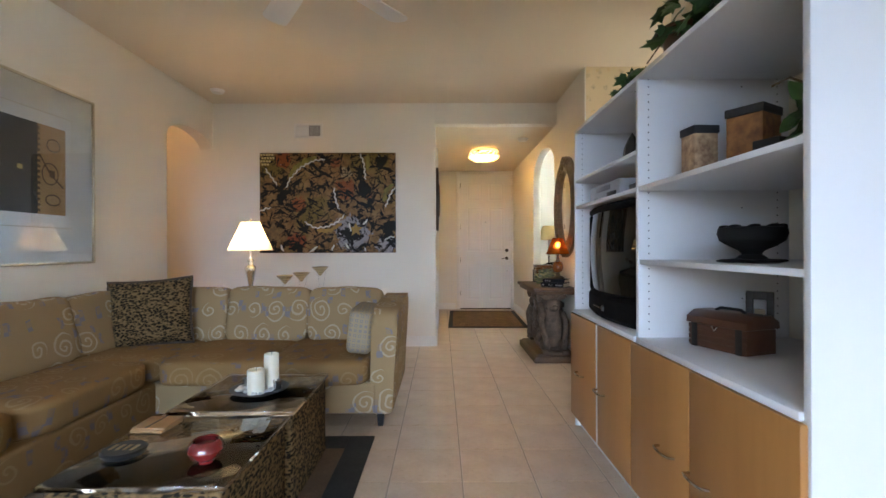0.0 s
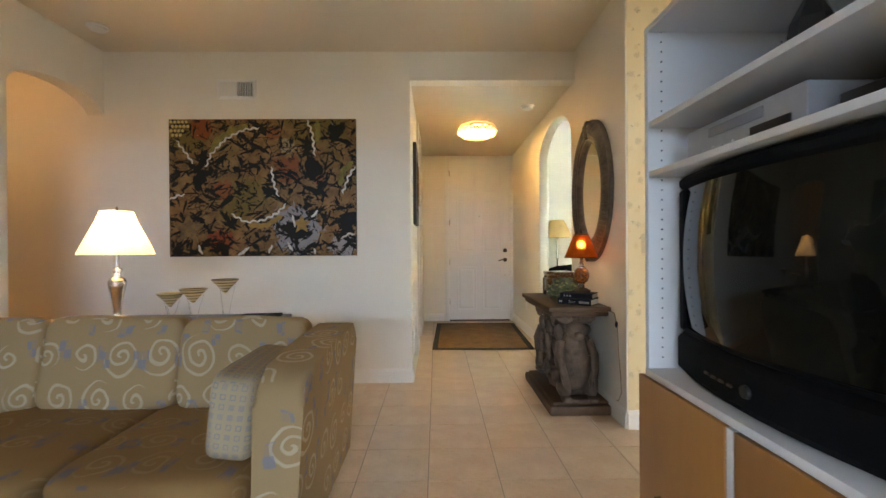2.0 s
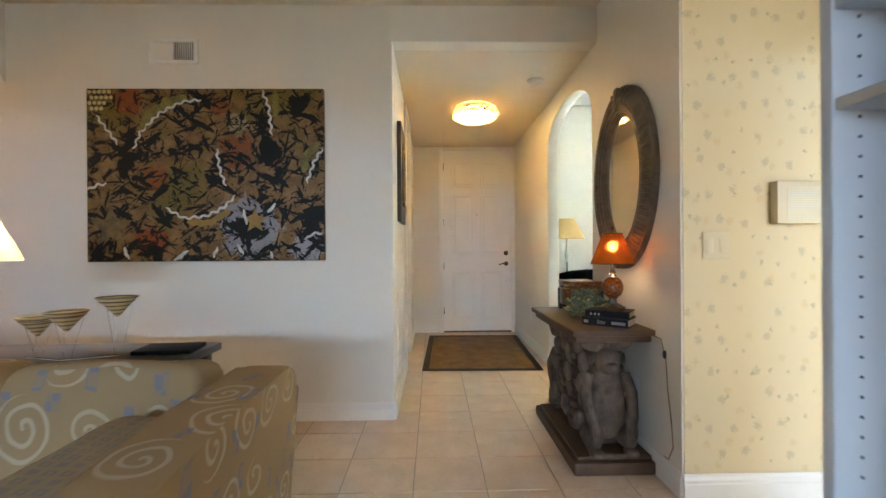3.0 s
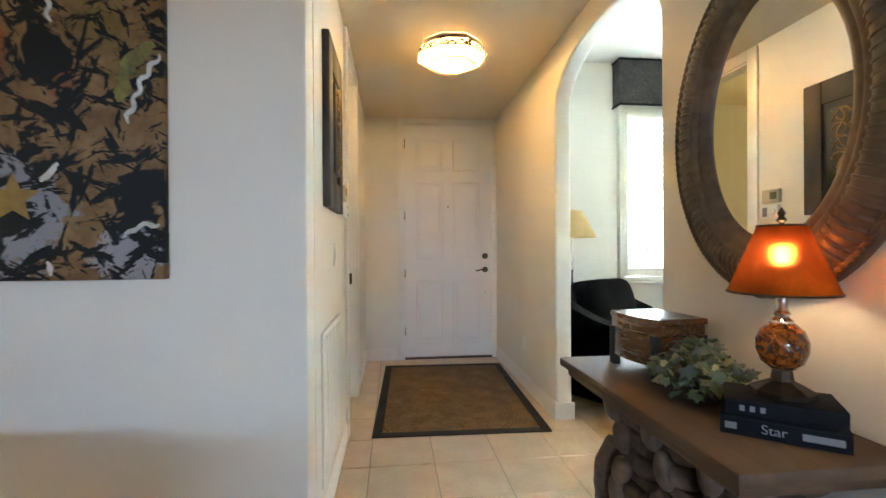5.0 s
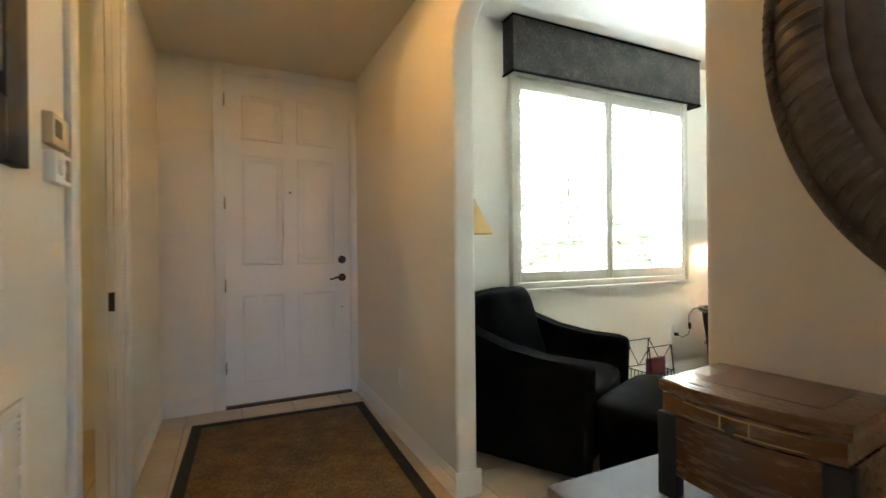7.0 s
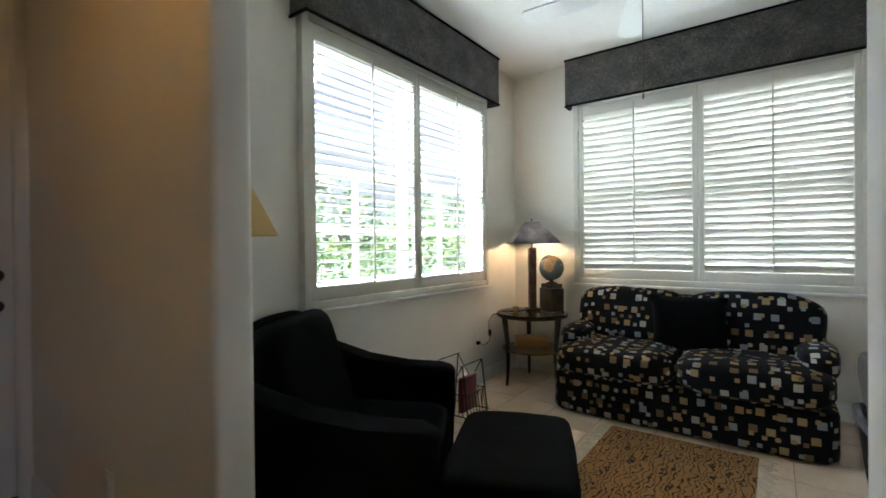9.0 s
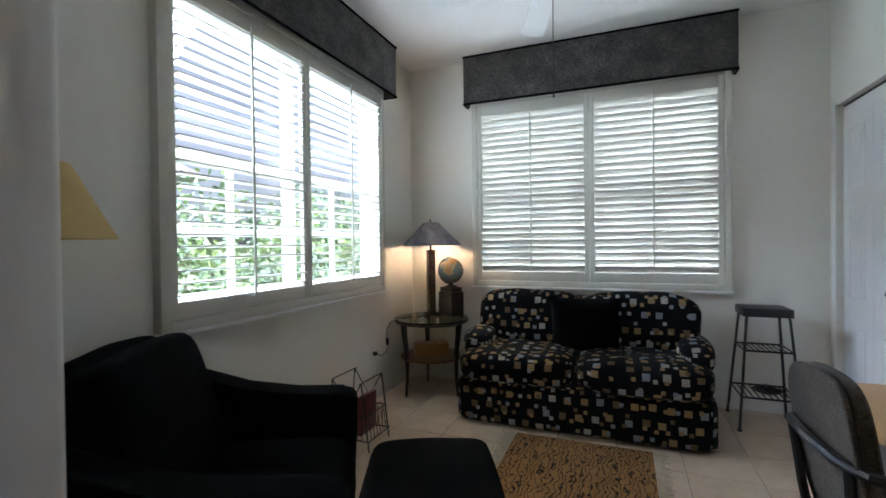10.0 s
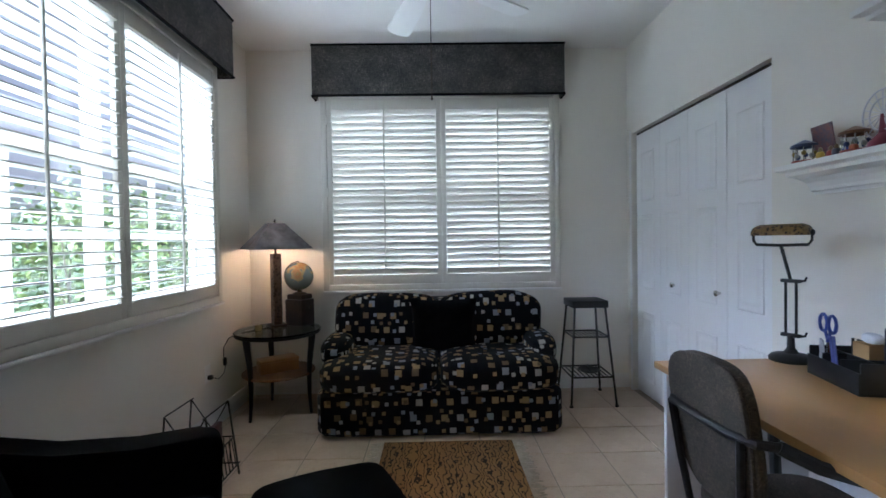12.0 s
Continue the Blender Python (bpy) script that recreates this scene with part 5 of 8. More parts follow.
def air_vent():
    v = thing("air_vent", "white wall register with half-open louvres", "vent")
    x0, x1, z0, z1 = -1.662, -1.366, 2.368, 2.508
    bm = B()
    for a in ((x0 - 0.012, x0 + 0.012, z0 - 0.012, z1 + 0.012), (x1 - 0.012, x1 + 0.012, z0 - 0.012, z1 + 0.012), (x0 + 0.012, x1 - 0.012, z1 - 0.012, z1 + 0.012), (x0 + 0.012, x1 - 0.012, z0 - 0.012, z0 + 0.012)):
        box(a[0], a[1], 5.048, 5.0595, a[2], a[3], 0.002, bm=bm)
    part("frame", bm, TRIM, v)
    # flat dark sheet on the wall, stands for the shade behind the slats
    part("backing", box(x0, x1, 5.057, 5.0594, z0, z1), plain("duct shade", (0.03, 0.027, 0.024), rough=0.8), v)
    for k in range(20):
        x = x0 + 0.016 + k * (x1 - x0 - 0.032) / 19
        ang = 26 if k < 10 else 84
        part("slat", moved(box(-0.0085, 0.0085, -0.001, 0.001, z0 + 0.012, z1 - 0.012), pose(x, 5.051, 0, 0, 0, ang)), TRIM, v, smooth=False)
    return v


air_vent()

STONE = plain("brown carved composite", (0.135, 0.092, 0.062), (0.045, 0.031, 0.023), 0.7, scale=26, bump=0.8, bscale=60)
TOPW = wood("worn brown console top", (0.105, 0.056, 0.026), (0.042, 0.023, 0.012), 0.62, "y", 7, bump=0.2)


def carved_console():
    c = thing("console_table", "brown carved console table on two seated animal figures", "console table")
    bm = box(0.862, 1.276, 4.258, 5.192, 0.690, 0.722, 0.008, 2)
    part("tabletop", bm, TOPW, c, "worn brown top with a chamfered edge")
    bm = box(0.885, 1.27, 4.285, 5.165, 0.655, 0.690, 0.01)
    part("apron", bm, TOPW, c)
    part("plinth", box(0.870, 1.276, 4.265, 5.11, 0.0, 0.065, 0.010), TOPW, c)
    part("plinth_step", box(0.895, 1.27, 4.295, 5.08, 0.065, 0.085, 0.008), TOPW, c)
    rnd = random.Random(8)
    for y in (4.50, 4.68, 4.86):
        z = 0.085
        k = 0
        while z < 0.64:
            h = rnd.uniform(0.045, 0.075)
            part("rock", soft(0.10 + 0.02 * rnd.random(), 0.075, h * 0.56, (1.10 - 0.02 * rnd.random(), y + rnd.uniform(-0.01, 0.01), z + h / 2), 4, 5, 0.006, 14), STONE, c)
            z += h
            k += 1

    def figure(yf, sgn):
        """Seated beast holding up the top; sgn gives the way it faces along y."""
        bm = B()
        Y = lambda d: yf + sgn * d
        cx = 1.075
        soft(0.105, 0.095, 0.17, (cx, Y(0.0), 0.30), 2.3, 8, 0.006, 12, bm=bm)
        soft(0.085, 0.075, 0.10, (cx, Y(0.005), 0.44), 2.3, 7, 0.005, 12, bm=bm)
        soft(0.062, 0.066, 0.068, (cx, Y(0.045), 0.545), 2.2, 7, 0.004, 16, bm=bm)
        soft(0.036, 0.035, 0.028, (cx, Y(0.105), 0.525), 2.2, 6, bm=bm)
        for s in (-1, 1):
            soft(0.020, 0.014, 0.026, (cx + s * 0.062, Y(0.03), 0.56), 2, 4, bm=bm)
            soft(0.048, 0.085, 0.055, (cx + s * 0.088, Y(0.055), 0.165), 2.3, 6, 0.005, 14, bm=bm)
            tube([(cx + s * 0.09, Y(0.02), 0.47), (cx + s * 0.12, Y(0.055), 0.38), (cx + s * 0.105, Y(0.10), 0.28), (cx + s * 0.085, Y(0.12), 0.20)], 0.036, 8, bm, taper=0.026)
            soft(0.034, 0.045, 0.022, (cx + s * 0.088, Y(0.125), 0.105), 2.4, 5, bm=bm)
            for k in range(4):
                tube([(cx + s * 0.085 + 0.016 * (k - 1.5), Y(0.135), 0.235), (cx + s * 0.085 + 0.015 * (k - 1.5), Y(0.148), 0.185)], 0.007, 5, bm, taper=0.004)
        for k in range(7):
            a = radians(-75 + 25 * k)
            soft(0.022, 0.014, 0.055, (cx + 0.085 * math.sin(a), Y(0.035), 0.615 + 0.012 * math.cos(a)), 2.2, 4, rot=Matrix.Rotation(a, 3, "Y"), bm=bm)
        tube([(cx - 0.09, Y(0.02), 0.105), (cx - 0.10, Y(0.12), 0.10), (cx - 0.02, Y(0.155), 0.10), (cx + 0.05, Y(0.15), 0.10)], 0.022, 7, bm, taper=0.012)
        part("carved_figure", bm, STONE, c, "carved brown seated beast", angle=60)

    figure(4.415, -1)
    figure(4.955, 1)
    # carved front face towards the room: leaf scrolls
    for y in (4.45, 4.68, 4.92):
        for k in range(5):
            part("carved_leaf", soft(0.028, 0.035, 0.055, (0.955 + 0.02 * (k % 2), y + rnd.uniform(-0.05, 0.05), 0.62 - 0.10 * k), 2.3, 5, 0.006, 20, rot=Matrix.Rotation(rnd.uniform(-0.6, 0.6), 3, "X")), STONE, c)
    return c


carved_console()


def oval_mirror():
    m = thing("wall_mirror", "large oval wall mirror in a wide gadrooned bronze frame", "mirror", m=pose(1.29, 4.640, 1.530, 0, 0, 0))
    ay, az = 0.408, 0.522
    n = 72
    frame_m = plain("aged bronze frame", (0.185, 0.14, 0.10), (0.085, 0.064, 0.048), 0.42, 0.25, scale=22, bump=0.2)
    prof = [(0.0, 0.002), (0.0, 0.026), (0.006, 0.032), (0.014, 0.032), (0.020, 0.026), (0.028, 0.030), (0.050, 0.046), (0.078, 0.055), (0.098, 0.052), (0.104, 0.044),
            (0.112, 0.046), (0.122, 0.046), (0.130, 0.036), (0.140, 0.038), (0.150, 0.036), (0.158, 0.024), (0.166, 0.020), (0.172, 0.010), (0.172, 0.004)]
    b = bmesh.new()
    rows = []
    for d, hgt in prof:
        rows.append([b.verts.new((-hgt, (ay - d) * math.cos(2 * math.pi * k / n), (az - d) * math.sin(2 * math.pi * k / n))) for k in range(n)])
    for p, q in zip(rows, rows[1:]):
        for k in range(n):
            b.faces.new((p[k], p[(k + 1) % n], q[(k + 1) % n], q[k]))
    part("frame", b, frame_m, m, angle=60)
    for k in range(96):
        a = 2 * math.pi * k / 96
        pts = []
        for d, hgt, sw in ((0.026, 0.026, -0.006), (0.045, 0.042, -0.003), (0.070, 0.053, 0.0), (0.090, 0.053, 0.003), (0.102, 0.045, 0.006)):
            pts.append((-hgt, (ay - d) * math.cos(a + sw / 0.4), (az - d) * math.sin(a + sw / 0.4)))
        part("flute", tube(pts, 0.0068, 5), frame_m, m, angle=60)
    bead = B()
    for k in range(150):
        a = 2 * math.pi * k / 150
        ca, sa = math.cos(a), math.sin(a)
        tube([(-0.030, (ay - 0.004) * math.cos(a - 0.012), (az - 0.004) * math.sin(a - 0.012)), (-0.034, (ay - 0.018) * math.cos(a + 0.012), (az - 0.018) * math.sin(a + 0.012))], 0.0034, 5, bead)
    tagged(part("rope_edge", bead, frame_m, m, "twisted rope beading"), kind="stuff")
    for s in (1, -1):
        c = soft(0.020, 0.030, 0.050, (-0.042, 0, s * (az - 0.05)), 2.3, 7, 0.006, 26)
        soft(0.016, 0.022, 0.040, (-0.050, 0, s * (az - 0.10)), 2.2, 6, 0.005, 30, bm=c)
        for t in (-1, 1):
            soft(0.015, 0.034, 0.016, (-0.044, t * 0.048, s * (az - 0.045)), 2.2, 6, 0.004, 26, rot=Matrix.Rotation(s * t * 0.5, 3, "X"), bm=c)
            soft(0.013, 0.026, 0.013, (-0.044, t * 0.036, s * (az - 0.085)), 2.2, 6, 0.004, 26, rot=Matrix.Rotation(s * t * 0.8, 3, "X"), bm=c)
        part("crest", c, frame_m, m, "carved leaf crest")
    b = bmesh.new()
    b.faces.new([b.verts.new((-0.012, (ay - 0.168) * math.cos(2 * math.pi * k / n), (az - 0.168) * math.sin(2 * math.pi * k / n))) for k in range(n)])
    part("glass", b, MIRROR, m, "clear mirror glass", smooth=False)
    return m


oval_mirror()


def amber_lamp():
    la = thing("amber_lamp", "small lit lamp with an amber mica shade and tortoiseshell ball base", "lamp", m=pose(1.142, 4.458, 0.80))
    n = Nodes("tortoiseshell glass")
    v = n.coord("Object")
    c = n.ramp(n.noise(v, 85, 3, 0.5, 0.8), [(0.40, (0.045, 0.011, 0.003)), (0.52, (0.20, 0.055, 0.010)), (0.66, (0.36, 0.12, 0.02))])
    ball = n.base(c, 0.08, coat=0.6)
    part("foot", lathe([(0, 0), (0.066, 0), (0.068, 0.012), (0.050, 0.022), (0.024, 0.034), (0.020, 0.058), (0.03, 0.064), (0, 0.066)], 8), BRONZE, la, "dark stepped foot", smooth=False)
    part("ball", lathe([(0, 0.06), (0.024, 0.062), (0.044, 0.078), (0.054, 0.105), (0.054, 0.13), (0.045, 0.155), (0.026, 0.172), (0, 0.174)], 32), ball, la, "glossy tortoiseshell glass ball")
    part("neck", lathe([(0, 0.17), (0.024, 0.17), (0.024, 0.178), (0.014, 0.186), (0.018, 0.195), (0.012, 0.205), (0.012, 0.25), (0, 0.25)], 20), CHROME, la)
    mica = Nodes("amber mica")
    v = mica.coord("Object", (1, 1, 0.6))
    f = mica.noise(v, 12, 6, 0.65, 0.8)
    col = mica.ramp(f, [(0.35, (0.07, 0.009, 0.002)), (0.55, (0.15, 0.030, 0.004)), (0.7, (0.26, 0.075, 0.010))])
    d = mica.add("BsdfDiffuse", Color=col)
    t = mica.add("BsdfTranslucent", Color=col)
    mx = mica.add("MixShader", Fac=0.62)
    mica.t.links.new(d.outputs[0], mx.inputs[1])
    mica.t.links.new(t.outputs[0], mx.inputs[2])
    rf = mica.add("BsdfRefraction", Color=(0.9, 0.30, 0.05, 1), Roughness=0.6, IOR=1.4)
    m2 = mica.add("MixShader", Fac=0.22)
    mica.t.links.new(mx.outputs[0], m2.inputs[1])
    mica.t.links.new(rf.outputs[0], m2.inputs[2])
    mica.t.links.new(m2.outputs[0], mica.out.inputs[0])
    part("shade", lathe([(0.113, 0.245), (0.050, 0.405)], 40), mica.mat, la, "amber mica shade glowing from inside", smooth=True)
    for r, z in ((0.113, 0.245), (0.050, 0.405)):
        part("rim", tube([(r * math.cos(a * 0.1963), r * math.sin(a * 0.1963), z) for a in range(32)], 0.003, 5, closed=True), BRONZE, la)
    part("finial", lathe([(0, 0.402), (0.006, 0.402), (0.005, 0.412), (0.012, 0.418), (0.006, 0.428), (0.009, 0.436), (0.003, 0.446), (0, 0.452)], 14), BRONZE, la)
    part("bulb", lathe([(0, 0.318), (0.008, 0.320), (0.013, 0.335), (0.012, 0.345), (0, 0.352)], 16), glow("lit bulb", (1.0, 0.58, 0.22), 30), la, "glowing bulb")
    return la


# two stacked novels with blurred silver spine titles
COVER = plain("dark navy book cloth", (0.006, 0.008, 0.014), (0.004, 0.005, 0.009), 0.65, scale=60, bump=0.2, bscale=300, spec=0.2)
PAGES = plain("cream page edges", (0.62, 0.56, 0.44), (0.5, 0.44, 0.33), 0.85, stretch=(1, 1, 30), scale=20)
SILVER = plain("silver foil", (0.26, 0.27, 0.29), rough=0.5, metal=0.3)


def book(m, w, d, h, label, marks):
    b = thing("book", label, "book", "books under the lamp", m)
    part("back_cover", box(-w, w, -d, d, 0.0, 0.004, 0.001), COVER, b)
    part("front_cover", box(-w, w, -d, d, h - 0.004, h, 0.001), COVER, b)
    part("spine", box(-w, -w + 0.004, -d, d, 0.0042, h - 0.0042, 0.001), COVER, b)
    part("pages", box(-w + 0.005, w - 0.006, -d + 0.005, d - 0.005, 0.0045, h - 0.0045), PAGES, b)
    for y0, y1 in marks:
        part("spine_mark", box(-w - 0.0006, -w - 0.0001, y0, y1, h * 0.3, h * 0.66), SILVER, b, smooth=False)
    return b


lower = book(pose(1.112, 4.434, 0.722, 0, 0, 51), 0.078, 0.118, 0.042, "dark navy hardback lying on the console", ((-0.105, -0.035), (0.085, 0.108)))
book(pose(1.122, 4.446, 0.764, 0, 0, 55), 0.074, 0.112, 0.036, "dark navy hardback stacked under the amber lamp", ((0.055, 0.065), (0.035, 0.045), (0.075, 0.085)))
fd = bpy.data.curves.new("title", "FONT")
fd.body, fd.size, fd.align_x, fd.align_y = "Star", 0.030, "CENTER", "CENTER"
tmp = new("title", fd)
bpy.context.view_layer.update()
tm = bpy.data.meshes.new_from_object(tmp.evaluated_get(bpy.context.evaluated_depsgraph_get()))
bpy.data.objects.remove(tmp)
tm.materials.clear()
tm.materials.append(SILVER)
title = new("title", tm)
title.parent = lower
title.matrix_basis = Matrix(((0, 0, -1, -0.0788), (-1, 0, 0, 0.015), (0, 1, 0, 0.021), (0, 0, 0, 1)))
tagged(title, "silver title lettering")
amber_lamp()


def keepsake_box():
    k = thing("wooden_box", "small bow-fronted inlaid wooden chest on black legs", "box", m=pose(1.14, 4.968, 0.722, 0, 0, 6) @ Matrix.Diagonal((1.0, 1.0, 0.94, 1.0)))
    w1 = wood("walnut veneer", (0.17, 0.075, 0.024), (0.065, 0.027, 0.010), 0.26, "y", 9, coat=0.4)
    out = [(-0.10, -0.125), (-0.115, -0.06), (-0.122, 0.0), (-0.115, 0.06), (-0.10, 0.125), (0.085, 0.125), (0.085, -0.125)]
    part("body", prism(out, "z", 0.045, 0.150), w1, k)
    part("drawer_front", prism([(x - 0.002 if x < 0 else x - 0.003, y * 0.985) for x, y in out], "z", 0.153, 0.186), w1, k)
    part("lid", prism([(x * 1.04, y * 1.03) for x, y in out], "z", 0.188, 0.210, bevel=0.004), w1, k, "hinged lid with inlay")
    part("inlay", box(-0.06, 0.07, -0.085, 0.085, 0.2101, 0.2106), plain("dark inlay", (0.12, 0.05, 0.02), rough=0.3), k)
    string = plain("pale stringing", (0.42, 0.25, 0.08), rough=0.4)
    face = [(x - 0.0025, y * 0.9) for x, y in out[:5]]
    for z in (0.158, 0.181):
        part("line_inlay", tube([(x, y, z) for x, y in face], 0.0016, 5), string, k)
    for x, y in (face[0], face[-1], (-0.1225, -0.020), (-0.1225, 0.020)):
        part("line_inlay", tube([(x, y, 0.158), (x, y, 0.181)], 0.0016, 5), string, k)
    part("knob", moved(lathe([(0, 0), (0.005, 0), (0.009, 0.01), (0, 0.014)], 12), pose(-0.126, 0, 0.169, 0, -90, 0)), BRONZE, k)
    for x, y in ((-0.096, -0.114), (-0.096, 0.114), (0.076, -0.114), (0.076, 0.114)):
        part("leg", box(x - 0.013, x + 0.013, y - 0.016, y + 0.016, 0.0, 0.151, 0.003), BLACKPL, k, "black square leg")
    return k


keepsake_box()


def leaf_mesh(kind="ivy"):
    b = bmesh.new()
    if kind == "ivy":
        pts = [(0, 0), (0.35, -0.12), (0.62, 0.10), (0.42, 0.32), (0.58, 0.62), (0.24, 0.62), (0, 1.05), (-0.24, 0.62), (-0.58, 0.62), (-0.42, 0.32), (-0.62, 0.10), (-0.35, -0.12)]
    else:
        pts = [(0, 0), (0.22, 0.2), (0.30, 0.5), (0.20, 0.8), (0, 1.1), (-0.20, 0.8), (-0.30, 0.5), (-0.22, 0.2)]
    c = b.verts.new((0, 0.4, 0.05))
    vs = [b.verts.new((x, y, -0.10 * abs(x) + 0.03 * math.sin(y * 5))) for x, y in pts]
    for i in range(len(vs)):
        b.faces.new((c, vs[i], vs[(i + 1) % len(vs)]))
    return b


def leafy(name, label, centre, spread, count, size, mats, kind="ivy", seed=1, stems=None, category="plant", pot=None, droop=0.0):
    rnd = random.Random(seed)
    pl = thing(name, label, category)
    lm = leaf_mesh(kind)
    tmp = bpy.data.meshes.new("t")
    lm.to_mesh(tmp)
    lm.free()
    bms = [B() for _ in mats]
    for i in range(count):
        d = Vector((rnd.gauss(0, 1), rnd.gauss(0, 1), rnd.gauss(0, 1))).normalized() * rnd.random() ** 0.45
        p = Vector(centre) + Vector((d.x * spread[0], d.y * spread[1], abs(d.z) * spread[2] if not droop else d.z * spread[2]))
        s = size * rnd.uniform(0.6, 1.25)
        o = bmesh.new()
        o.from_mesh(tmp)
        o.transform(Matrix.Translation(p) @ Euler((rnd.uniform(-1.2, 1.0), rnd.uniform(-0.8, 0.8), rnd.uniform(0, 6.28))).to_matrix().to_4x4() @ Matrix.Scale(s, 4))
        absorb(bms[i % len(mats)], o)
    bpy.data.meshes.remove(tmp)
    for bm, mt in zip(bms, mats):
        tagged(part("foliage", bm, mt, pl, smooth=False), kind="stuff")
    if stems:
        bm = B()
        for s in stems:
            tube(s, 0.0035, 5, bm)
        part("stems", bm, plain("brown stem", (0.08, 0.05, 0.025), rough=0.8), pl)
    if pot is not None:
        part("pot", pot[0], pot[1], pl)
    return pl


IVY1 = plain("dusty ivy green", (0.13, 0.155, 0.075), (0.07, 0.095, 0.045), 0.6, scale=60)
IVY2 = plain("pale ivy green", (0.32, 0.30, 0.15), (0.20, 0.20, 0.09), 0.6, scale=60)
IVY3 = plain("blue-grey ivy", (0.10, 0.125, 0.095), (0.06, 0.08, 0.06), 0.6, scale=60)
GREEN1 = plain("dark vine green", (0.03, 0.075, 0.02), (0.018, 0.045, 0.014), 0.5, scale=40)
GREEN2 = plain("mid vine green", (0.06, 0.13, 0.035), (0.035, 0.085, 0.025), 0.5, scale=40)
leafy("ivy_plant", "small dusty artificial ivy spilling over the console", (1.08, 4.675, 0.757), (0.125, 0.15, 0.135), 340, 0.031, (IVY1, IVY2, IVY3, IVY1), seed=4,
      pot=(lathe([(0, 0), (0.06, 0), (0.075, 0.06), (0.07, 0.06), (0, 0.05)], 20, (1.10, 4.675, 0.722)), plain("dark pot", (0.05, 0.035, 0.025), rough=0.6)))

cord = thing("lamp_cord", "thin tan electric cord hanging beside the console", "cord")
part("wire", tube([(1.26, 4.42, 0.70), (1.27, 4.20, 0.69), (1.278, 4.172, 0.60), (1.283, 4.165, 0.45), (1.280, 4.13, 0.32), (1.282, 4.12, 0.2), (1.270, 4.14, 0.14), (1.278, 4.19, 0.13)], 0.0028, 6), plain("tan cord", (0.35, 0.22, 0.10), rough=0.5), cord)
part("switch", soft(0.008, 0.008, 0.020, (1.275, 4.178, 0.62), 3, 4), BLACKPL, cord, "black inline switch")


def plate(name, label, category, m, w, h, d, mat, extras):
    p = thing(name, label, category, m=m)
    part("plate", box(-w / 2, w / 2, -d, 0, -h / 2, h / 2, 0.003), mat, p)
    for nm, bm, mt in extras:
        part(nm, bm, mt, p)
    return p


CREAMPL = plain("cream switch plastic", (0.70, 0.60, 0.40), (0.67, 0.57, 0.38), 0.4, scale=8)
rock = [("rocker", box(x - 0.016, x + 0.016, -0.010, -0.006, -0.033, 0.033, 0.002), CREAMPL) for x in (-0.030, 0.030)]
plate("light_switch", "cream double rocker switch plate on the wallpaper", "light switch", pose(1.447, 4.0555, 1.137), 0.125, 0.12, 0.006, CREAMPL, rock)
sp = thing("wall_speaker", "cream slatted door-chime box on the wallpaper", "door chime", m=pose(1.80, 4.0555, 1.325))
part("case", box(-0.105, 0.105, -0.045, 0, -0.095, 0.095, 0.006), CREAMPL, sp)
for k in range(14):
    part("slat", box(-0.06, 0.09, -0.048, -0.0455, -0.075 + k * 0.0105, -0.070 + k * 0.0105), plain("cream plastic", (0.70, 0.66, 0.56), rough=0.5) if k == 0 else bpy.data.materials["cream plastic"], sp, smooth=False)
plate("light_switch", "single white rocker switch on the hall wall", "light switch", pose(-0.083, 5.770, 1.128, 0, 0, 90), 0.075, 0.12, 0.006, TRIM, [("rocker", box(-0.016, 0.016, -0.010, -0.006, -0.033, 0.033, 0.002), TRIM)])
plate("outlet", "white wall outlet beside the mat", "outlet", pose(1.29, 7.12, 0.36, 0, 0, -90), 0.072, 0.115, 0.006, TRIM, [("socket", box(-0.016, 0.016, -0.008, -0.006, z - 0.014, z + 0.014, 0.002), TRIM) for z in (-0.022, 0.022)])
plate("outlet", "white wall outlet under the console", "outlet", pose(1.29, 4.50, 0.36, 0, 0, -90), 0.072, 0.115, 0.006, TRIM, [("socket", box(-0.016, 0.016, -0.008, -0.006, z - 0.014, z + 0.014, 0.002), TRIM) for z in (-0.022, 0.022)])
plate("thermostat", "beige digital thermostat on the hall wall", "thermostat", pose(-0.083, 6.11, 1.475, 0, 0, 90), 0.13, 0.085, 0.025, plain("beige plastic", (0.55, 0.48, 0.34), rough=0.5), [("display", box(-0.05, 0.0, -0.027, -0.025, -0.02, 0.025), plain("grey display", (0.22, 0.22, 0.16), rough=0.2))])
plate("keypad", "white alarm keypad with a dial below the thermostat", "keypad", pose(-0.083, 6.115, 1.375, 0, 0, 90), 0.13, 0.085, 0.028, TRIM, [("dial", moved(lathe([(0, 0), (0.022, 0), (0.020, 0.008), (0, 0.008)], 20), pose(-0.03, -0.028, 0, 90)), TRIM), ("grille", box(0.015, 0.05, -0.030, -0.028, -0.03, 0.03), plain("grey grille", (0.25, 0.25, 0.24), rough=0.6))])

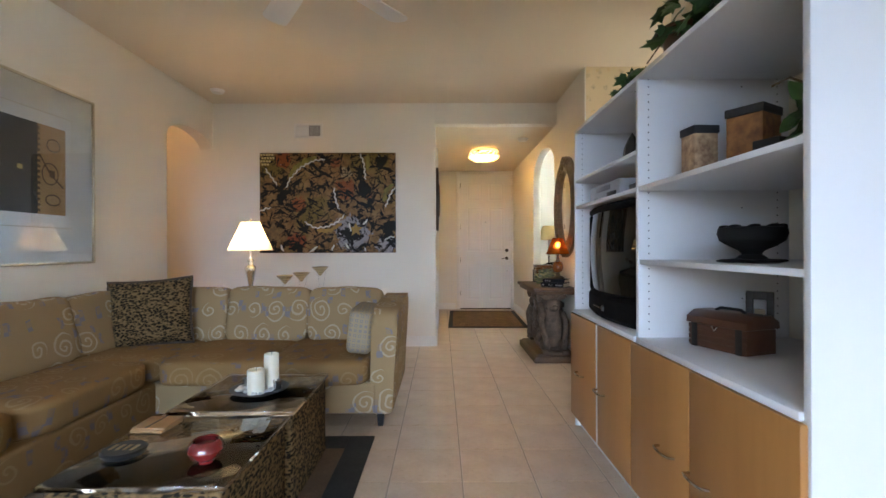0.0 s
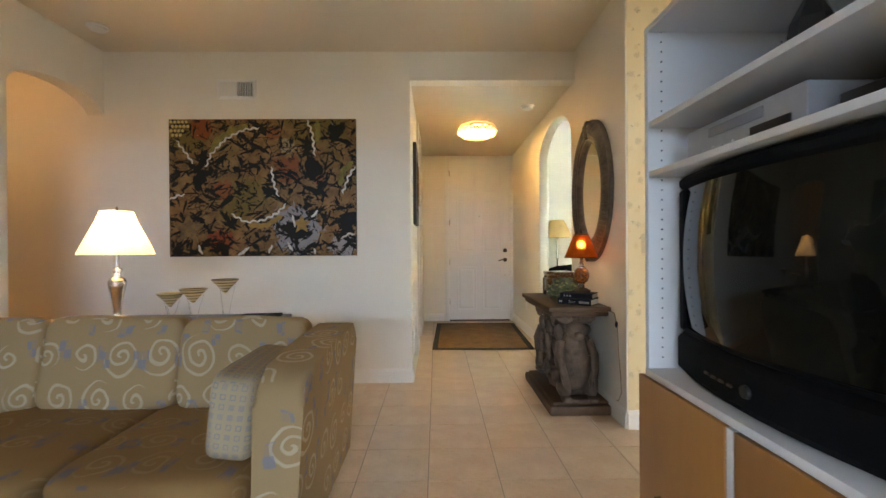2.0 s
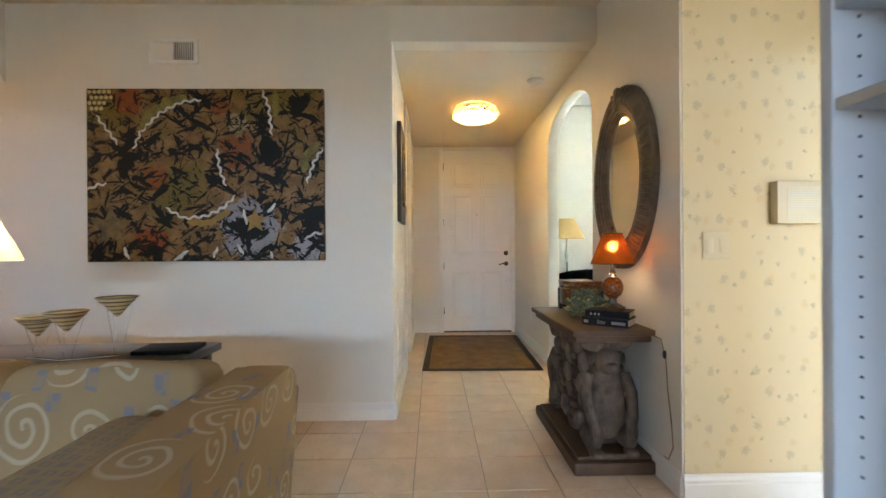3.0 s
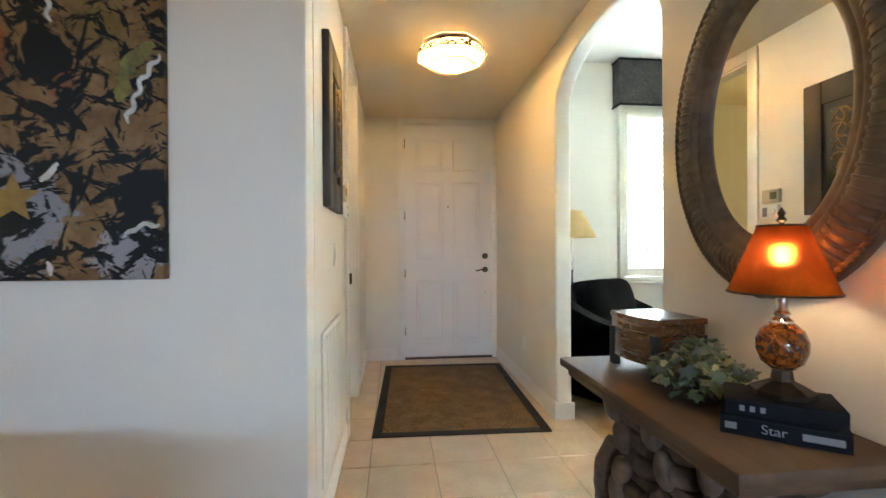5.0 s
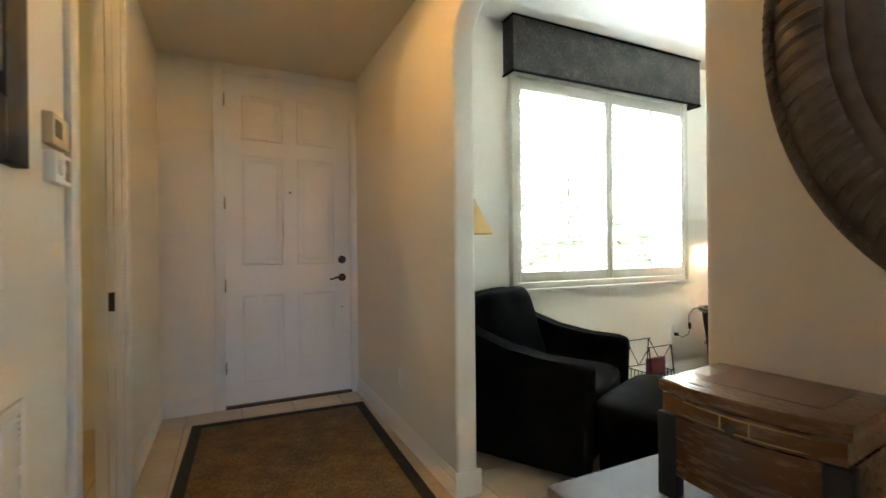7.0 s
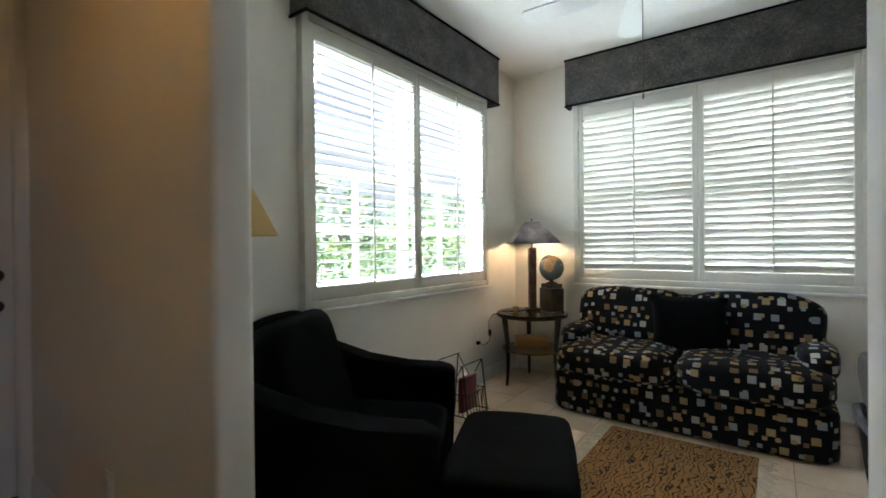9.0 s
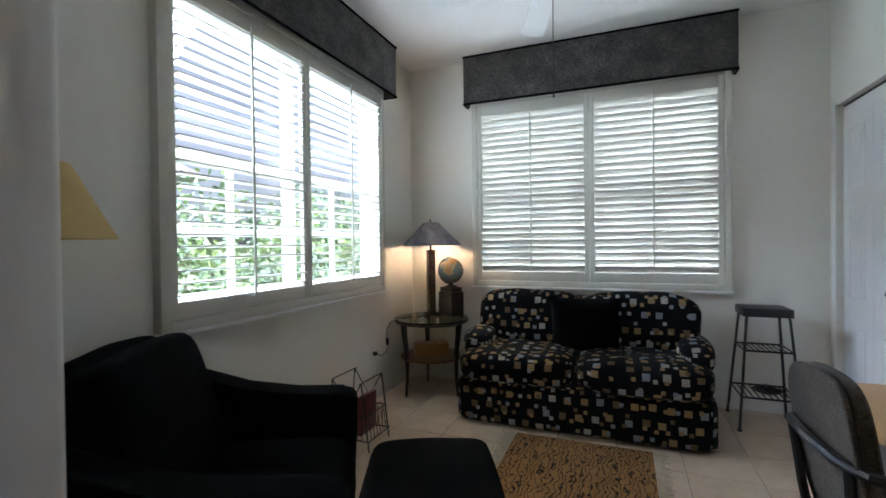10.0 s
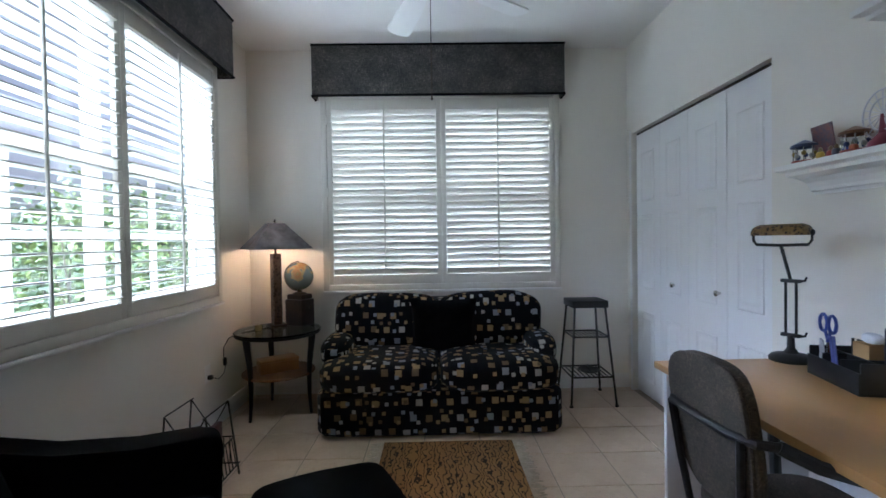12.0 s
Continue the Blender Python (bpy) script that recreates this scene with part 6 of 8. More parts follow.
# return-air grille low on the hall wall
rg = thing("return_grille", "white louvred return-air grille low on the hall wall", "vent")
bm = B()
gy0, gy1, gz0, gz1 = 5.325, 5.90, 0.18, 0.812
for a in ((gy0, gy0 + 0.03, gz0, gz1), (gy1 - 0.03, gy1, gz0, gz1), (gy0 + 0.03, gy1 - 0.03, gz0, gz0 + 0.03), (gy0 + 0.03, gy1 - 0.03, gz1 - 0.03, gz1)):
    box(-0.0828, -0.073, *a, 0.002, bm=bm)
part("frame", bm, TRIM, rg)
part("backing", box(-0.0827, -0.080, gy0 + 0.03, gy1 - 0.03, gz0 + 0.03, gz1 - 0.03), plain("shadowed duct", (0.46, 0.43, 0.38), rough=0.9), rg)
for k in range(1, 5):
    y = gy0 + 0.03 + k * (gy1 - gy0 - 0.06) / 5
    part("mullion", box(-0.080, -0.0728, y - 0.013, y + 0.013, gz0 + 0.03, gz1 - 0.03, 0.001), TRIM, rg)
sl = mesh_of("slat", box(-0.006, 0.006, gy0 + 0.03, gy1 - 0.03, -0.0008, 0.0008), TRIM, False)
for k in range(40):
    o = new("slat", sl)
    o.parent = rg
    o.matrix_basis = pose(-0.0768, 0, gz0 + 0.038 + k * (gz1 - gz0 - 0.076) / 39, 0, 40, 0)

# carved wall panel
cp = thing("carved_panel", "dark bronze wall panel with a raised scrolling centre", "wall art")
DB = plain("dark oil-rubbed wood", (0.036, 0.025, 0.017), (0.018, 0.013, 0.010), 0.55, scale=14, bump=0.3)
GOLD = plain("rubbed gold", (0.34, 0.22, 0.08), (0.14, 0.09, 0.04), 0.4, 0.7, scale=50)
y0, y1, z0, z1 = 5.395, 5.865, 1.335, 2.08
bm = B()
for a in ((y0, y0 + 0.11, z0, z1), (y1 - 0.11, y1, z0, z1), (y0 + 0.11, y1 - 0.11, z0, z0 + 0.13), (y0 + 0.11, y1 - 0.11, z1 - 0.13, z1)):
    box(-0.0825, -0.051, *a, 0.004, bm=bm)
part("frame", bm, DB, cp)
part("recess", box(-0.0823, -0.068, y0 + 0.11, y1 - 0.11, z0 + 0.13, z1 - 0.13), DB, cp)
part("centre_block", box(-0.068, -0.045, y0 + 0.145, y1 - 0.145, z0 + 0.17, z1 - 0.17, 0.004), DB, cp)
bm = B()
yc = (y0 + y1) / 2
for k in range(5):
    zc = z0 + 0.215 + 0.078 * k
    turn = 1 if k % 2 else -1
    tube([(-0.041, yc + turn * (0.012 + 0.040 * math.cos(a * 0.45)), zc + 0.034 * math.sin(a * 0.45)) for a in range(12)], 0.0055, 6, bm, taper=0.003)
    tube([(-0.040, yc - turn * 0.055, zc - 0.03), (-0.040, yc - turn * 0.035, zc + 0.012), (-0.040, yc - turn * 0.060, zc + 0.034)], 0.005, 5, bm, taper=0.0025)
tube([(-0.040, yc + 0.022 * math.sin(k * 0.5), z0 + 0.19 + k * 0.0147) for k in range(26)], 0.006, 6, bm)
part("scrollwork", bm, GOLD, cp, "raised rubbed-gold scrolls")


# ---- study ----
def loveseat():
    s = thing("loveseat", "black two-seat sofa with scattered tan and white woven squares", "loveseat")
    y0, y1 = 4.985, 6.555
    yc = (y0 + y1) / 2
    part("base", soft(0.40, (y1 - y0) / 2, 0.145, (4.165, yc, 0.155), 14, 11, 0.004), LOVEFAB, s)
    part("back", soft(0.15, (y1 - y0) / 2 - 0.035, 0.325, (4.475, yc, 0.475), 7, 11, 0.006), LOVEFAB, s)
    for a, b_ in ((y0 + 0.005, yc), (yc, y1 - 0.005)):
        part("seat_cushion", soft(0.36, (b_ - a) / 2, 0.105, (4.075, (a + b_) / 2, 0.385), 4.5, 11, 0.010), LOVEFAB, s)
    tilt = Matrix.Rotation(radians(-10), 3, "Y")
    for a, b_ in ((y0 + 0.03, yc), (yc, y1 - 0.03)):
        part("back_cushion", soft(0.13, (b_ - a) / 2 + 0.01, 0.205, (4.36, (a + b_) / 2, 0.648), 3.8, 11, 0.012, rot=Matrix.Rotation(radians(12), 3, "Y")), LOVEFAB, s)
    for y in (y0 + 0.075, y1 - 0.075):
        part("arm", soft(0.30, 0.105, 0.095, (4.22, y, 0.49), 2.8, 11, 0.006), LOVEFAB, s)
    return s


loveseat()
throw_pillow("throw_pillow", "plain black square pillow in the middle of the loveseat", pose(4.165, 5.735, 0.635, -12, 0, 90), 0.235, 0.205, 0.075, BLACKFAB)


def armchair():
    c = thing("armchair", "black velvet armchair with sloping arms", "armchair", m=pose(2.02, 6.675, 0, 0, 0, 31))
    # local: faces -y, x to its side
    part("base", box(-0.33, 0.33, -0.36, 0.38, 0.08, 0.30, 0.03, 3), BLACKFAB, c)
    part("seat_cushion", soft(0.320, 0.34, 0.085, (0, -0.05, 0.375), 5, 9, 0.006), BLACKFAB, c)
    part("back", soft(0.335, 0.10, 0.310, (0, 0.345, 0.575), 7, 9, 0.008, rot=Matrix.Rotation(radians(-14), 3, "X")), BLACKFAB, c)
    part("back_cushion", soft(0.315, 0.095, 0.250, (0, 0.235, 0.645), 6, 9, 0.012, rot=Matrix.Rotation(radians(-16), 3, "X")), BLACKFAB, c)
    for s in (-1, 1):
        out = [(-0.37, 0.06), (0.40, 0.06), (0.44, 0.76), (0.34, 0.76), (0.22, 0.695), (0.05, 0.638), (-0.15, 0.605), (-0.33, 0.597)] + arc(-0.34, 0.552, 0.05, 0.045, 90, 180, 5)[1:]
        bm = prism(out, "x", s * 0.388 - 0.060, s * 0.388 + 0.060, bevel=0.024)
        part("arm", bm, BLACKFAB, c, "sloping upholstered arm", angle=60)
    for x in (-0.33, 0.33):
        for y in (-0.31, 0.36):
            part("leg", box(x - 0.02, x + 0.02, y - 0.02, y + 0.02, 0, 0.085, 0.003), BLACKPL, c)
    return c


armchair()
ot = thing("ottoman", "black velvet footstool in front of the armchair", "ottoman", m=pose(2.290, 6.085, 0, 0, 0, 24))
part("cushion", soft(0.350, 0.235, 0.078, (0, 0, 0.345), 8, 11, 0.005), BLACKFAB, ot)
part("base", box(-0.318, 0.318, -0.21, 0.21, 0.07, 0.285, 0.02, 3), BLACKFAB, ot)
for x in (-0.28, 0.28):
    for y in (-0.18, 0.18):
        part("leg", box(x - 0.02, x + 0.02, y - 0.02, y + 0.02, 0, 0.07, 0.003), BLACKPL, ot)


def tiger_material():
    n = Nodes("tiger print pile")
    v = n.coord("Object", (1.0, 1.5, 1))
    w = n.add("TexWave", Scale=7.5, Distortion=14.0, Detail=3.0)
    w.bands_direction = "Y"
    w.inputs["Detail Scale"].default_value = 1.6
    n.t.links.new(v, w.inputs["Vector"])
    gold = n.mix(n.noise(v, 6, 3), (0.33, 0.175, 0.065), (0.22, 0.11, 0.038))
    col = n.mix(n.ramp(w.outputs[1], [(0.10, (1, 1, 1)), (0.19, (0, 0, 0))]), gold, (0.03, 0.018, 0.010))
    m = n.base(col, 0.9, spec=0.2)
    n.bump(n.noise(n.coord("Object"), 260, 2), 0.4, 0.003)
    return m


tr = thing("tiger_rug", "small tiger-print rug with pale fringed ends", "rug")
part("field", box(2.55, 3.715, 5.335, 6.115, 0.001, 0.011, 0.003), tiger_material(), tr)
bm = B()
rnd = random.Random(3)
for y, s in ((5.335, -1), (6.115, 1)):
    for k in range(116):
        x = 2.555 + k * 0.01
        e = s * rnd.uniform(0.055, 0.085)
        tube([(x, y, 0.008), (x + rnd.uniform(-0.006, 0.006), y + e * 0.5, 0.006), (x + rnd.uniform(-0.014, 0.014), y + e, 0.003)], 0.0028, 4, bm)
tagged(part("fringe", bm, plain("cream fringe", (0.55, 0.47, 0.36), (0.42, 0.35, 0.26), 0.9, scale=80), tr, "cream knotted fringe"), kind="stuff")


def end_table():
    t = thing("end_table", "round glass-topped end table with curved black legs", "side table")
    cx, cy = 4.315, 6.955
    part("glass_top", lathe([(0, 0.592), (0.300, 0.592), (0.305, 0.596), (0.305, 0.600), (0.300, 0.604), (0, 0.604)], 48, (cx, cy, 0)), glass_mat("tinted table glass", (0.72, 0.75, 0.70)), t, "clear round glass top")
    ring = [(cx + 0.292 * math.cos(2 * math.pi * k / 48), cy + 0.292 * math.sin(2 * math.pi * k / 48), 0.581) for k in range(48)]
    part("rim", tube(ring, 0.010, 8, closed=True), BLACKMETAL, t)
    part("lower_shelf", lathe([(0, 0.285), (0.255, 0.285), (0.258, 0.292), (0.255, 0.300), (0, 0.300)], 40, (cx, cy, 0)), wood("red-brown shelf wood", (0.26, 0.11, 0.04), (0.15, 0.06, 0.02), 0.35, "x", 7, coat=0.3), t, "polished red-brown shelf")
    for a in (150, 255, 32):
        ca, sa = math.cos(radians(a)), math.sin(radians(a))
        pts = [(cx + r * ca, cy + r * sa, z) for r, z in ((0.275, 0.575), (0.268, 0.50), (0.252, 0.38), (0.245, 0.25), (0.247, 0.12), (0.258, 0.0))]
        part("leg", tube(pts, 0.026, 10, taper=0.010), BLACKPL, t, "curved black tapered leg")
    return t, cx, cy


end_table()


def corner_lamp():
    la = thing("corner_lamp", "lit lamp with bronze relief column and grey pyramid shade", "lamp", m=pose(4.43, 7.005, 0.604, 0, 0, 35))
    part("foot", box(-0.075, 0.075, -0.06, 0.06, 0, 0.018, 0.004), BRONZE, la)
    n = Nodes("bronze relief")
    v = n.coord("Object")
    vo = n.add("TexVoronoi", Scale=46.0)
    n.t.links.new(v, vo.inputs["Vector"])
    col = n.ramp(vo.outputs[0], [(0.2, (0.05, 0.03, 0.02)), (0.6, (0.12, 0.075, 0.05))])
    relief = n.base(col, 0.45, 0.5)
    n.bump(vo.outputs[0], 0.9, 0.01)
    part("column", box(-0.047, 0.047, -0.030, 0.030, 0.018, 0.555, 0.004), relief, la, "dark bronze column in scrolling relief")
    part("stem", lathe([(0, 0.55), (0.008, 0.55), (0.008, 0.80), (0, 0.80)], 10), BRONZE, la)
    zinc = plain("patinated zinc", (0.25, 0.275, 0.32), (0.10, 0.11, 0.13), 0.5, 0.25, scale=14)
    sh = bmesh.new()
    lo = [sh.verts.new((x, y, 0.592)) for x, y in ((-0.235, -0.21), (0.235, -0.21), (0.235, 0.21), (-0.235, 0.21))]
    hi = [sh.verts.new((x, y, 0.785)) for x, y in ((-0.065, -0.055), (0.065, -0.055), (0.065, 0.055), (-0.065, 0.055))]
    for i in range(4):
        sh.faces.new((lo[i], lo[(i + 1) % 4], hi[(i + 1) % 4], hi[i]))
    bmesh.ops.solidify(sh, geom=sh.faces[:], thickness=0.003)
    part("shade", sh, zinc, la, "mottled grey metal pyramid shade", smooth=False)
    part("finial", lathe([(0, 0.79), (0.012, 0.79), (0.006, 0.80), (0.009, 0.812), (0, 0.82)], 12), CHROME, la)
    part("bulb", lathe([(0, 0.62), (0.014, 0.62), (0.028, 0.66), (0.02, 0.69), (0, 0.70)], 14), glow("warm bulb", (1.0, 0.66, 0.36), 150), la)
    return la


corner_lamp()


def globe():
    g = thing("globe", "small antique-toned desk globe on a dark stand", "globe", m=pose(4.485, 6.845, 0.842))
    n = Nodes("globe map")
    v = n.coord("Object")
    f = n.noise(v, 9, 5, 0.55, 0.4)
    col = n.ramp(f, [(0.50, (0.16, 0.185, 0.16)), (0.53, (0.42, 0.30, 0.12)), (0.62, (0.42, 0.20, 0.07)), (0.7, (0.30, 0.26, 0.10))])
    part("sphere", lathe([(0.108 * math.sin(math.pi * k / 20), 0.138 - 0.108 * math.cos(math.pi * k / 20)) for k in range(21)], 36), n.base(col, 0.25, coat=0.4), g, "brown and grey printed sphere")
    part("meridian", tube([(0, 0.114 * math.sin(radians(a)), 0.138 - 0.114 * math.cos(radians(a))) for a in range(-10, 190, 10)], 0.004, 6), BRONZE, g)
    part("stand", lathe([(0, 0), (0.05, 0), (0.052, 0.008), (0.02, 0.018), (0.014, 0.03), (0, 0.032)], 20), BRONZE, g)
    return g


globe()
vb = thing("vintage_bank", "small black vintage cash-register style box under the globe", "box", m=pose(4.485, 6.845, 0.604, 0, 0, 62))
TIN = plain("black lithographed tin", (0.03, 0.026, 0.024), (0.06, 0.04, 0.03), 0.4, scale=40)
part("body", box(-0.085, 0.085, -0.07, 0.07, 0.0, 0.20, 0.008), TIN, vb)
part("top_block", box(-0.075, 0.075, -0.06, 0.06, 0.20, 0.238, 0.008), TIN, vb)
part("label_plate", box(-0.06, 0.06, -0.073, -0.070, 0.12, 0.145, 0.001), plain("grey label", (0.35, 0.33, 0.30), rough=0.5), vb)
part("lower_plate", box(0.0, 0.06, -0.073, -0.070, 0.03, 0.07, 0.001), plain("silver label", (0.45, 0.45, 0.45), rough=0.3, metal=0.6), vb)
part("side_knob", moved(lathe([(0, 0), (0.012, 0), (0.014, 0.012), (0, 0.016)], 14), pose(0.085, -0.02, 0.18, 0, 90, 0)), plain("red enamel", (0.35, 0.03, 0.02), rough=0.3), vb)
part("side_knob", moved(lathe([(0, 0), (0.010, 0), (0.012, 0.010), (0, 0.014)], 14), pose(-0.085, -0.02, 0.14, 0, -90, 0)), BRONZE, vb)

wb = thing("wooden_block_box", "small honey-coloured wooden box on the lower shelf", "box", m=pose(4.315, 6.965, 0.300, 0, 0, -55))
part("body", box(-0.135, 0.135, -0.07, 0.07, 0, 0.075, 0.004), wood("orange pine", (0.42, 0.20, 0.06), (0.32, 0.14, 0.04), 0.4, "x", 7), wb)
part("lid", box(-0.138, 0.138, -0.073, 0.073, 0.076, 0.095, 0.004), wood("orange pine lid", (0.46, 0.23, 0.07), (0.35, 0.16, 0.05), 0.4, "x", 7), wb)
cs = thing("candle_holder", "small crystal candle holder with a wire ring on the glass table", "candle holder", m=pose(4.215, 7.06, 0.604))
part("cup", lathe([(0, 0), (0.022, 0), (0.026, 0.05), (0.020, 0.052), (0.018, 0.006), (0, 0.006)], 16), plain("amber crystal", (0.45, 0.36, 0.2), rough=0.1, coat=0.5), cs)
part("candle", lathe([(0, 0.01), (0.010, 0.01), (0.010, 0.065), (0, 0.066)], 12), plain("ivory wax", (0.75, 0.68, 0.5), rough=0.5), cs)
part("wire_ring", tube([(0.045 * math.cos(k * 0.35), 0.045 * math.sin(k * 0.35), 0.012) for k in range(18)], 0.002, 5, closed=True), BLACKMETAL, cs)


def plant_stand():
    s = thing("plant_stand", "tall black iron stand with two slatted shelves", "plant stand")
    top = [(4.335, 4.515), (4.335, 4.745), (4.545, 4.745), (4.545, 4.515)]
    foot = [(4.238, 4.470), (4.238, 4.806), (4.600, 4.806), (4.600, 4.462)]
    part("tray", box(4.32, 4.56, 4.495, 4.765, 0.715, 0.768, 0.004), BLACKMETAL, s, "black tray top")
    for a, b_ in zip(top, foot):
        part("leg", tube([(a[0], a[1], 0.72), (b_[0], b_[1], 0.0)], 0.0085, 8), BLACKMETAL, s)
        part("foot", lathe([(0, 0), (0.014, 0), (0.014, 0.012), (0, 0.016)], 10, (b_[0], b_[1], 0)), BLACKMETAL, s)
    for z in (0.50, 0.21):
        f = 1 - z / 0.72
        q = [(a[0] + (b_[0] - a[0]) * f, a[1] + (b_[1] - a[1]) * f) for a, b_ in zip(top, foot)]
        bm = tube([(x, y, z) for x, y in q], 0.007, 6, closed=True)
        for k in range(1, 9):
            g = k / 9
            tube([(q[0][0] + (q[3][0] - q[0][0]) * 0.02, q[0][1] + (q[1][1] - q[0][1]) * g, z), (q[3][0], q[3][1] + (q[2][1] - q[3][1]) * g, z)], 0.0045, 5, bm)
        part("shelf", bm, BLACKMETAL, s, "open slatted shelf")
    return s


plant_stand()
tj = thing("small_tray", "little black dish on the lower slatted shelf", "dish", m=pose(4.40, 4.62, 0.217))
part("dish", lathe([(0, 0), (0.06, 0.0), (0.085, 0.018), (0.08, 0.02), (0.055, 0.006), (0, 0.006)], 24), BLACKPL, tj)
part("clip", tube([(-0.03, 0, 0.012), (0.0, 0.02, 0.04), (0.03, 0.0, 0.045), (0.055, -0.01, 0.02)], 0.006, 6), BLACKPL, tj)


def magazine_rack():
    r = thing("magazine_rack", "folding black wire rack beside the end table", "rack")
    bm = B()
    for x in (3.16, 3.40):
        tube([(x, 6.86, 0.0), (x + 0.02, 6.92, 0.39)], 0.005, 6, bm)
        tube([(x, 7.14, 0.0), (x - 0.01, 7.10, 0.41)], 0.005, 6, bm)
        tube([(x, 6.86, 0.06), (x, 7.14, 0.06)], 0.004, 6, bm)
        tube([(x + 0.01, 6.885, 0.20), (x, 7.12, 0.20)], 0.004, 6, bm)
        for k in range(1, 8):
            y = 6.875 + 0.033 * k
            tube([(x, y, 0.06), (x + 0.005, y, 0.20)], 0.003, 5, bm)
        tube([(x + 0.02, 6.92, 0.39), (x + 0.005, 7.0, 0.24), (x - 0.01, 7.10, 0.41)], 0.004, 6, bm)
    for y, z in ((6.86, 0.06), (7.14, 0.06), (6.885, 0.20), (7.12, 0.20), (6.92, 0.39), (7.10, 0.41)):
        tube([(3.16, y, z), (3.41, y, z)], 0.004, 6, bm)
    for k in range(1, 7):
        tube([(3.16 + 0.035 * k, 6.862, 0.06), (3.165 + 0.035 * k, 6.885, 0.20)], 0.003, 5, bm)
    part("wire_frame", bm, BLACKMETAL, r)
    part("magazine", box(3.19, 3.37, 6.93, 6.96, 0.07, 0.30, 0.003), plain("dark red magazine", (0.16, 0.03, 0.035), (0.08, 0.02, 0.03), 0.4, scale=30), r, "worn dark red magazine")
    return r


magazine_rack()
pot = thing("basket", "low dark woven basket with an amber rim beneath the window", "basket", m=pose(2.80, 7.10, 0))
part("bowl", lathe([(0, 0), (0.14, 0), (0.19, 0.16), (0.20, 0.30), (0.19, 0.30), (0.17, 0.16), (0, 0.03)], 24), MATFAB, pot)


def floor_lamp():
    l = thing("floor_lamp", "chrome floor lamp with a plain cream cone shade behind the armchair", "lamp", m=pose(1.665, 7.03, 0))
    part("base", lathe([(0, 0), (0.13, 0), (0.13, 0.012), (0.03, 0.03), (0, 0.03)], 28), CHROME, l)
    part("pole", lathe([(0, 0.03), (0.012, 0.03), (0.012, 0.95), (0.020, 0.97), (0.012, 1.0), (0.022, 1.05), (0.010, 1.09), (0.010, 1.30), (0, 1.30)], 16), CHROME, l)
    part("shade", lathe([(0.197, 1.235), (0.085, 1.455)], 40), shade_mat("yellowed cream shade cloth", (0.78, 0.56, 0.26), 0.4), l, "cream cone shade")
    return l


floor_lamp()


def desk():
    d = thing("desk", "maple-topped desk with white end panel and drawer pedestal", "desk")
    part("desktop", box(1.45, 2.765, 4.215, 4.915, 0.715, 0.742, 0.003), DESKTOP, d, "maple veneer top")
    part("end_panel", box(2.725, 2.745, 4.25, 4.885, 0.0, 0.714, 0.002), MELA, d, "white end panel")
    part("modesty_panel", box(1.88, 2.725, 4.30, 4.318, 0.25, 0.714), MELA, d)
    part("pedestal", box(1.455, 1.875, 4.25, 4.86, 0.0, 0.714, 0.002), MELA, d)
    for z0, z1 in ((0.52, 0.69), (0.34, 0.51), (0.04, 0.33)):
        part("drawer_front", box(1.46, 1.87, 4.861, 4.880, z0, z1, 0.002), MAPLE, d, "maple drawer front")
    return d


desk()


def desk_chair():
    c = thing("desk_chair", "charcoal tweed desk chair with a black tubular frame", "chair", m=pose(2.165, 5.06, 0.0, 0, 0, 182))
    # local: faces +y
    tweed = weave_material("grey-brown chair tweed", (0.085, 0.066, 0.046), (0.024, 0.019, 0.015), (0.21, 0.17, 0.125), 190)
    m = pose(0, 0.015, 0.715, 8, 0, 0)

    def pad(hx, hy, hz, off):
        b = soft(hx, hy, hz, (0, 0, 0), 4.5, 11)
        for v in b.verts:
            v.co.x *= 1 - 0.22 * max(0, -v.co.z / hz) ** 1.5
            v.co.y += -0.7 * v.co.x ** 2 + off
        b.transform(m)
        return b

    part("backrest", pad(0.158, 0.022, 0.20, 0.022), tweed, c, "curved tweed backrest")
    part("back_shell", pad(0.161, 0.010, 0.203, 0.0), tweed, c)
    part("seat", soft(0.215, 0.21, 0.04, (0, 0.27, 0.455), 4, 9), tweed, c, "padded tweed seat")
    part("back_bow", tube([(-0.168, 0.06, 0.745), (-0.166, 0.0, 0.755), (-0.12, -0.030, 0.76), (0, -0.040, 0.762), (0.12, -0.030, 0.76), (0.166, 0.0, 0.755), (0.168, 0.06, 0.745)], 0.012, 8), BLACKMETAL, c, "black bowed brace behind the backrest")
    for s in (-1, 1):
        part("back_post", tube([(s * 0.145, -0.020, 0.755), (s * 0.125, -0.005, 0.60), (s * 0.11, 0.02, 0.44), (s * 0.11, 0.10, 0.405)], 0.011, 8), BLACKMETAL, c, "black upright tube")
        part("leg_tube", tube([(s * 0.11, 0.10, 0.405), (s * 0.20, 0.10, 0.40), (s * 0.215, 0.05, 0.30), (s * 0.235, -0.04, 0.02), (s * 0.235, 0.0, 0.012), (s * 0.235, 0.44, 0.012), (s * 0.23, 0.475, 0.03), (s * 0.205, 0.42, 0.40)], 0.012, 8), BLACKMETAL, c, "black bent tube")
        part("arm", tube([(s * 0.168, 0.055, 0.746), (s * 0.205, 0.12, 0.715), (s * 0.235, 0.22, 0.69), (s * 0.24, 0.32, 0.672), (s * 0.235, 0.37, 0.62), (s * 0.21, 0.36, 0.43)], 0.017, 8), BLACKPL, c, "black armrest")
    return c


desk_chair()


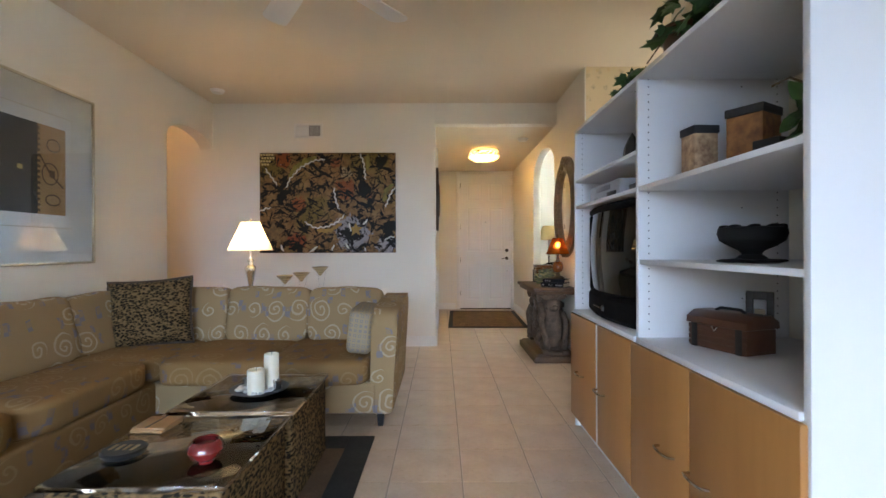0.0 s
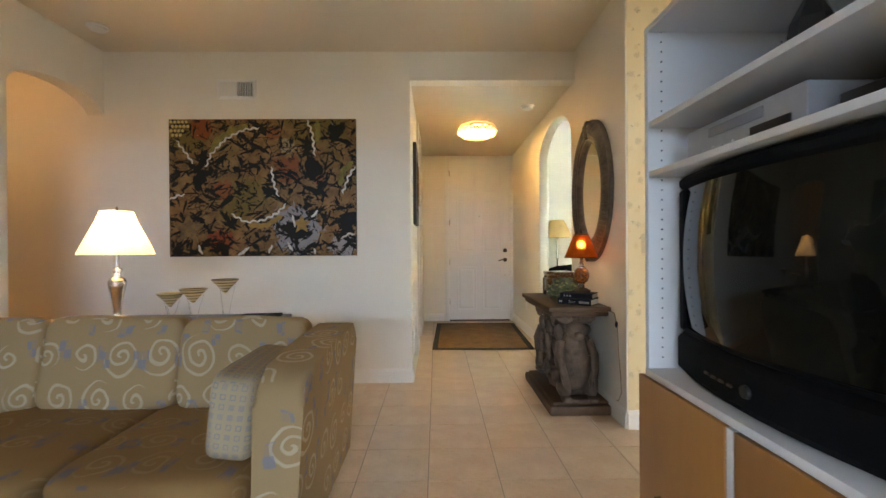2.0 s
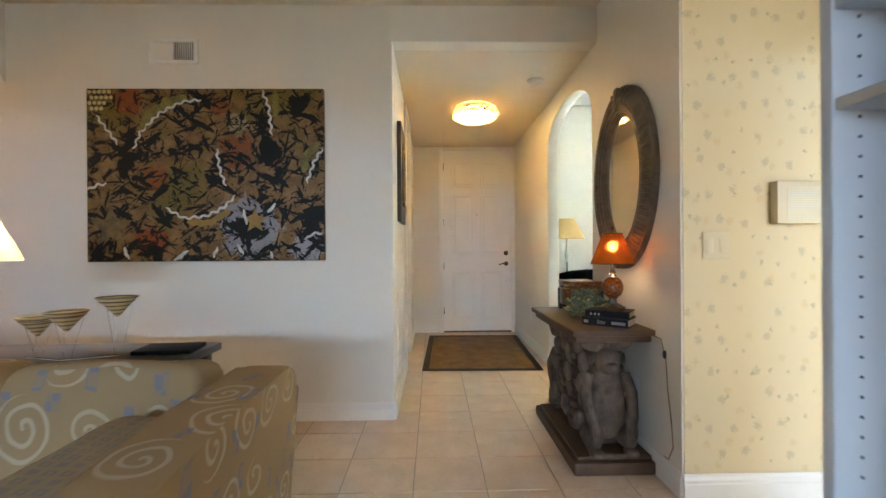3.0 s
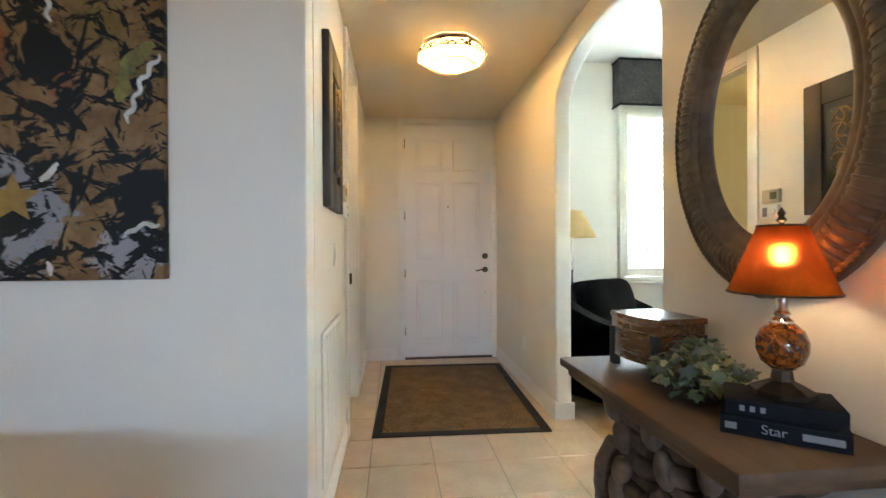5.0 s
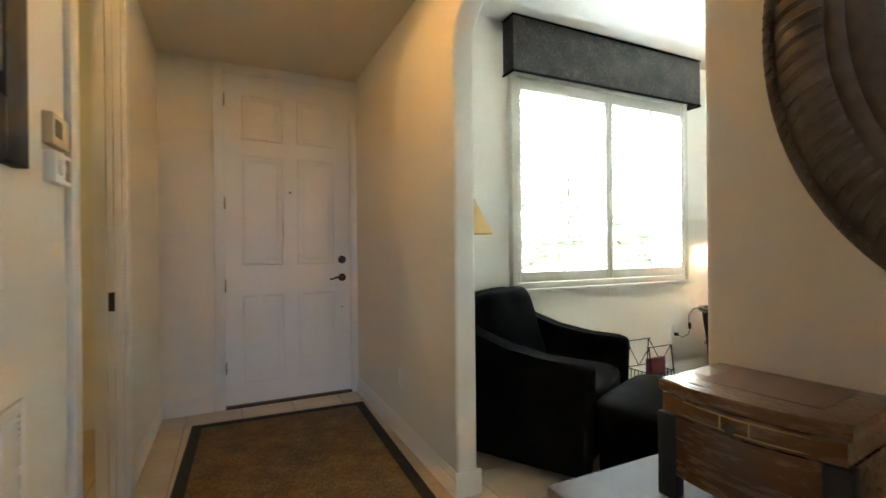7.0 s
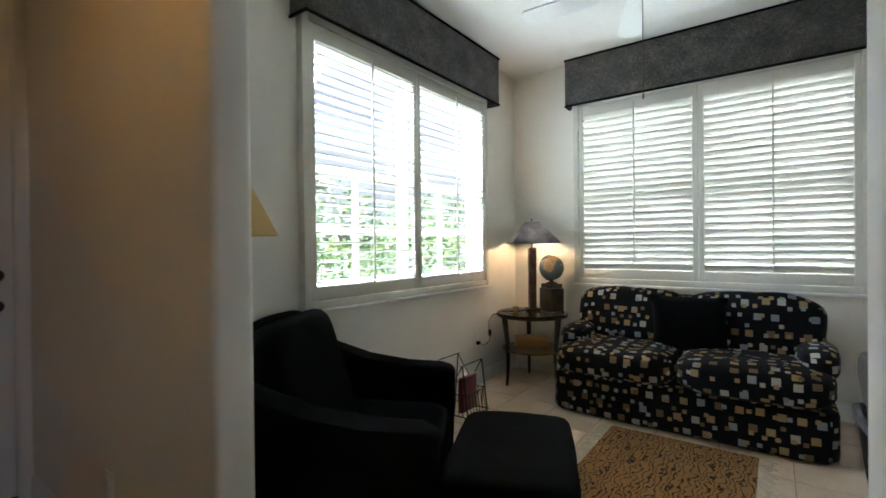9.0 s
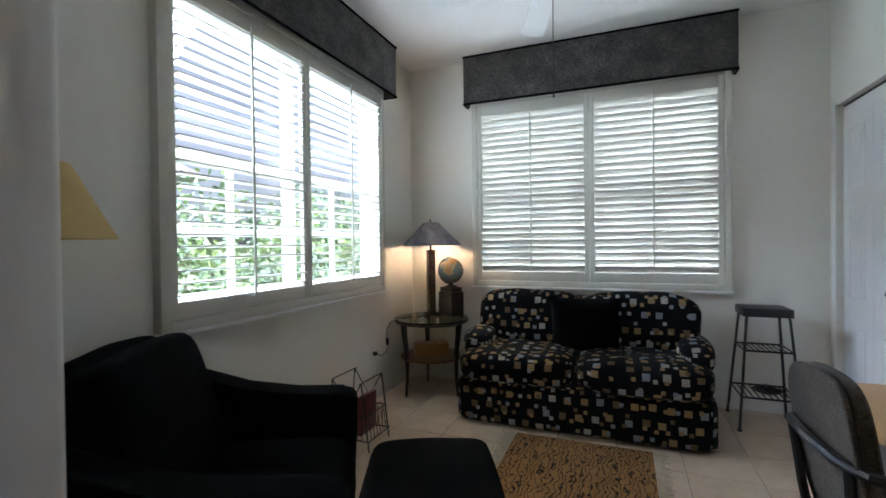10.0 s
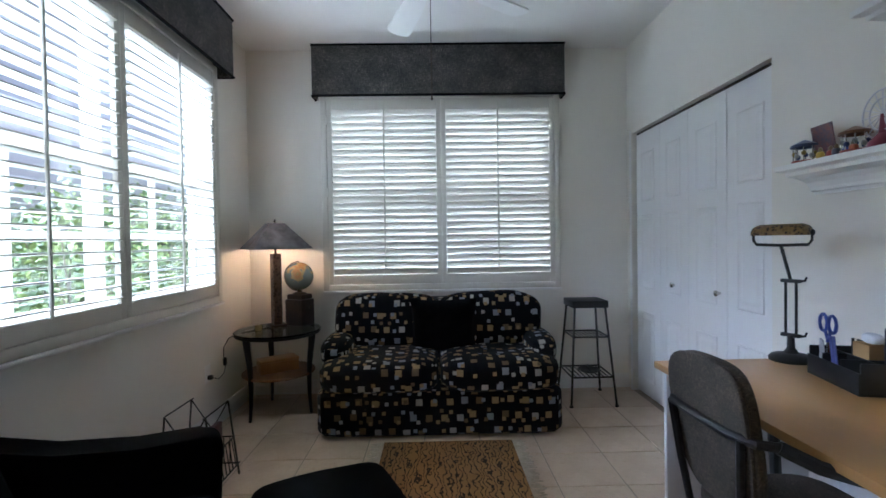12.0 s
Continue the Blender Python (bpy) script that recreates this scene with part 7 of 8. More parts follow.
def desk_lamp():
    l = thing("desk_lamp", "black banker's lamp with a leopard-spotted trough shade", "lamp", m=pose(2.73, 4.385, 0.742, 0, 0, 205) @ Matrix.Diagonal((0.84, 0.92, 1.0, 1.0)))
    part("base", lathe([(0, 0), (0.085, 0), (0.088, 0.01), (0.075, 0.022), (0.03, 0.032), (0.016, 0.05), (0.014, 0.10), (0, 0.10)], 28), BLACKMETAL, l, "round black foot")
    for x in (-0.022, 0.022):
        part("post", tube([(x, 0, 0.095), (x, 0, 0.32)], 0.006, 8), BLACKMETAL, l)
    for z in (0.10, 0.315):
        part("crossbar", box(-0.04, 0.04, -0.010, 0.010, z - 0.007, z + 0.007, 0.003), BLACKMETAL, l)
        part("wing_screw", tube([(0.04, 0, z), (0.058, 0, z + 0.004), (0.064, 0, z + 0.018)], 0.005, 6), BLACKMETAL, l)
    part("upper_arm", tube([(0.0, 0, 0.315), (-0.042, 0, 0.455)], 0.007, 8), BLACKMETAL, l)
    part("yoke", tube([(-0.165, 0, 0.505), (-0.165, 0, 0.475), (-0.15, 0, 0.458), (-0.042, 0, 0.455), (0.07, 0, 0.458), (0.085, 0, 0.475), (0.085, 0, 0.505)], 0.006, 8), BLACKMETAL, l, "curved shade yoke")
    out = arc(0, 0.495, 0.055, 0.045, 0, 180, 12)
    sh = bmesh.new()
    rows = []
    for x, k in ((-0.158, 0.55), (-0.150, 0.85), (-0.13, 1.0), (0.05, 1.0), (0.07, 0.85), (0.078, 0.55)):
        rows.append([sh.verts.new((x, y * k, 0.495 + (z - 0.495) * k)) for y, z in out])
    for p, q in zip(rows, rows[1:]):
        for i in range(len(p) - 1):
            sh.faces.new((p[i], p[i + 1], q[i + 1], q[i]))
    sh.faces.new(rows[0])
    sh.faces.new(rows[-1][::-1])
    bmesh.ops.solidify(sh, geom=sh.faces[:], thickness=0.003)
    part("shade", sh, leopard_small, l, "brown spotted trough shade")
    for x in (-0.168, 0.088):
        part("end_knob", soft(0.008, 0.012, 0.012, (x, 0, 0.505), 2.2, 4), BLACKMETAL, l)
    return l


n = Nodes("spotted lamp shade")
vv = n.coord("Object")
vo = n.add("TexVoronoi", Scale=70.0)
n.t.links.new(vv, vo.inputs["Vector"])
leopard_small = n.base(n.ramp(vo.outputs[0], [(0.28, (0.02, 0.013, 0.008)), (0.42, (0.26, 0.15, 0.05)), (0.7, (0.34, 0.21, 0.075))]), 0.35, coat=0.3)
desk_lamp()


def organizer():
    o = thing("desk_organizer", "black plastic desk organizer filled with pens and scissors", "organizer", m=pose(2.43, 4.40, 0.742, 0, 0, -12))
    bm = box(-0.13, 0.13, -0.08, 0.08, 0.0, 0.008, 0.002)
    for a in ((-0.13, 0.13, 0.074, 0.08, 0.07), (-0.13, 0.13, -0.08, -0.074, 0.125), (-0.13, -0.124, -0.074, 0.074, 0.10), (0.124, 0.13, -0.074, 0.074, 0.10), (-0.04, -0.034, -0.074, 0.074, 0.09), (0.05, 0.056, -0.074, 0.074, 0.09), (-0.124, 0.124, -0.004, 0.004, 0.09)):
        box(a[0], a[1], a[2], a[3], 0.008, a[4], 0.001, bm=bm)
    part("tray", bm, BLACKPL, o)
    rnd = random.Random(11)
    for k in range(13):
        c = rnd.choice([(0.45, 0.03, 0.03), (0.02, 0.05, 0.30), (0.02, 0.02, 0.02), (0.6, 0.6, 0.6), (0.02, 0.02, 0.02), (0.10, 0.12, 0.35)])
        x, y = rnd.uniform(-0.11, 0.11), rnd.choice([-0.05, -0.03, 0.03, 0.05])
        part("pen", tube([(x, y, 0.010), (x + rnd.uniform(-0.02, 0.02), y + rnd.uniform(-0.015, 0.015), rnd.uniform(0.12, 0.165))], 0.0045, 7), plain("pen colour", c, rough=0.35), o)
    part("note_block", box(-0.03, 0.045, -0.068, -0.010, 0.010, 0.135, 0.002), plain("kraft note block", (0.42, 0.24, 0.09), rough=0.7), o, "brown paper note block")
    part("white_spool", soft(0.035, 0.022, 0.018, (0.0, -0.04, 0.153), 2.5, 5), plain("white plastic", (0.75, 0.75, 0.78), rough=0.4), o)
    part("black_case", box(-0.115, -0.06, -0.065, -0.03, 0.01, 0.20, 0.006), BLACKPL, o)
    blue = plain("blue scissor plastic", (0.03, 0.06, 0.28), rough=0.35)
    bm = B()
    for s in (-1, 1):
        tube([(0.085 + s * 0.024 + 0.020 * math.cos(k * 0.35), 0.04, 0.185 + 0.030 * math.sin(k * 0.35)) for k in range(18)], 0.0055, 6, bm, closed=True)
        tube([(0.085 + s * 0.016, 0.04, 0.158), (0.085 - s * 0.004, 0.04, 0.12)], 0.005, 6, bm)
    part("scissor_handles", bm, blue, o, "blue scissor handles")
    part("scissor_blades", box(0.079, 0.091, 0.038, 0.042, 0.01, 0.125, 0.001), CHROME, o)
    return o


organizer()


def wall_shelf(m, label, w):
    s = thing("wall_shelf", label, "shelf", "white wall shelves", m)
    prof = [(0, -0.128), (0.020, -0.128), (0.022, -0.118), (0.030, -0.114), (0.032, -0.100), (0.040, -0.080), (0.056, -0.062), (0.080, -0.050), (0.088, -0.046), (0.090, -0.030), (0.106, -0.026), (0.118, -0.022), (0.118, 0.0), (0, 0.0)]
    bm = bmesh.new()
    loops = []
    for x, k in ((-w, -1), (w, 1)):
        loops.append([bm.verts.new((x - k * (0.118 - d), d, z)) for d, z in prof])
    n_ = len(prof)
    for i in range(n_):
        bm.faces.new((loops[0][i], loops[0][(i + 1) % n_], loops[1][(i + 1) % n_], loops[1][i]))
    bm.faces.new(loops[0][::-1])
    bm.faces.new(loops[1])
    part("ledge", bm, TRIM, s, "white crown-moulded ledge", smooth=False)
    return s


wall_shelf(pose(2.41, 4.191, 1.532), "white moulded ledge shelf holding small collectibles", 0.51)
wall_shelf(pose(2.05, 4.191, 2.02), "white moulded ledge shelf high on the wall", 0.51)

# small collectibles on the ledge
rnd = random.Random(21)


def toy_carousel(m, col):
    t = thing("toy_carousel", "small painted metal carousel on the ledge", "ornament", m=m)
    part("floor_disc", lathe([(0, 0), (0.045, 0), (0.045, 0.012), (0, 0.012)], 20), plain("red enamel toy", (0.30, 0.05, 0.03), rough=0.35), t)
    part("roof", lathe([(0.050, 0.068), (0.048, 0.078), (0.012, 0.095), (0, 0.10)], 20), plain("roof enamel", col, rough=0.35), t)
    for k in range(8):
        a = k * math.pi / 4
        part("pole", tube([(0.038 * math.cos(a), 0.038 * math.sin(a), 0.012), (0.038 * math.cos(a), 0.038 * math.sin(a), 0.07)], 0.0025, 5), CHROME, t)
        part("seat_block", soft(0.008, 0.008, 0.010, (0.034 * math.cos(a), 0.034 * math.sin(a), 0.032 + 0.01 * (k % 2)), 2.5, 3), plain("toy paint", rnd.choice([(0.03, 0.05, 0.14), (0.28, 0.19, 0.04), (0.35, 0.33, 0.30)]), rough=0.4), t)
    return t


toy_carousel(pose(2.83, 4.245, 1.532), (0.05, 0.07, 0.14))
toy_carousel(pose(2.60, 4.25, 1.532), (0.20, 0.08, 0.03))
pc = thing("photo_card", "small dark colour photograph leaning on the wall", "picture", m=pose(2.755, 4.215, 1.532, -10, 0, -6))
part("card", box(-0.055, 0.055, -0.002, 0.002, 0.0, 0.145), plain("dark photo print", (0.20, 0.06, 0.05), (0.05, 0.05, 0.09), 0.35, scale=70), pc)
for k in range(5):
    x = 2.72 - 0.035 * k
    b0 = thing("toy_figure", "tiny painted metal toy on the ledge", "ornament", "ledge toys", pose(x, 4.275 - 0.01 * (k % 2), 1.532))
    c = rnd.choice([(0.05, 0.07, 0.3), (0.45, 0.10, 0.03), (0.5, 0.33, 0.05), (0.08, 0.09, 0.12), (0.35, 0.07, 0.05)])
    part("body", soft(0.014, 0.011, 0.015, (0, 0, 0.015), 3, 4), plain("toy body paint", c, rough=0.4), b0)
    part("top", lathe([(0, 0.028), (0.009, 0.028), (0.006, 0.042), (0, 0.048)], 10), plain("toy top paint", (0.24, 0.18, 0.10), rough=0.4), b0)
fw = thing("toy_ferris_wheel", "small white and pink toy ferris wheel", "ornament", m=pose(2.50, 4.25, 1.532, 0, 0, -8))
bm = B()
for r in (0.085, 0.055):
    tube([(r * math.cos(2 * math.pi * k / 28), 0, 0.115 + r * math.sin(2 * math.pi * k / 28)) for k in range(28)], 0.003, 5, bm, closed=True)
for k in range(16):
    a = 2 * math.pi * k / 16
    tube([(0, 0, 0.115), (0.085 * math.cos(a), 0, 0.115 + 0.085 * math.sin(a))], 0.002, 4, bm)
part("wheel", bm, plain("white toy paint", (0.7, 0.68, 0.72), rough=0.4), fw)
part("stand", lathe([(0, 0), (0.045, 0), (0.04, 0.02), (0.012, 0.05), (0.006, 0.115), (0, 0.115)], 16), plain("pink toy paint", (0.25, 0.05, 0.08), rough=0.4), fw)

ceiling_fan("white five-blade ceiling fan with a pull chain", pose(3.10, 5.79, RC), TRIM, TRIM, 0.33, (19, 91, 163, 235, 305), 0.62)
ch = thing("pull_chain", "long beaded pull chain hanging from the fan", "chain")
part("chain", tube([(3.15, 5.79, 2.41), (3.15, 5.79, 1.93)], 0.0022, 6), BRONZE, ch)
part("bob", lathe([(0, 0), (0.005, 0.004), (0.004, 0.02), (0, 0.024)], 8, (3.15, 5.79, 1.91)), BRONZE, ch)
plate("outlet", "white wall outlet with a plugged-in cord", "outlet", pose(3.955, 7.30, 0.385, 0, 0, 0), 0.072, 0.115, 0.006, TRIM, [("plug", box(-0.014, 0.014, -0.034, -0.006, -0.038, -0.010, 0.003), BLACKPL)])
cd = thing("lamp_cord", "black lamp cord looping from the outlet to the table", "cord")
part("wire", tube([(3.955, 7.266, 0.36), (4.0, 7.25, 0.335), (4.06, 7.24, 0.36), (4.09, 7.24, 0.41), (4.08, 7.25, 0.46), (4.085, 7.25, 0.53), (4.12, 7.23, 0.585), (4.2, 7.16, 0.608), (4.36, 7.05, 0.607)], 0.003, 6), BLACKPL, cd)
part("dimmer", soft(0.012, 0.012, 0.03, (4.088, 7.245, 0.43), 3, 4), BLACKPL, cd)


# ---- shelf and table contents ----
BOXPAT = plain("mottled brown paper", (0.62, 0.43, 0.25), (0.24, 0.14, 0.08), 0.6, scale=44, bump=0.1)
BOXPAT2 = plain("rust brown paper", (0.42, 0.19, 0.06), (0.15, 0.065, 0.028), 0.55, scale=34, bump=0.1)
LID = plain("black paper lid", (0.022, 0.022, 0.025), (0.03, 0.03, 0.032), 0.6, scale=30)


def lidded_box(m, w, d, h, mat, label):
    b = thing("storage_box", label, "box", "lidded paper boxes", m)
    part("body", box(-w / 2, w / 2, -d / 2, d / 2, 0, h - 0.03, 0.003), mat, b)
    part("lid", box(-w / 2 - 0.004, w / 2 + 0.004, -d / 2 - 0.004, d / 2 + 0.004, h - 0.03, h, 0.003), LID, b, "black lid")
    return b


lidded_box(pose(0.975, 1.70, 1.364, 0, 0, 4), 0.092, 0.085, 0.20, BOXPAT, "tall tan mottled paper box with a black lid")
lidded_box(pose(1.10, 1.58, 1.364, 0, 0, 30), 0.13, 0.12, 0.235, BOXPAT2, "rust-brown paper box with a black lid")
lidded_box(pose(1.02, 1.37, 1.364, 0, 0, 20), 0.075, 0.075, 0.075, BOXPAT2, "small rust-brown paper box with a black lid")

MATTEBLACK = plain("matte black casting", (0.010, 0.010, 0.010), (0.006, 0.006, 0.006), 0.7, scale=40, bump=0.2, spec=0.2)
cb = thing("compote_bowl", "black sculpted footed bowl on a flat stand", "bowl", m=pose(0.985, 1.425, 1.054) @ Matrix.Scale(0.9, 4))
part("bowl", lathe([(0, 0.03), (0.03, 0.032), (0.04, 0.045), (0.07, 0.060), (0.100, 0.080), (0.108, 0.105), (0.104, 0.125), (0.088, 0.13), (0.06, 0.122), (0, 0.11)], 28), MATTEBLACK, cb)
part("foot", lathe([(0, 0.008), (0.055, 0.010), (0.045, 0.022), (0.028, 0.034), (0, 0.034)], 24), MATTEBLACK, cb)
bm = soft(0.115, 0.075, 0.008, (0, 0, 0.008), 2.5, 6, 0.004, 20)
part("stand", bm, MATTEBLACK, cb)
bm = B()
for k in range(9):
    a = k * 0.7
    soft(0.020, 0.016, 0.010, (0.085 * math.cos(a), 0.085 * math.sin(a), 0.128), 2.2, 4, 0.003, 30, bm=bm)
part("rim_relief", bm, MATTEBLACK, cb)

CHW = wood("dark reddish chest wood", (0.11, 0.036, 0.014), (0.04, 0.014, 0.008), 0.35, "x", 10, coat=0.25)
ct = thing("wooden_chest", "dark reddish slatted wooden chest with a metal clasp", "chest", m=pose(1.065, 1.655, 0.725, 0, 0, -71))
part("body", box(-0.115, 0.115, -0.075, 0.075, 0.0, 0.088, 0.004), CHW, ct)
for k in range(4):
    part("slat", box(-0.117, 0.117, -0.0765, -0.074, 0.006 + 0.021 * k, 0.024 + 0.021 * k, 0.001), CHW, ct)
part("lid", prism([(-0.083, 0.091), (0.083, 0.091), (0.080, 0.115), (0.045, 0.138), (-0.045, 0.138), (-0.080, 0.115)], "x", -0.124, 0.124, bevel=0.004), CHW, ct, "low domed lid")
for x in (-0.09, 0.09):
    part("strap", box(x - 0.012, x + 0.012, -0.079, -0.076, 0.0, 0.09, 0.001), BLACKMETAL, ct)
part("clasp", tube([(-0.012, -0.082, 0.088), (0, -0.084, 0.072), (0.012, -0.082, 0.088)], 0.003, 5), CHROME, ct)
part("handle", tube([(-0.06, 0, 0.139), (-0.04, 0, 0.150), (0.04, 0, 0.150), (0.06, 0, 0.139)], 0.006, 6), BLACKMETAL, ct)
cf = thing("candle_lantern", "black arched holder with a cream candle", "candle holder", m=pose(1.235, 1.74, 0.725, 0, 0, -40))
bm = B()
for a in ((-0.045, -0.022, 0, 0.205), (0.022, 0.045, 0, 0.205), (-0.022, 0.022, 0, 0.045), (-0.022, 0.022, 0.175, 0.205)):
    box(a[0], a[1], -0.02, 0.02, a[2], a[3], 0.002, bm=bm)
part("frame", bm, BLACKMETAL, cf)
part("candle", lathe([(0, 0.046), (0.018, 0.046), (0.018, 0.135), (0, 0.136)], 16), plain("cream wax", (0.72, 0.60, 0.38), rough=0.5), cf, "cream candle")
kc = thing("small_camera", "little black folding camera ornament", "ornament", m=pose(0.965, 1.135, 0.725, 0, 0, 20))
part("body", box(-0.035, 0.035, -0.022, 0.022, 0, 0.062, 0.004), BLACKPL, kc)
part("lens", moved(lathe([(0, 0), (0.016, 0), (0.014, 0.022), (0, 0.022)], 14), pose(0, -0.022, 0.032, 90)), BRONZE, kc)

py = thing("stone_pyramid", "dark pointed stone ornament on the upper shelf", "ornament", m=pose(0.985, 2.33, 1.524, 0, 0, 20))
part("stone", lathe([(0.040, 0), (0.050, 0.06), (0.042, 0.11), (0.02, 0.155), (0, 0.185)], 6), BLACKPL, py, smooth=False)
SILV = plain("silver plastic", (0.42, 0.44, 0.48), (0.36, 0.38, 0.42), 0.35, 0.3, scale=20)
vc = thing("video_recorder", "silver video recorder on the shelf above the television", "video player")
part("case", box(0.865, 1.22, 2.20, 2.63, 1.366, 1.452, 0.004), SILV, vc)
part("flap", box(0.861, 0.866, 2.32, 2.52, 1.412, 1.438, 0.001), plain("grey flap", (0.2, 0.21, 0.24), rough=0.3), vc)
part("display", box(0.861, 0.866, 2.24, 2.36, 1.376, 1.398, 0.001), BLACKPL, vc)
for k in range(4):
    part("button", box(0.860, 0.866, 2.42 + 0.04 * k, 2.445 + 0.04 * k, 1.376, 1.386, 0.001), SILV, vc)
cbx = thing("cable_box", "flat black cable box beside the video recorder", "cable box")
part("case", box(0.90, 1.2, 1.915, 2.17, 1.366, 1.412, 0.004), BLACKPL, cbx)
part("display", box(0.898, 0.900, 1.98, 2.06, 1.38, 1.398), plain("dark display", (0.02, 0.03, 0.02), rough=0.1), cbx)

# plants on and in the wall unit
leafy("trailing_vine", "dark green trailing vine along the top of the wall unit", (0.84, 2.02, 1.848), (0.05, 0.16, 0.055), 16, 0.062, (GREEN2, GREEN1), seed=9,
      stems=[[(0.92, 1.75, 1.84), (0.86, 1.90, 1.845), (0.84, 2.05, 1.86), (0.83, 2.17, 1.855)]])
leafy("potted_plant", "dark green artificial plant in a brown pot on the wall unit", (0.93, 1.52, 1.90), (0.15, 0.30, 0.22), 150, 0.075, (GREEN1, GREEN2, GREEN1), "ivy", 12,
      stems=[[(0.98, 1.55, 1.88), (0.90, 1.45, 2.0), (0.86, 1.38, 2.06)], [(0.95, 1.6, 1.88), (0.86, 1.70, 1.93), (0.83, 1.82, 1.86)]],
      pot=(lathe([(0, 0), (0.06, 0), (0.085, 0.09), (0.105, 0.10), (0.10, 0.112), (0.075, 0.10), (0, 0.09)], 24, (0.93, 1.72, 1.836)), plain("brown glazed pot", (0.10, 0.045, 0.02), (0.05, 0.025, 0.012), 0.3, scale=20)))
leafy("fern", "green fern arching on the shelf", (0.98, 1.10, 1.42), (0.10, 0.09, 0.12), 70, 0.060, (GREEN2, GREEN1), "long", 15,
      stems=[[(1.02, 1.10, 1.364), (0.98, 1.12, 1.5), (0.92, 1.18, 1.56), (0.90, 1.22, 1.55)]],
      pot=(lathe([(0, 0), (0.04, 0), (0.05, 0.05), (0, 0.05)], 18, (1.0, 1.09, 1.364)), plain("dark fern pot", (0.03, 0.025, 0.02), rough=0.5)))

# tray with candles
ty = thing("candle_tray", "round black tray with white stones and small silver cups", "tray", m=pose(-0.887, 2.125, 0.425))
part("plate", lathe([(0, 0), (0.085, 0.0), (0.130, 0.016), (0.134, 0.020), (0.128, 0.021), (0.085, 0.007), (0, 0.006)], 40), BLACKPL, ty)
rnd = random.Random(17)
PEB = plain("white pebble", (0.70, 0.68, 0.64), (0.5, 0.48, 0.45), 0.5, scale=40)
for k in range(16):
    a, r = rnd.uniform(0, 6.28), rnd.uniform(0.055, 0.10)
    part("pebble", soft(rnd.uniform(0.010, 0.017), rnd.uniform(0.009, 0.014), 0.008, (r * math.cos(a), r * math.sin(a), 0.016), 2.2, 3), PEB, ty)
for x, y in ((-0.075, 0.03), (0.085, 0.0)):
    part("silver_cup", lathe([(0, 0.008), (0.016, 0.008), (0.022, 0.055), (0.018, 0.055), (0.014, 0.012), (0, 0.012)], 18, (x, y, 0)), CHROME, ty)
WAX = plain("ivory candle wax", (0.80, 0.74, 0.60), (0.76, 0.70, 0.55), 0.45, scale=20)
for nm, x, y, r, h in (("tall", -0.842, 2.155, 0.034, 0.168), ("short", -0.884, 2.075, 0.039, 0.112)):
    cn = thing("pillar_candle", nm + " ivory pillar candle standing on the tray", "candle", "pillar candles", pose(x, y, 0.432))
    part("wax", lathe([(0, 0), (r, 0), (r, h - 0.004), (r - 0.004, h), (r - 0.010, h - 0.006), (0, h - 0.008)], 28), WAX, cn)
    part("wick", tube([(0, 0, h - 0.008), (0.002, 0, h + 0.008)], 0.0012, 5), BLACKPL, cn)
rb = thing("red_bowl", "small glossy red lacquer bowl on the cube table", "bowl", m=pose(-0.772, 1.415, 0.425))
part("bowl", lathe([(0, 0), (0.022, 0), (0.024, 0.008), (0.045, 0.022), (0.054, 0.042), (0.050, 0.062), (0.040, 0.072), (0.036, 0.070), (0.044, 0.05), (0.030, 0.02), (0, 0.016)], 28), plain("red lacquer", (0.22, 0.02, 0.018), (0.10, 0.01, 0.01), 0.2, coat=0.4, scale=16), rb)
bd = thing("round_dish", "flat black round dish with a carved lid", "dish", m=pose(-1.075, 1.475, 0.425))
part("dish", lathe([(0, 0), (0.060, 0), (0.068, 0.014), (0.062, 0.020), (0, 0.020)], 30), BLACKPL, bd)
for k in range(4):
    part("carved_bar", box(-0.042 + 0.024 * k, -0.030 + 0.024 * k, -0.02, 0.02, 0.020, 0.023, 0.001), plain("tan carving", (0.30, 0.22, 0.12), rough=0.5) if k == 0 else bpy.data.materials["tan carving"], bd)
co = thing("coaster_stack", "stack of square tan wooden coasters", "coasters", m=pose(-1.105, 1.695, 0.425, 0, 0, -4))
TANW = wood("tan coaster wood", (0.42, 0.24, 0.10), (0.32, 0.17, 0.07), 0.5, "x", 12)
for k in range(2):
    part("coaster", moved(box(-0.062, 0.062, -0.062, 0.062, 0.001 + 0.011 * k, 0.011 + 0.011 * k, 0.002), pose(0.004 * k, 0, 0, 0, 0, 5 * k)), TANW, co)
part("strap", box(-0.003, 0.003, -0.064, 0.064, 0.022, 0.0235), DARKWOOD, co)


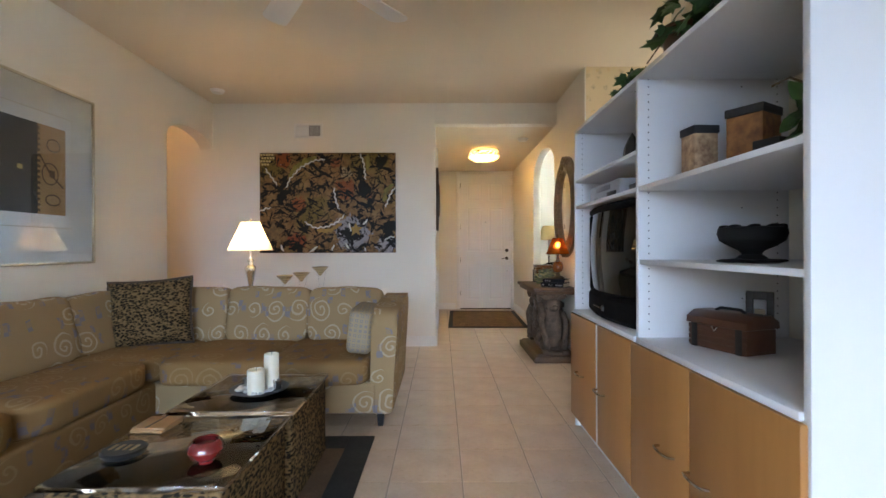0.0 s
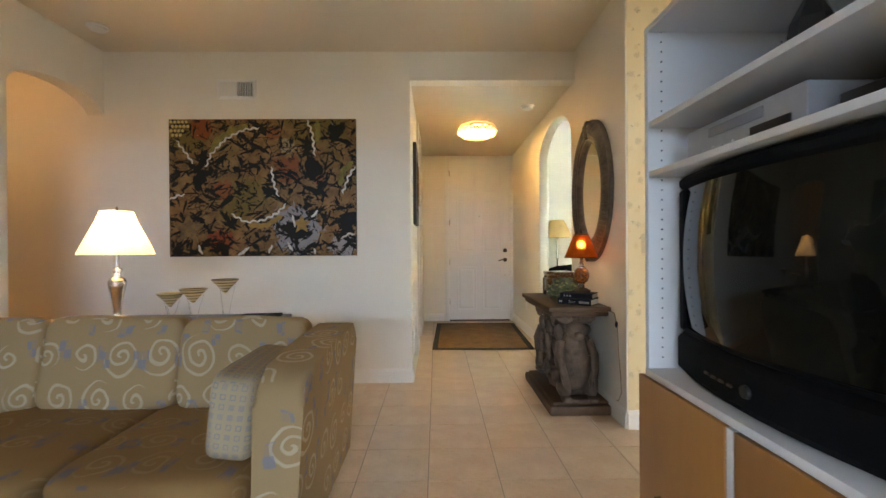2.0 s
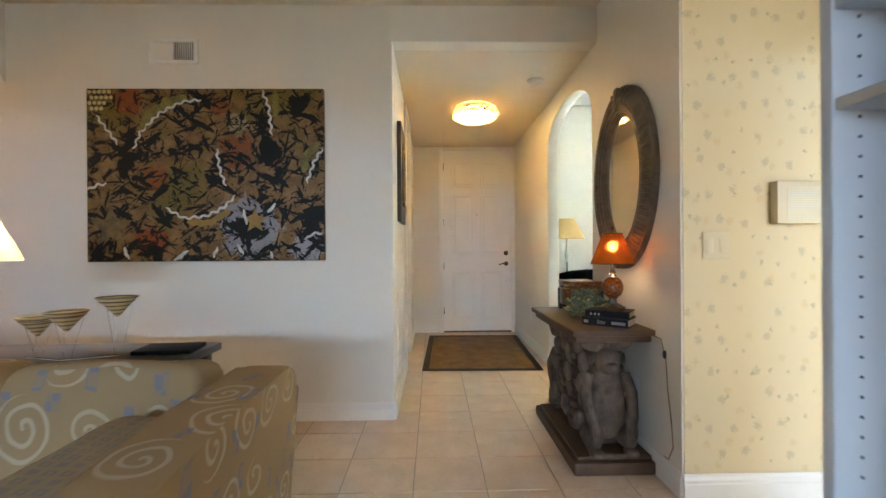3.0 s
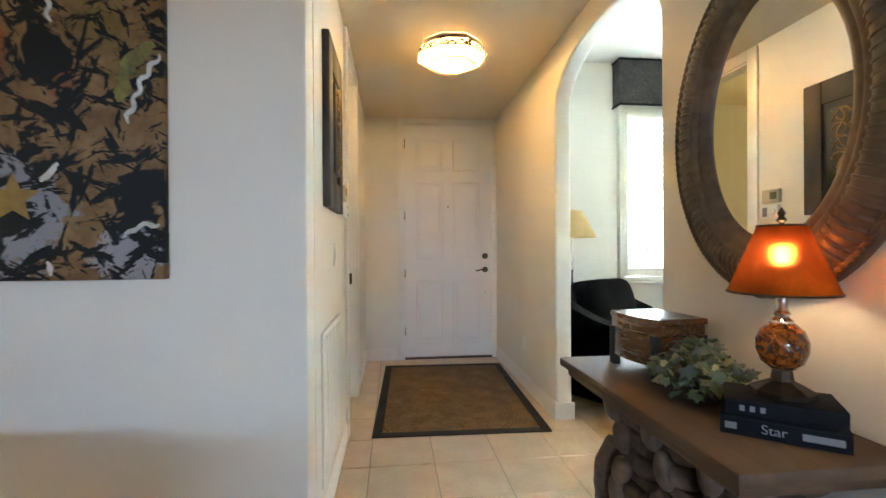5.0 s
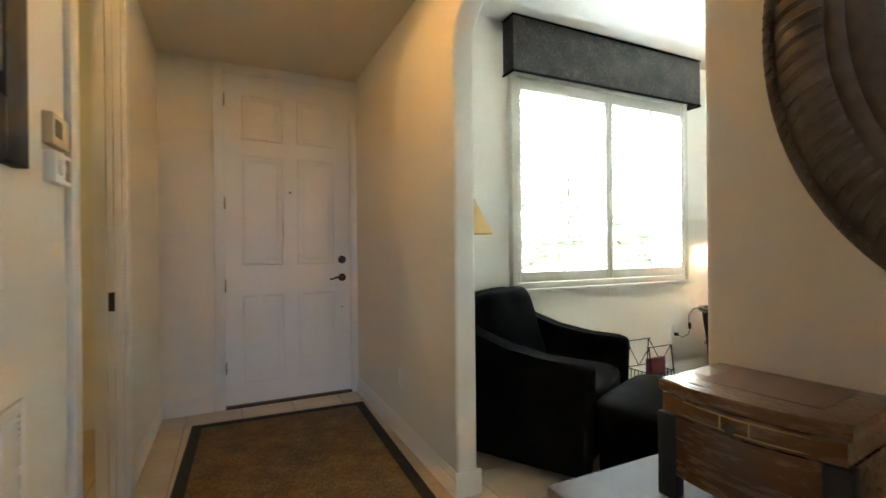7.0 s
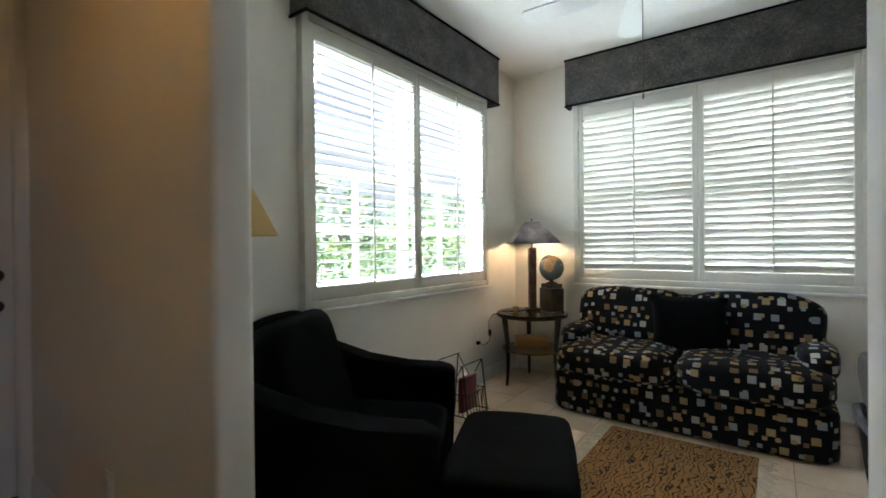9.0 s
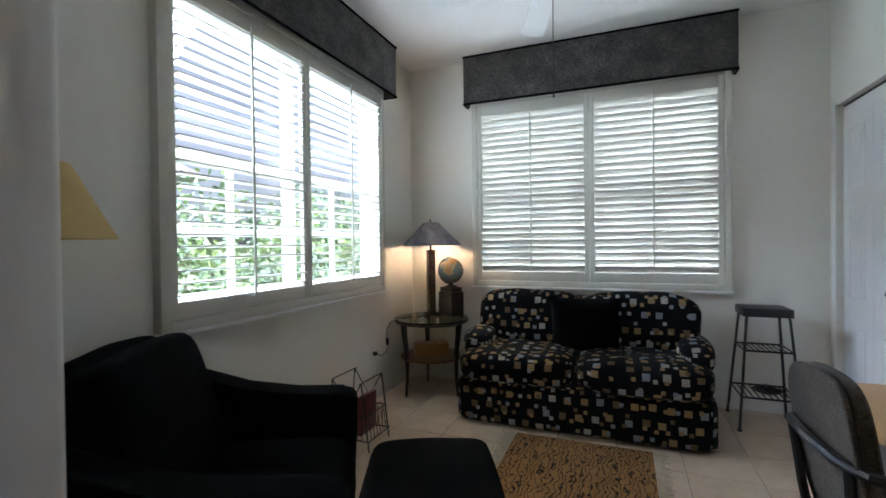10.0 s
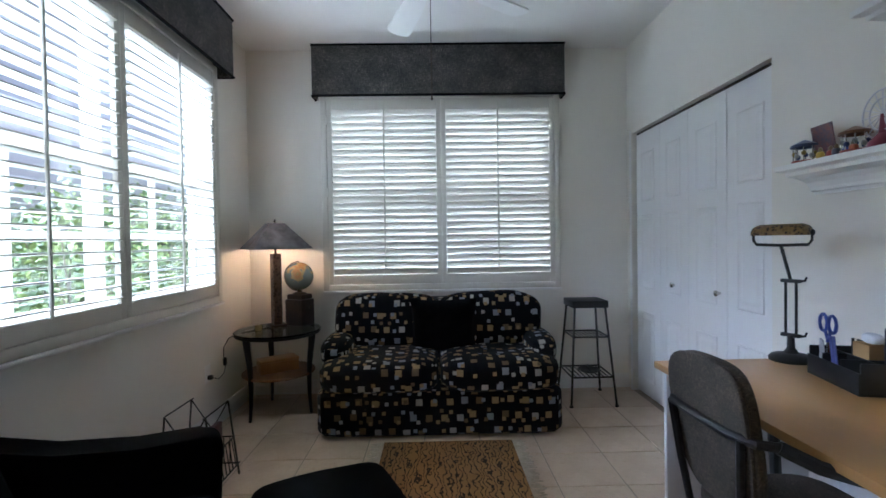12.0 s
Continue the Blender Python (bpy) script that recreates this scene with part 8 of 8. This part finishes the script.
def cone_bowl_stand():
    s = thing("cone_bowl_stand", "three striped cone bowls on a clear acrylic stand", "bowl stand")
    stripe = Nodes("striped gold ceramic")
    v = stripe.coord("Object")
    sep = stripe.add("SeparateXYZ")
    stripe.t.links.new(v, sep.inputs[0])
    w = stripe.math("FRACT", stripe.math("MULTIPLY", sep.outputs[2], 62.0))
    col = stripe.mix(stripe.math("GREATER_THAN", w, 0.62), (0.60, 0.45, 0.22), (0.20, 0.14, 0.06))
    m = stripe.base(col, 0.35, coat=0.2)
    rod = glass_mat("clear acrylic rod", (0.97, 0.97, 0.96))
    rods = []
    for x, y, z in ((-1.37, 3.86, 0.878), (-1.21, 3.80, 0.905), (-1.068, 3.868, 0.950)):
        bw = part("cone_bowl", lathe([(0, -0.078), (0.006, -0.078), (0.040, -0.036), (0.073, 0.0), (0.069, 0.001), (0.036, -0.032), (0, -0.070)], 32, (x, y, z)), m, s, "tan striped cone bowl")
        ring = [(x + 0.052 * math.cos(2 * math.pi * k / 20), y + 0.052 * math.sin(2 * math.pi * k / 20), z - 0.023) for k in range(20)]
        part("rim_band", tube([(a + (a - x) * 0.12, b + (b - y) * 0.12, c + 0.006) for a, b, c in ring], 0.0022, 5, closed=True), CHROME, s)
        for a in (0.4, 2.5, 4.6):
            rods.append(part("stand_rod", tube([(x + 0.052 * math.cos(a), y + 0.052 * math.sin(a), z - 0.023), (x + 0.012 * math.cos(a), y + 0.012 * math.sin(a), 0.724)], 0.0014, 5), rod, s, "clear acrylic rod"))
    rods.append(part("stand_foot", tube([(-1.39, 3.83, 0.7255), (-1.21, 3.77, 0.7255), (-1.05, 3.84, 0.7255)], 0.003, 5), rod, s, "clear acrylic foot"))
    for r in rods:
        r.visible_shadow = False
    return s


cone_bowl_stand()
fr = thing("book", "dark hardback lying flat on the sofa table", "book", m=pose(-0.90, 3.93, 0.722, 0, 0, 6))
part("cover", box(-0.11, 0.11, -0.08, 0.08, 0, 0.016, 0.002), COVER, fr)


# ---- outdoors, seen through the shutters ----
def shrub(at, size, seed, mats):
    rnd = random.Random(seed)
    s = thing("shrub", "leafy green garden shrub outside the window", "shrub", "garden shrubs")
    x, y = at
    bm = B()
    for k in range(5):
        tube([(x, y, -0.15), (x + rnd.uniform(-0.15, 0.15) * size, y + rnd.uniform(-0.15, 0.15) * size, 0.3 * size), (x + rnd.uniform(-0.4, 0.4) * size, y + rnd.uniform(-0.3, 0.3) * size, rnd.uniform(0.7, 1.2) * size)], 0.02, 5, bm, taper=0.006)
    part("stems", bm, plain("shrub bark", (0.10, 0.07, 0.045), rough=0.9), s)
    lm = leaf_mesh("long")
    tmp = bpy.data.meshes.new("t")
    lm.to_mesh(tmp)
    lm.free()
    base = np.array([v.co[:] for v in tmp.vertices])
    tris = [tuple(p.vertices) for p in tmp.polygons]
    bpy.data.meshes.remove(tmp)
    for mi, mt in enumerate(mats):
        vs, fs = [], []
        for i in range(850):
            d = Vector((rnd.gauss(0, 1), rnd.gauss(0, 1), rnd.gauss(0, 1))).normalized() * rnd.random() ** 0.4
            clump = 1 + 0.25 * noise.noise(d * 2.3 + Vector((seed, 0, 0)))
            p = Vector((x, y, 0.62 * size)) + Vector((d.x * 0.62 * size, d.y * 0.5 * size, d.z * 0.78 * size)) * clump
            m = Euler((rnd.uniform(-1.3, 1.3), rnd.uniform(-0.9, 0.9), rnd.uniform(0, 6.28))).to_matrix() * (0.072 * rnd.uniform(0.6, 1.3))
            o = len(vs)
            vs += [tuple(p + m @ Vector(b)) for b in base]
            fs += [tuple(o + j for j in t) for t in tris]
        me = bpy.data.meshes.new("foliage")
        me.from_pydata(vs, [], fs)
        me.materials.append(mt)
        f = new("foliage", me)
        f.parent = s
        tagged(f, kind="stuff")
    return s


LEAF1 = plain("garden leaf", (0.075, 0.115, 0.035), (0.04, 0.075, 0.025), 0.5, scale=8)
LEAF2 = plain("light garden leaf", (0.20, 0.25, 0.06), (0.11, 0.16, 0.04), 0.5, scale=8)
k = 0
for x, y, s in ((1.2, 9.6, 1.5), (2.1, 9.2, 1.25), (2.9, 9.9, 1.6), (3.7, 9.3, 1.2), (4.6, 9.8, 1.5), (5.6, 9.4, 1.35), (6.6, 10.0, 1.6), (7.9, 10.2, 1.6), (0.2, 10.2, 1.7), (9.5, 10.6, 1.6)):
    shrub((x, y), s, 40 + k, (LEAF1, LEAF2))
    k += 1
for x, y, s in ((8.0, 7.0, 0.8), (8.2, 6.2, 0.75), (8.1, 4.6, 0.7), (8.3, 3.8, 0.8), (7.9, 8.0, 0.9)):
    shrub((x, y), s, 60 + k, (LEAF1, LEAF2))
    k += 1


def neighbour_house():
    h = thing("neighbour_house", "pale stucco house next door with dark windows and a tiled roof", "house")
    stucco = plain("pale stucco", (0.66, 0.63, 0.57), (0.6, 0.57, 0.5), 0.85, scale=8, bump=0.3)
    part("wall", box(9.2, 17.0, -2.0, 8.3, -0.2, 2.9), stucco, h)
    roof = prism([(8.6, 2.85), (17.6, 2.85), (13.1, 4.9)], "y", -2.6, 8.9)
    part("roof", roof, plain("brown roof tile", (0.42, 0.38, 0.34), (0.34, 0.30, 0.27), 0.8, scale=14, bump=0.5), h)
    for y in (0.5, 4.3, 6.4):
        w = part("window", box(9.16, 9.2, y, y + 1.1, 0.75, 2.1, 0.004), TRIM, h, "white-framed window")
        part("pane", box(9.15, 9.158, y + 0.07, y + 1.03, 0.82, 2.03), plain("dark window glass", (0.03, 0.035, 0.04), rough=0.08), w, "dark glass")
    return h


neighbour_house()


def far_house():
    h = thing("garden_house", "white stucco house across the garden", "house")
    stucco = plain("white stucco", (0.72, 0.70, 0.66), (0.66, 0.64, 0.6), 0.85, scale=8, bump=0.3)
    part("wall", box(-6.0, 9.0, 16.0, 24.0, -0.2, 3.0), stucco, h)
    part("roof", moved(prism([(15.4, 2.95), (24.6, 2.95), (20.0, 5.0)], "x", -6.6, 9.6), Matrix()), plain("grey roof tile", (0.50, 0.48, 0.46), (0.42, 0.40, 0.38), 0.8, scale=14, bump=0.5), h)
    for x in (-2.0, 2.0, 5.5):
        w = part("window", box(x, x + 1.4, 15.95, 16.0, 0.7, 2.2, 0.004), TRIM, h, "white-framed window")
        part("pane", box(x + 0.07, x + 1.33, 15.935, 15.948, 0.77, 2.13), plain("dark garden window glass", (0.03, 0.035, 0.04), rough=0.08), w, "dark glass")
    return h


far_house()


# ---- floor tiles, last ----
floor = struct("floor", box(-4.7, 4.9, -2.85, 8.3, -0.12, -0.004), GROUT, "beige ceramic tile floor with grey grout joints")
PX, PY, OX, OY, JT = 0.3465, 0.3425, 0.078, 2.445, 0.006
shared = {}
rest = B()


def tile_mesh(w, d):
    key = (round(w, 3), round(d, 3))
    if key not in shared:
        shared[key] = mesh_of("tile", box(-w / 2, w / 2, -d / 2, d / 2, -0.006, 0.0, 0.0015, 1), TILE)
    return shared[key]


# rooms: x0, x1, y0, y1, whether the pieces are single objects
ZONES = ((-4.6, -0.45, -2.65, 5.06, False), (-0.45, 1.46, -2.65, 1.9, False), (-0.45, 1.46, 1.9, 4.055, True), (1.46, 2.85, 2.85, 4.055, False),
         (-0.45, 1.29, 4.055, 5.06, True), (-0.083, 1.29, 5.06, 8.15, True), (1.29, 1.40, 5.185, 6.385, True), (1.40, 4.68, 4.19, 7.30, True), (-1.85, -0.083, 5.4, 8.15, False))
for x0, x1, y0, y1, single in ZONES:
    for i in range(math.floor((x0 - OX) / PX), math.ceil((x1 - OX) / PX)):
        for j in range(math.floor((y0 - OY) / PY), math.ceil((y1 - OY) / PY)):
            a0, a1 = max(OX + i * PX + JT / 2, x0), min(OX + (i + 1) * PX - JT / 2, x1)
            b0, b1 = max(OY + j * PY + JT / 2, y0), min(OY + (j + 1) * PY - JT / 2, y1)
            if a1 - a0 < 0.01 or b1 - b0 < 0.01:
                continue
            cx, cy = (a0 + a1) / 2, (b0 + b1) / 2
            if single:
                t = new("tile", tile_mesh(a1 - a0, b1 - b0))
                t.parent = floor
                t.location = (cx, cy, random.uniform(-0.0006, 0.0))
            else:
                w, d = (a1 - a0) / 2, (b1 - b0) / 2
                vs = [rest.verts.new((cx + sx * w, cy + sy * d, z)) for z in (-0.006, 0.0) for sx, sy in ((-1, -1), (1, -1), (1, 1), (-1, 1))]
                rest.faces.new(vs[4:])
                for k in range(4):
                    rest.faces.new((vs[k], vs[(k + 1) % 4], vs[4 + (k + 1) % 4], vs[4 + k]))
tagged(part("tiles", rest, TILE, floor, smooth=False), kind="stuff")
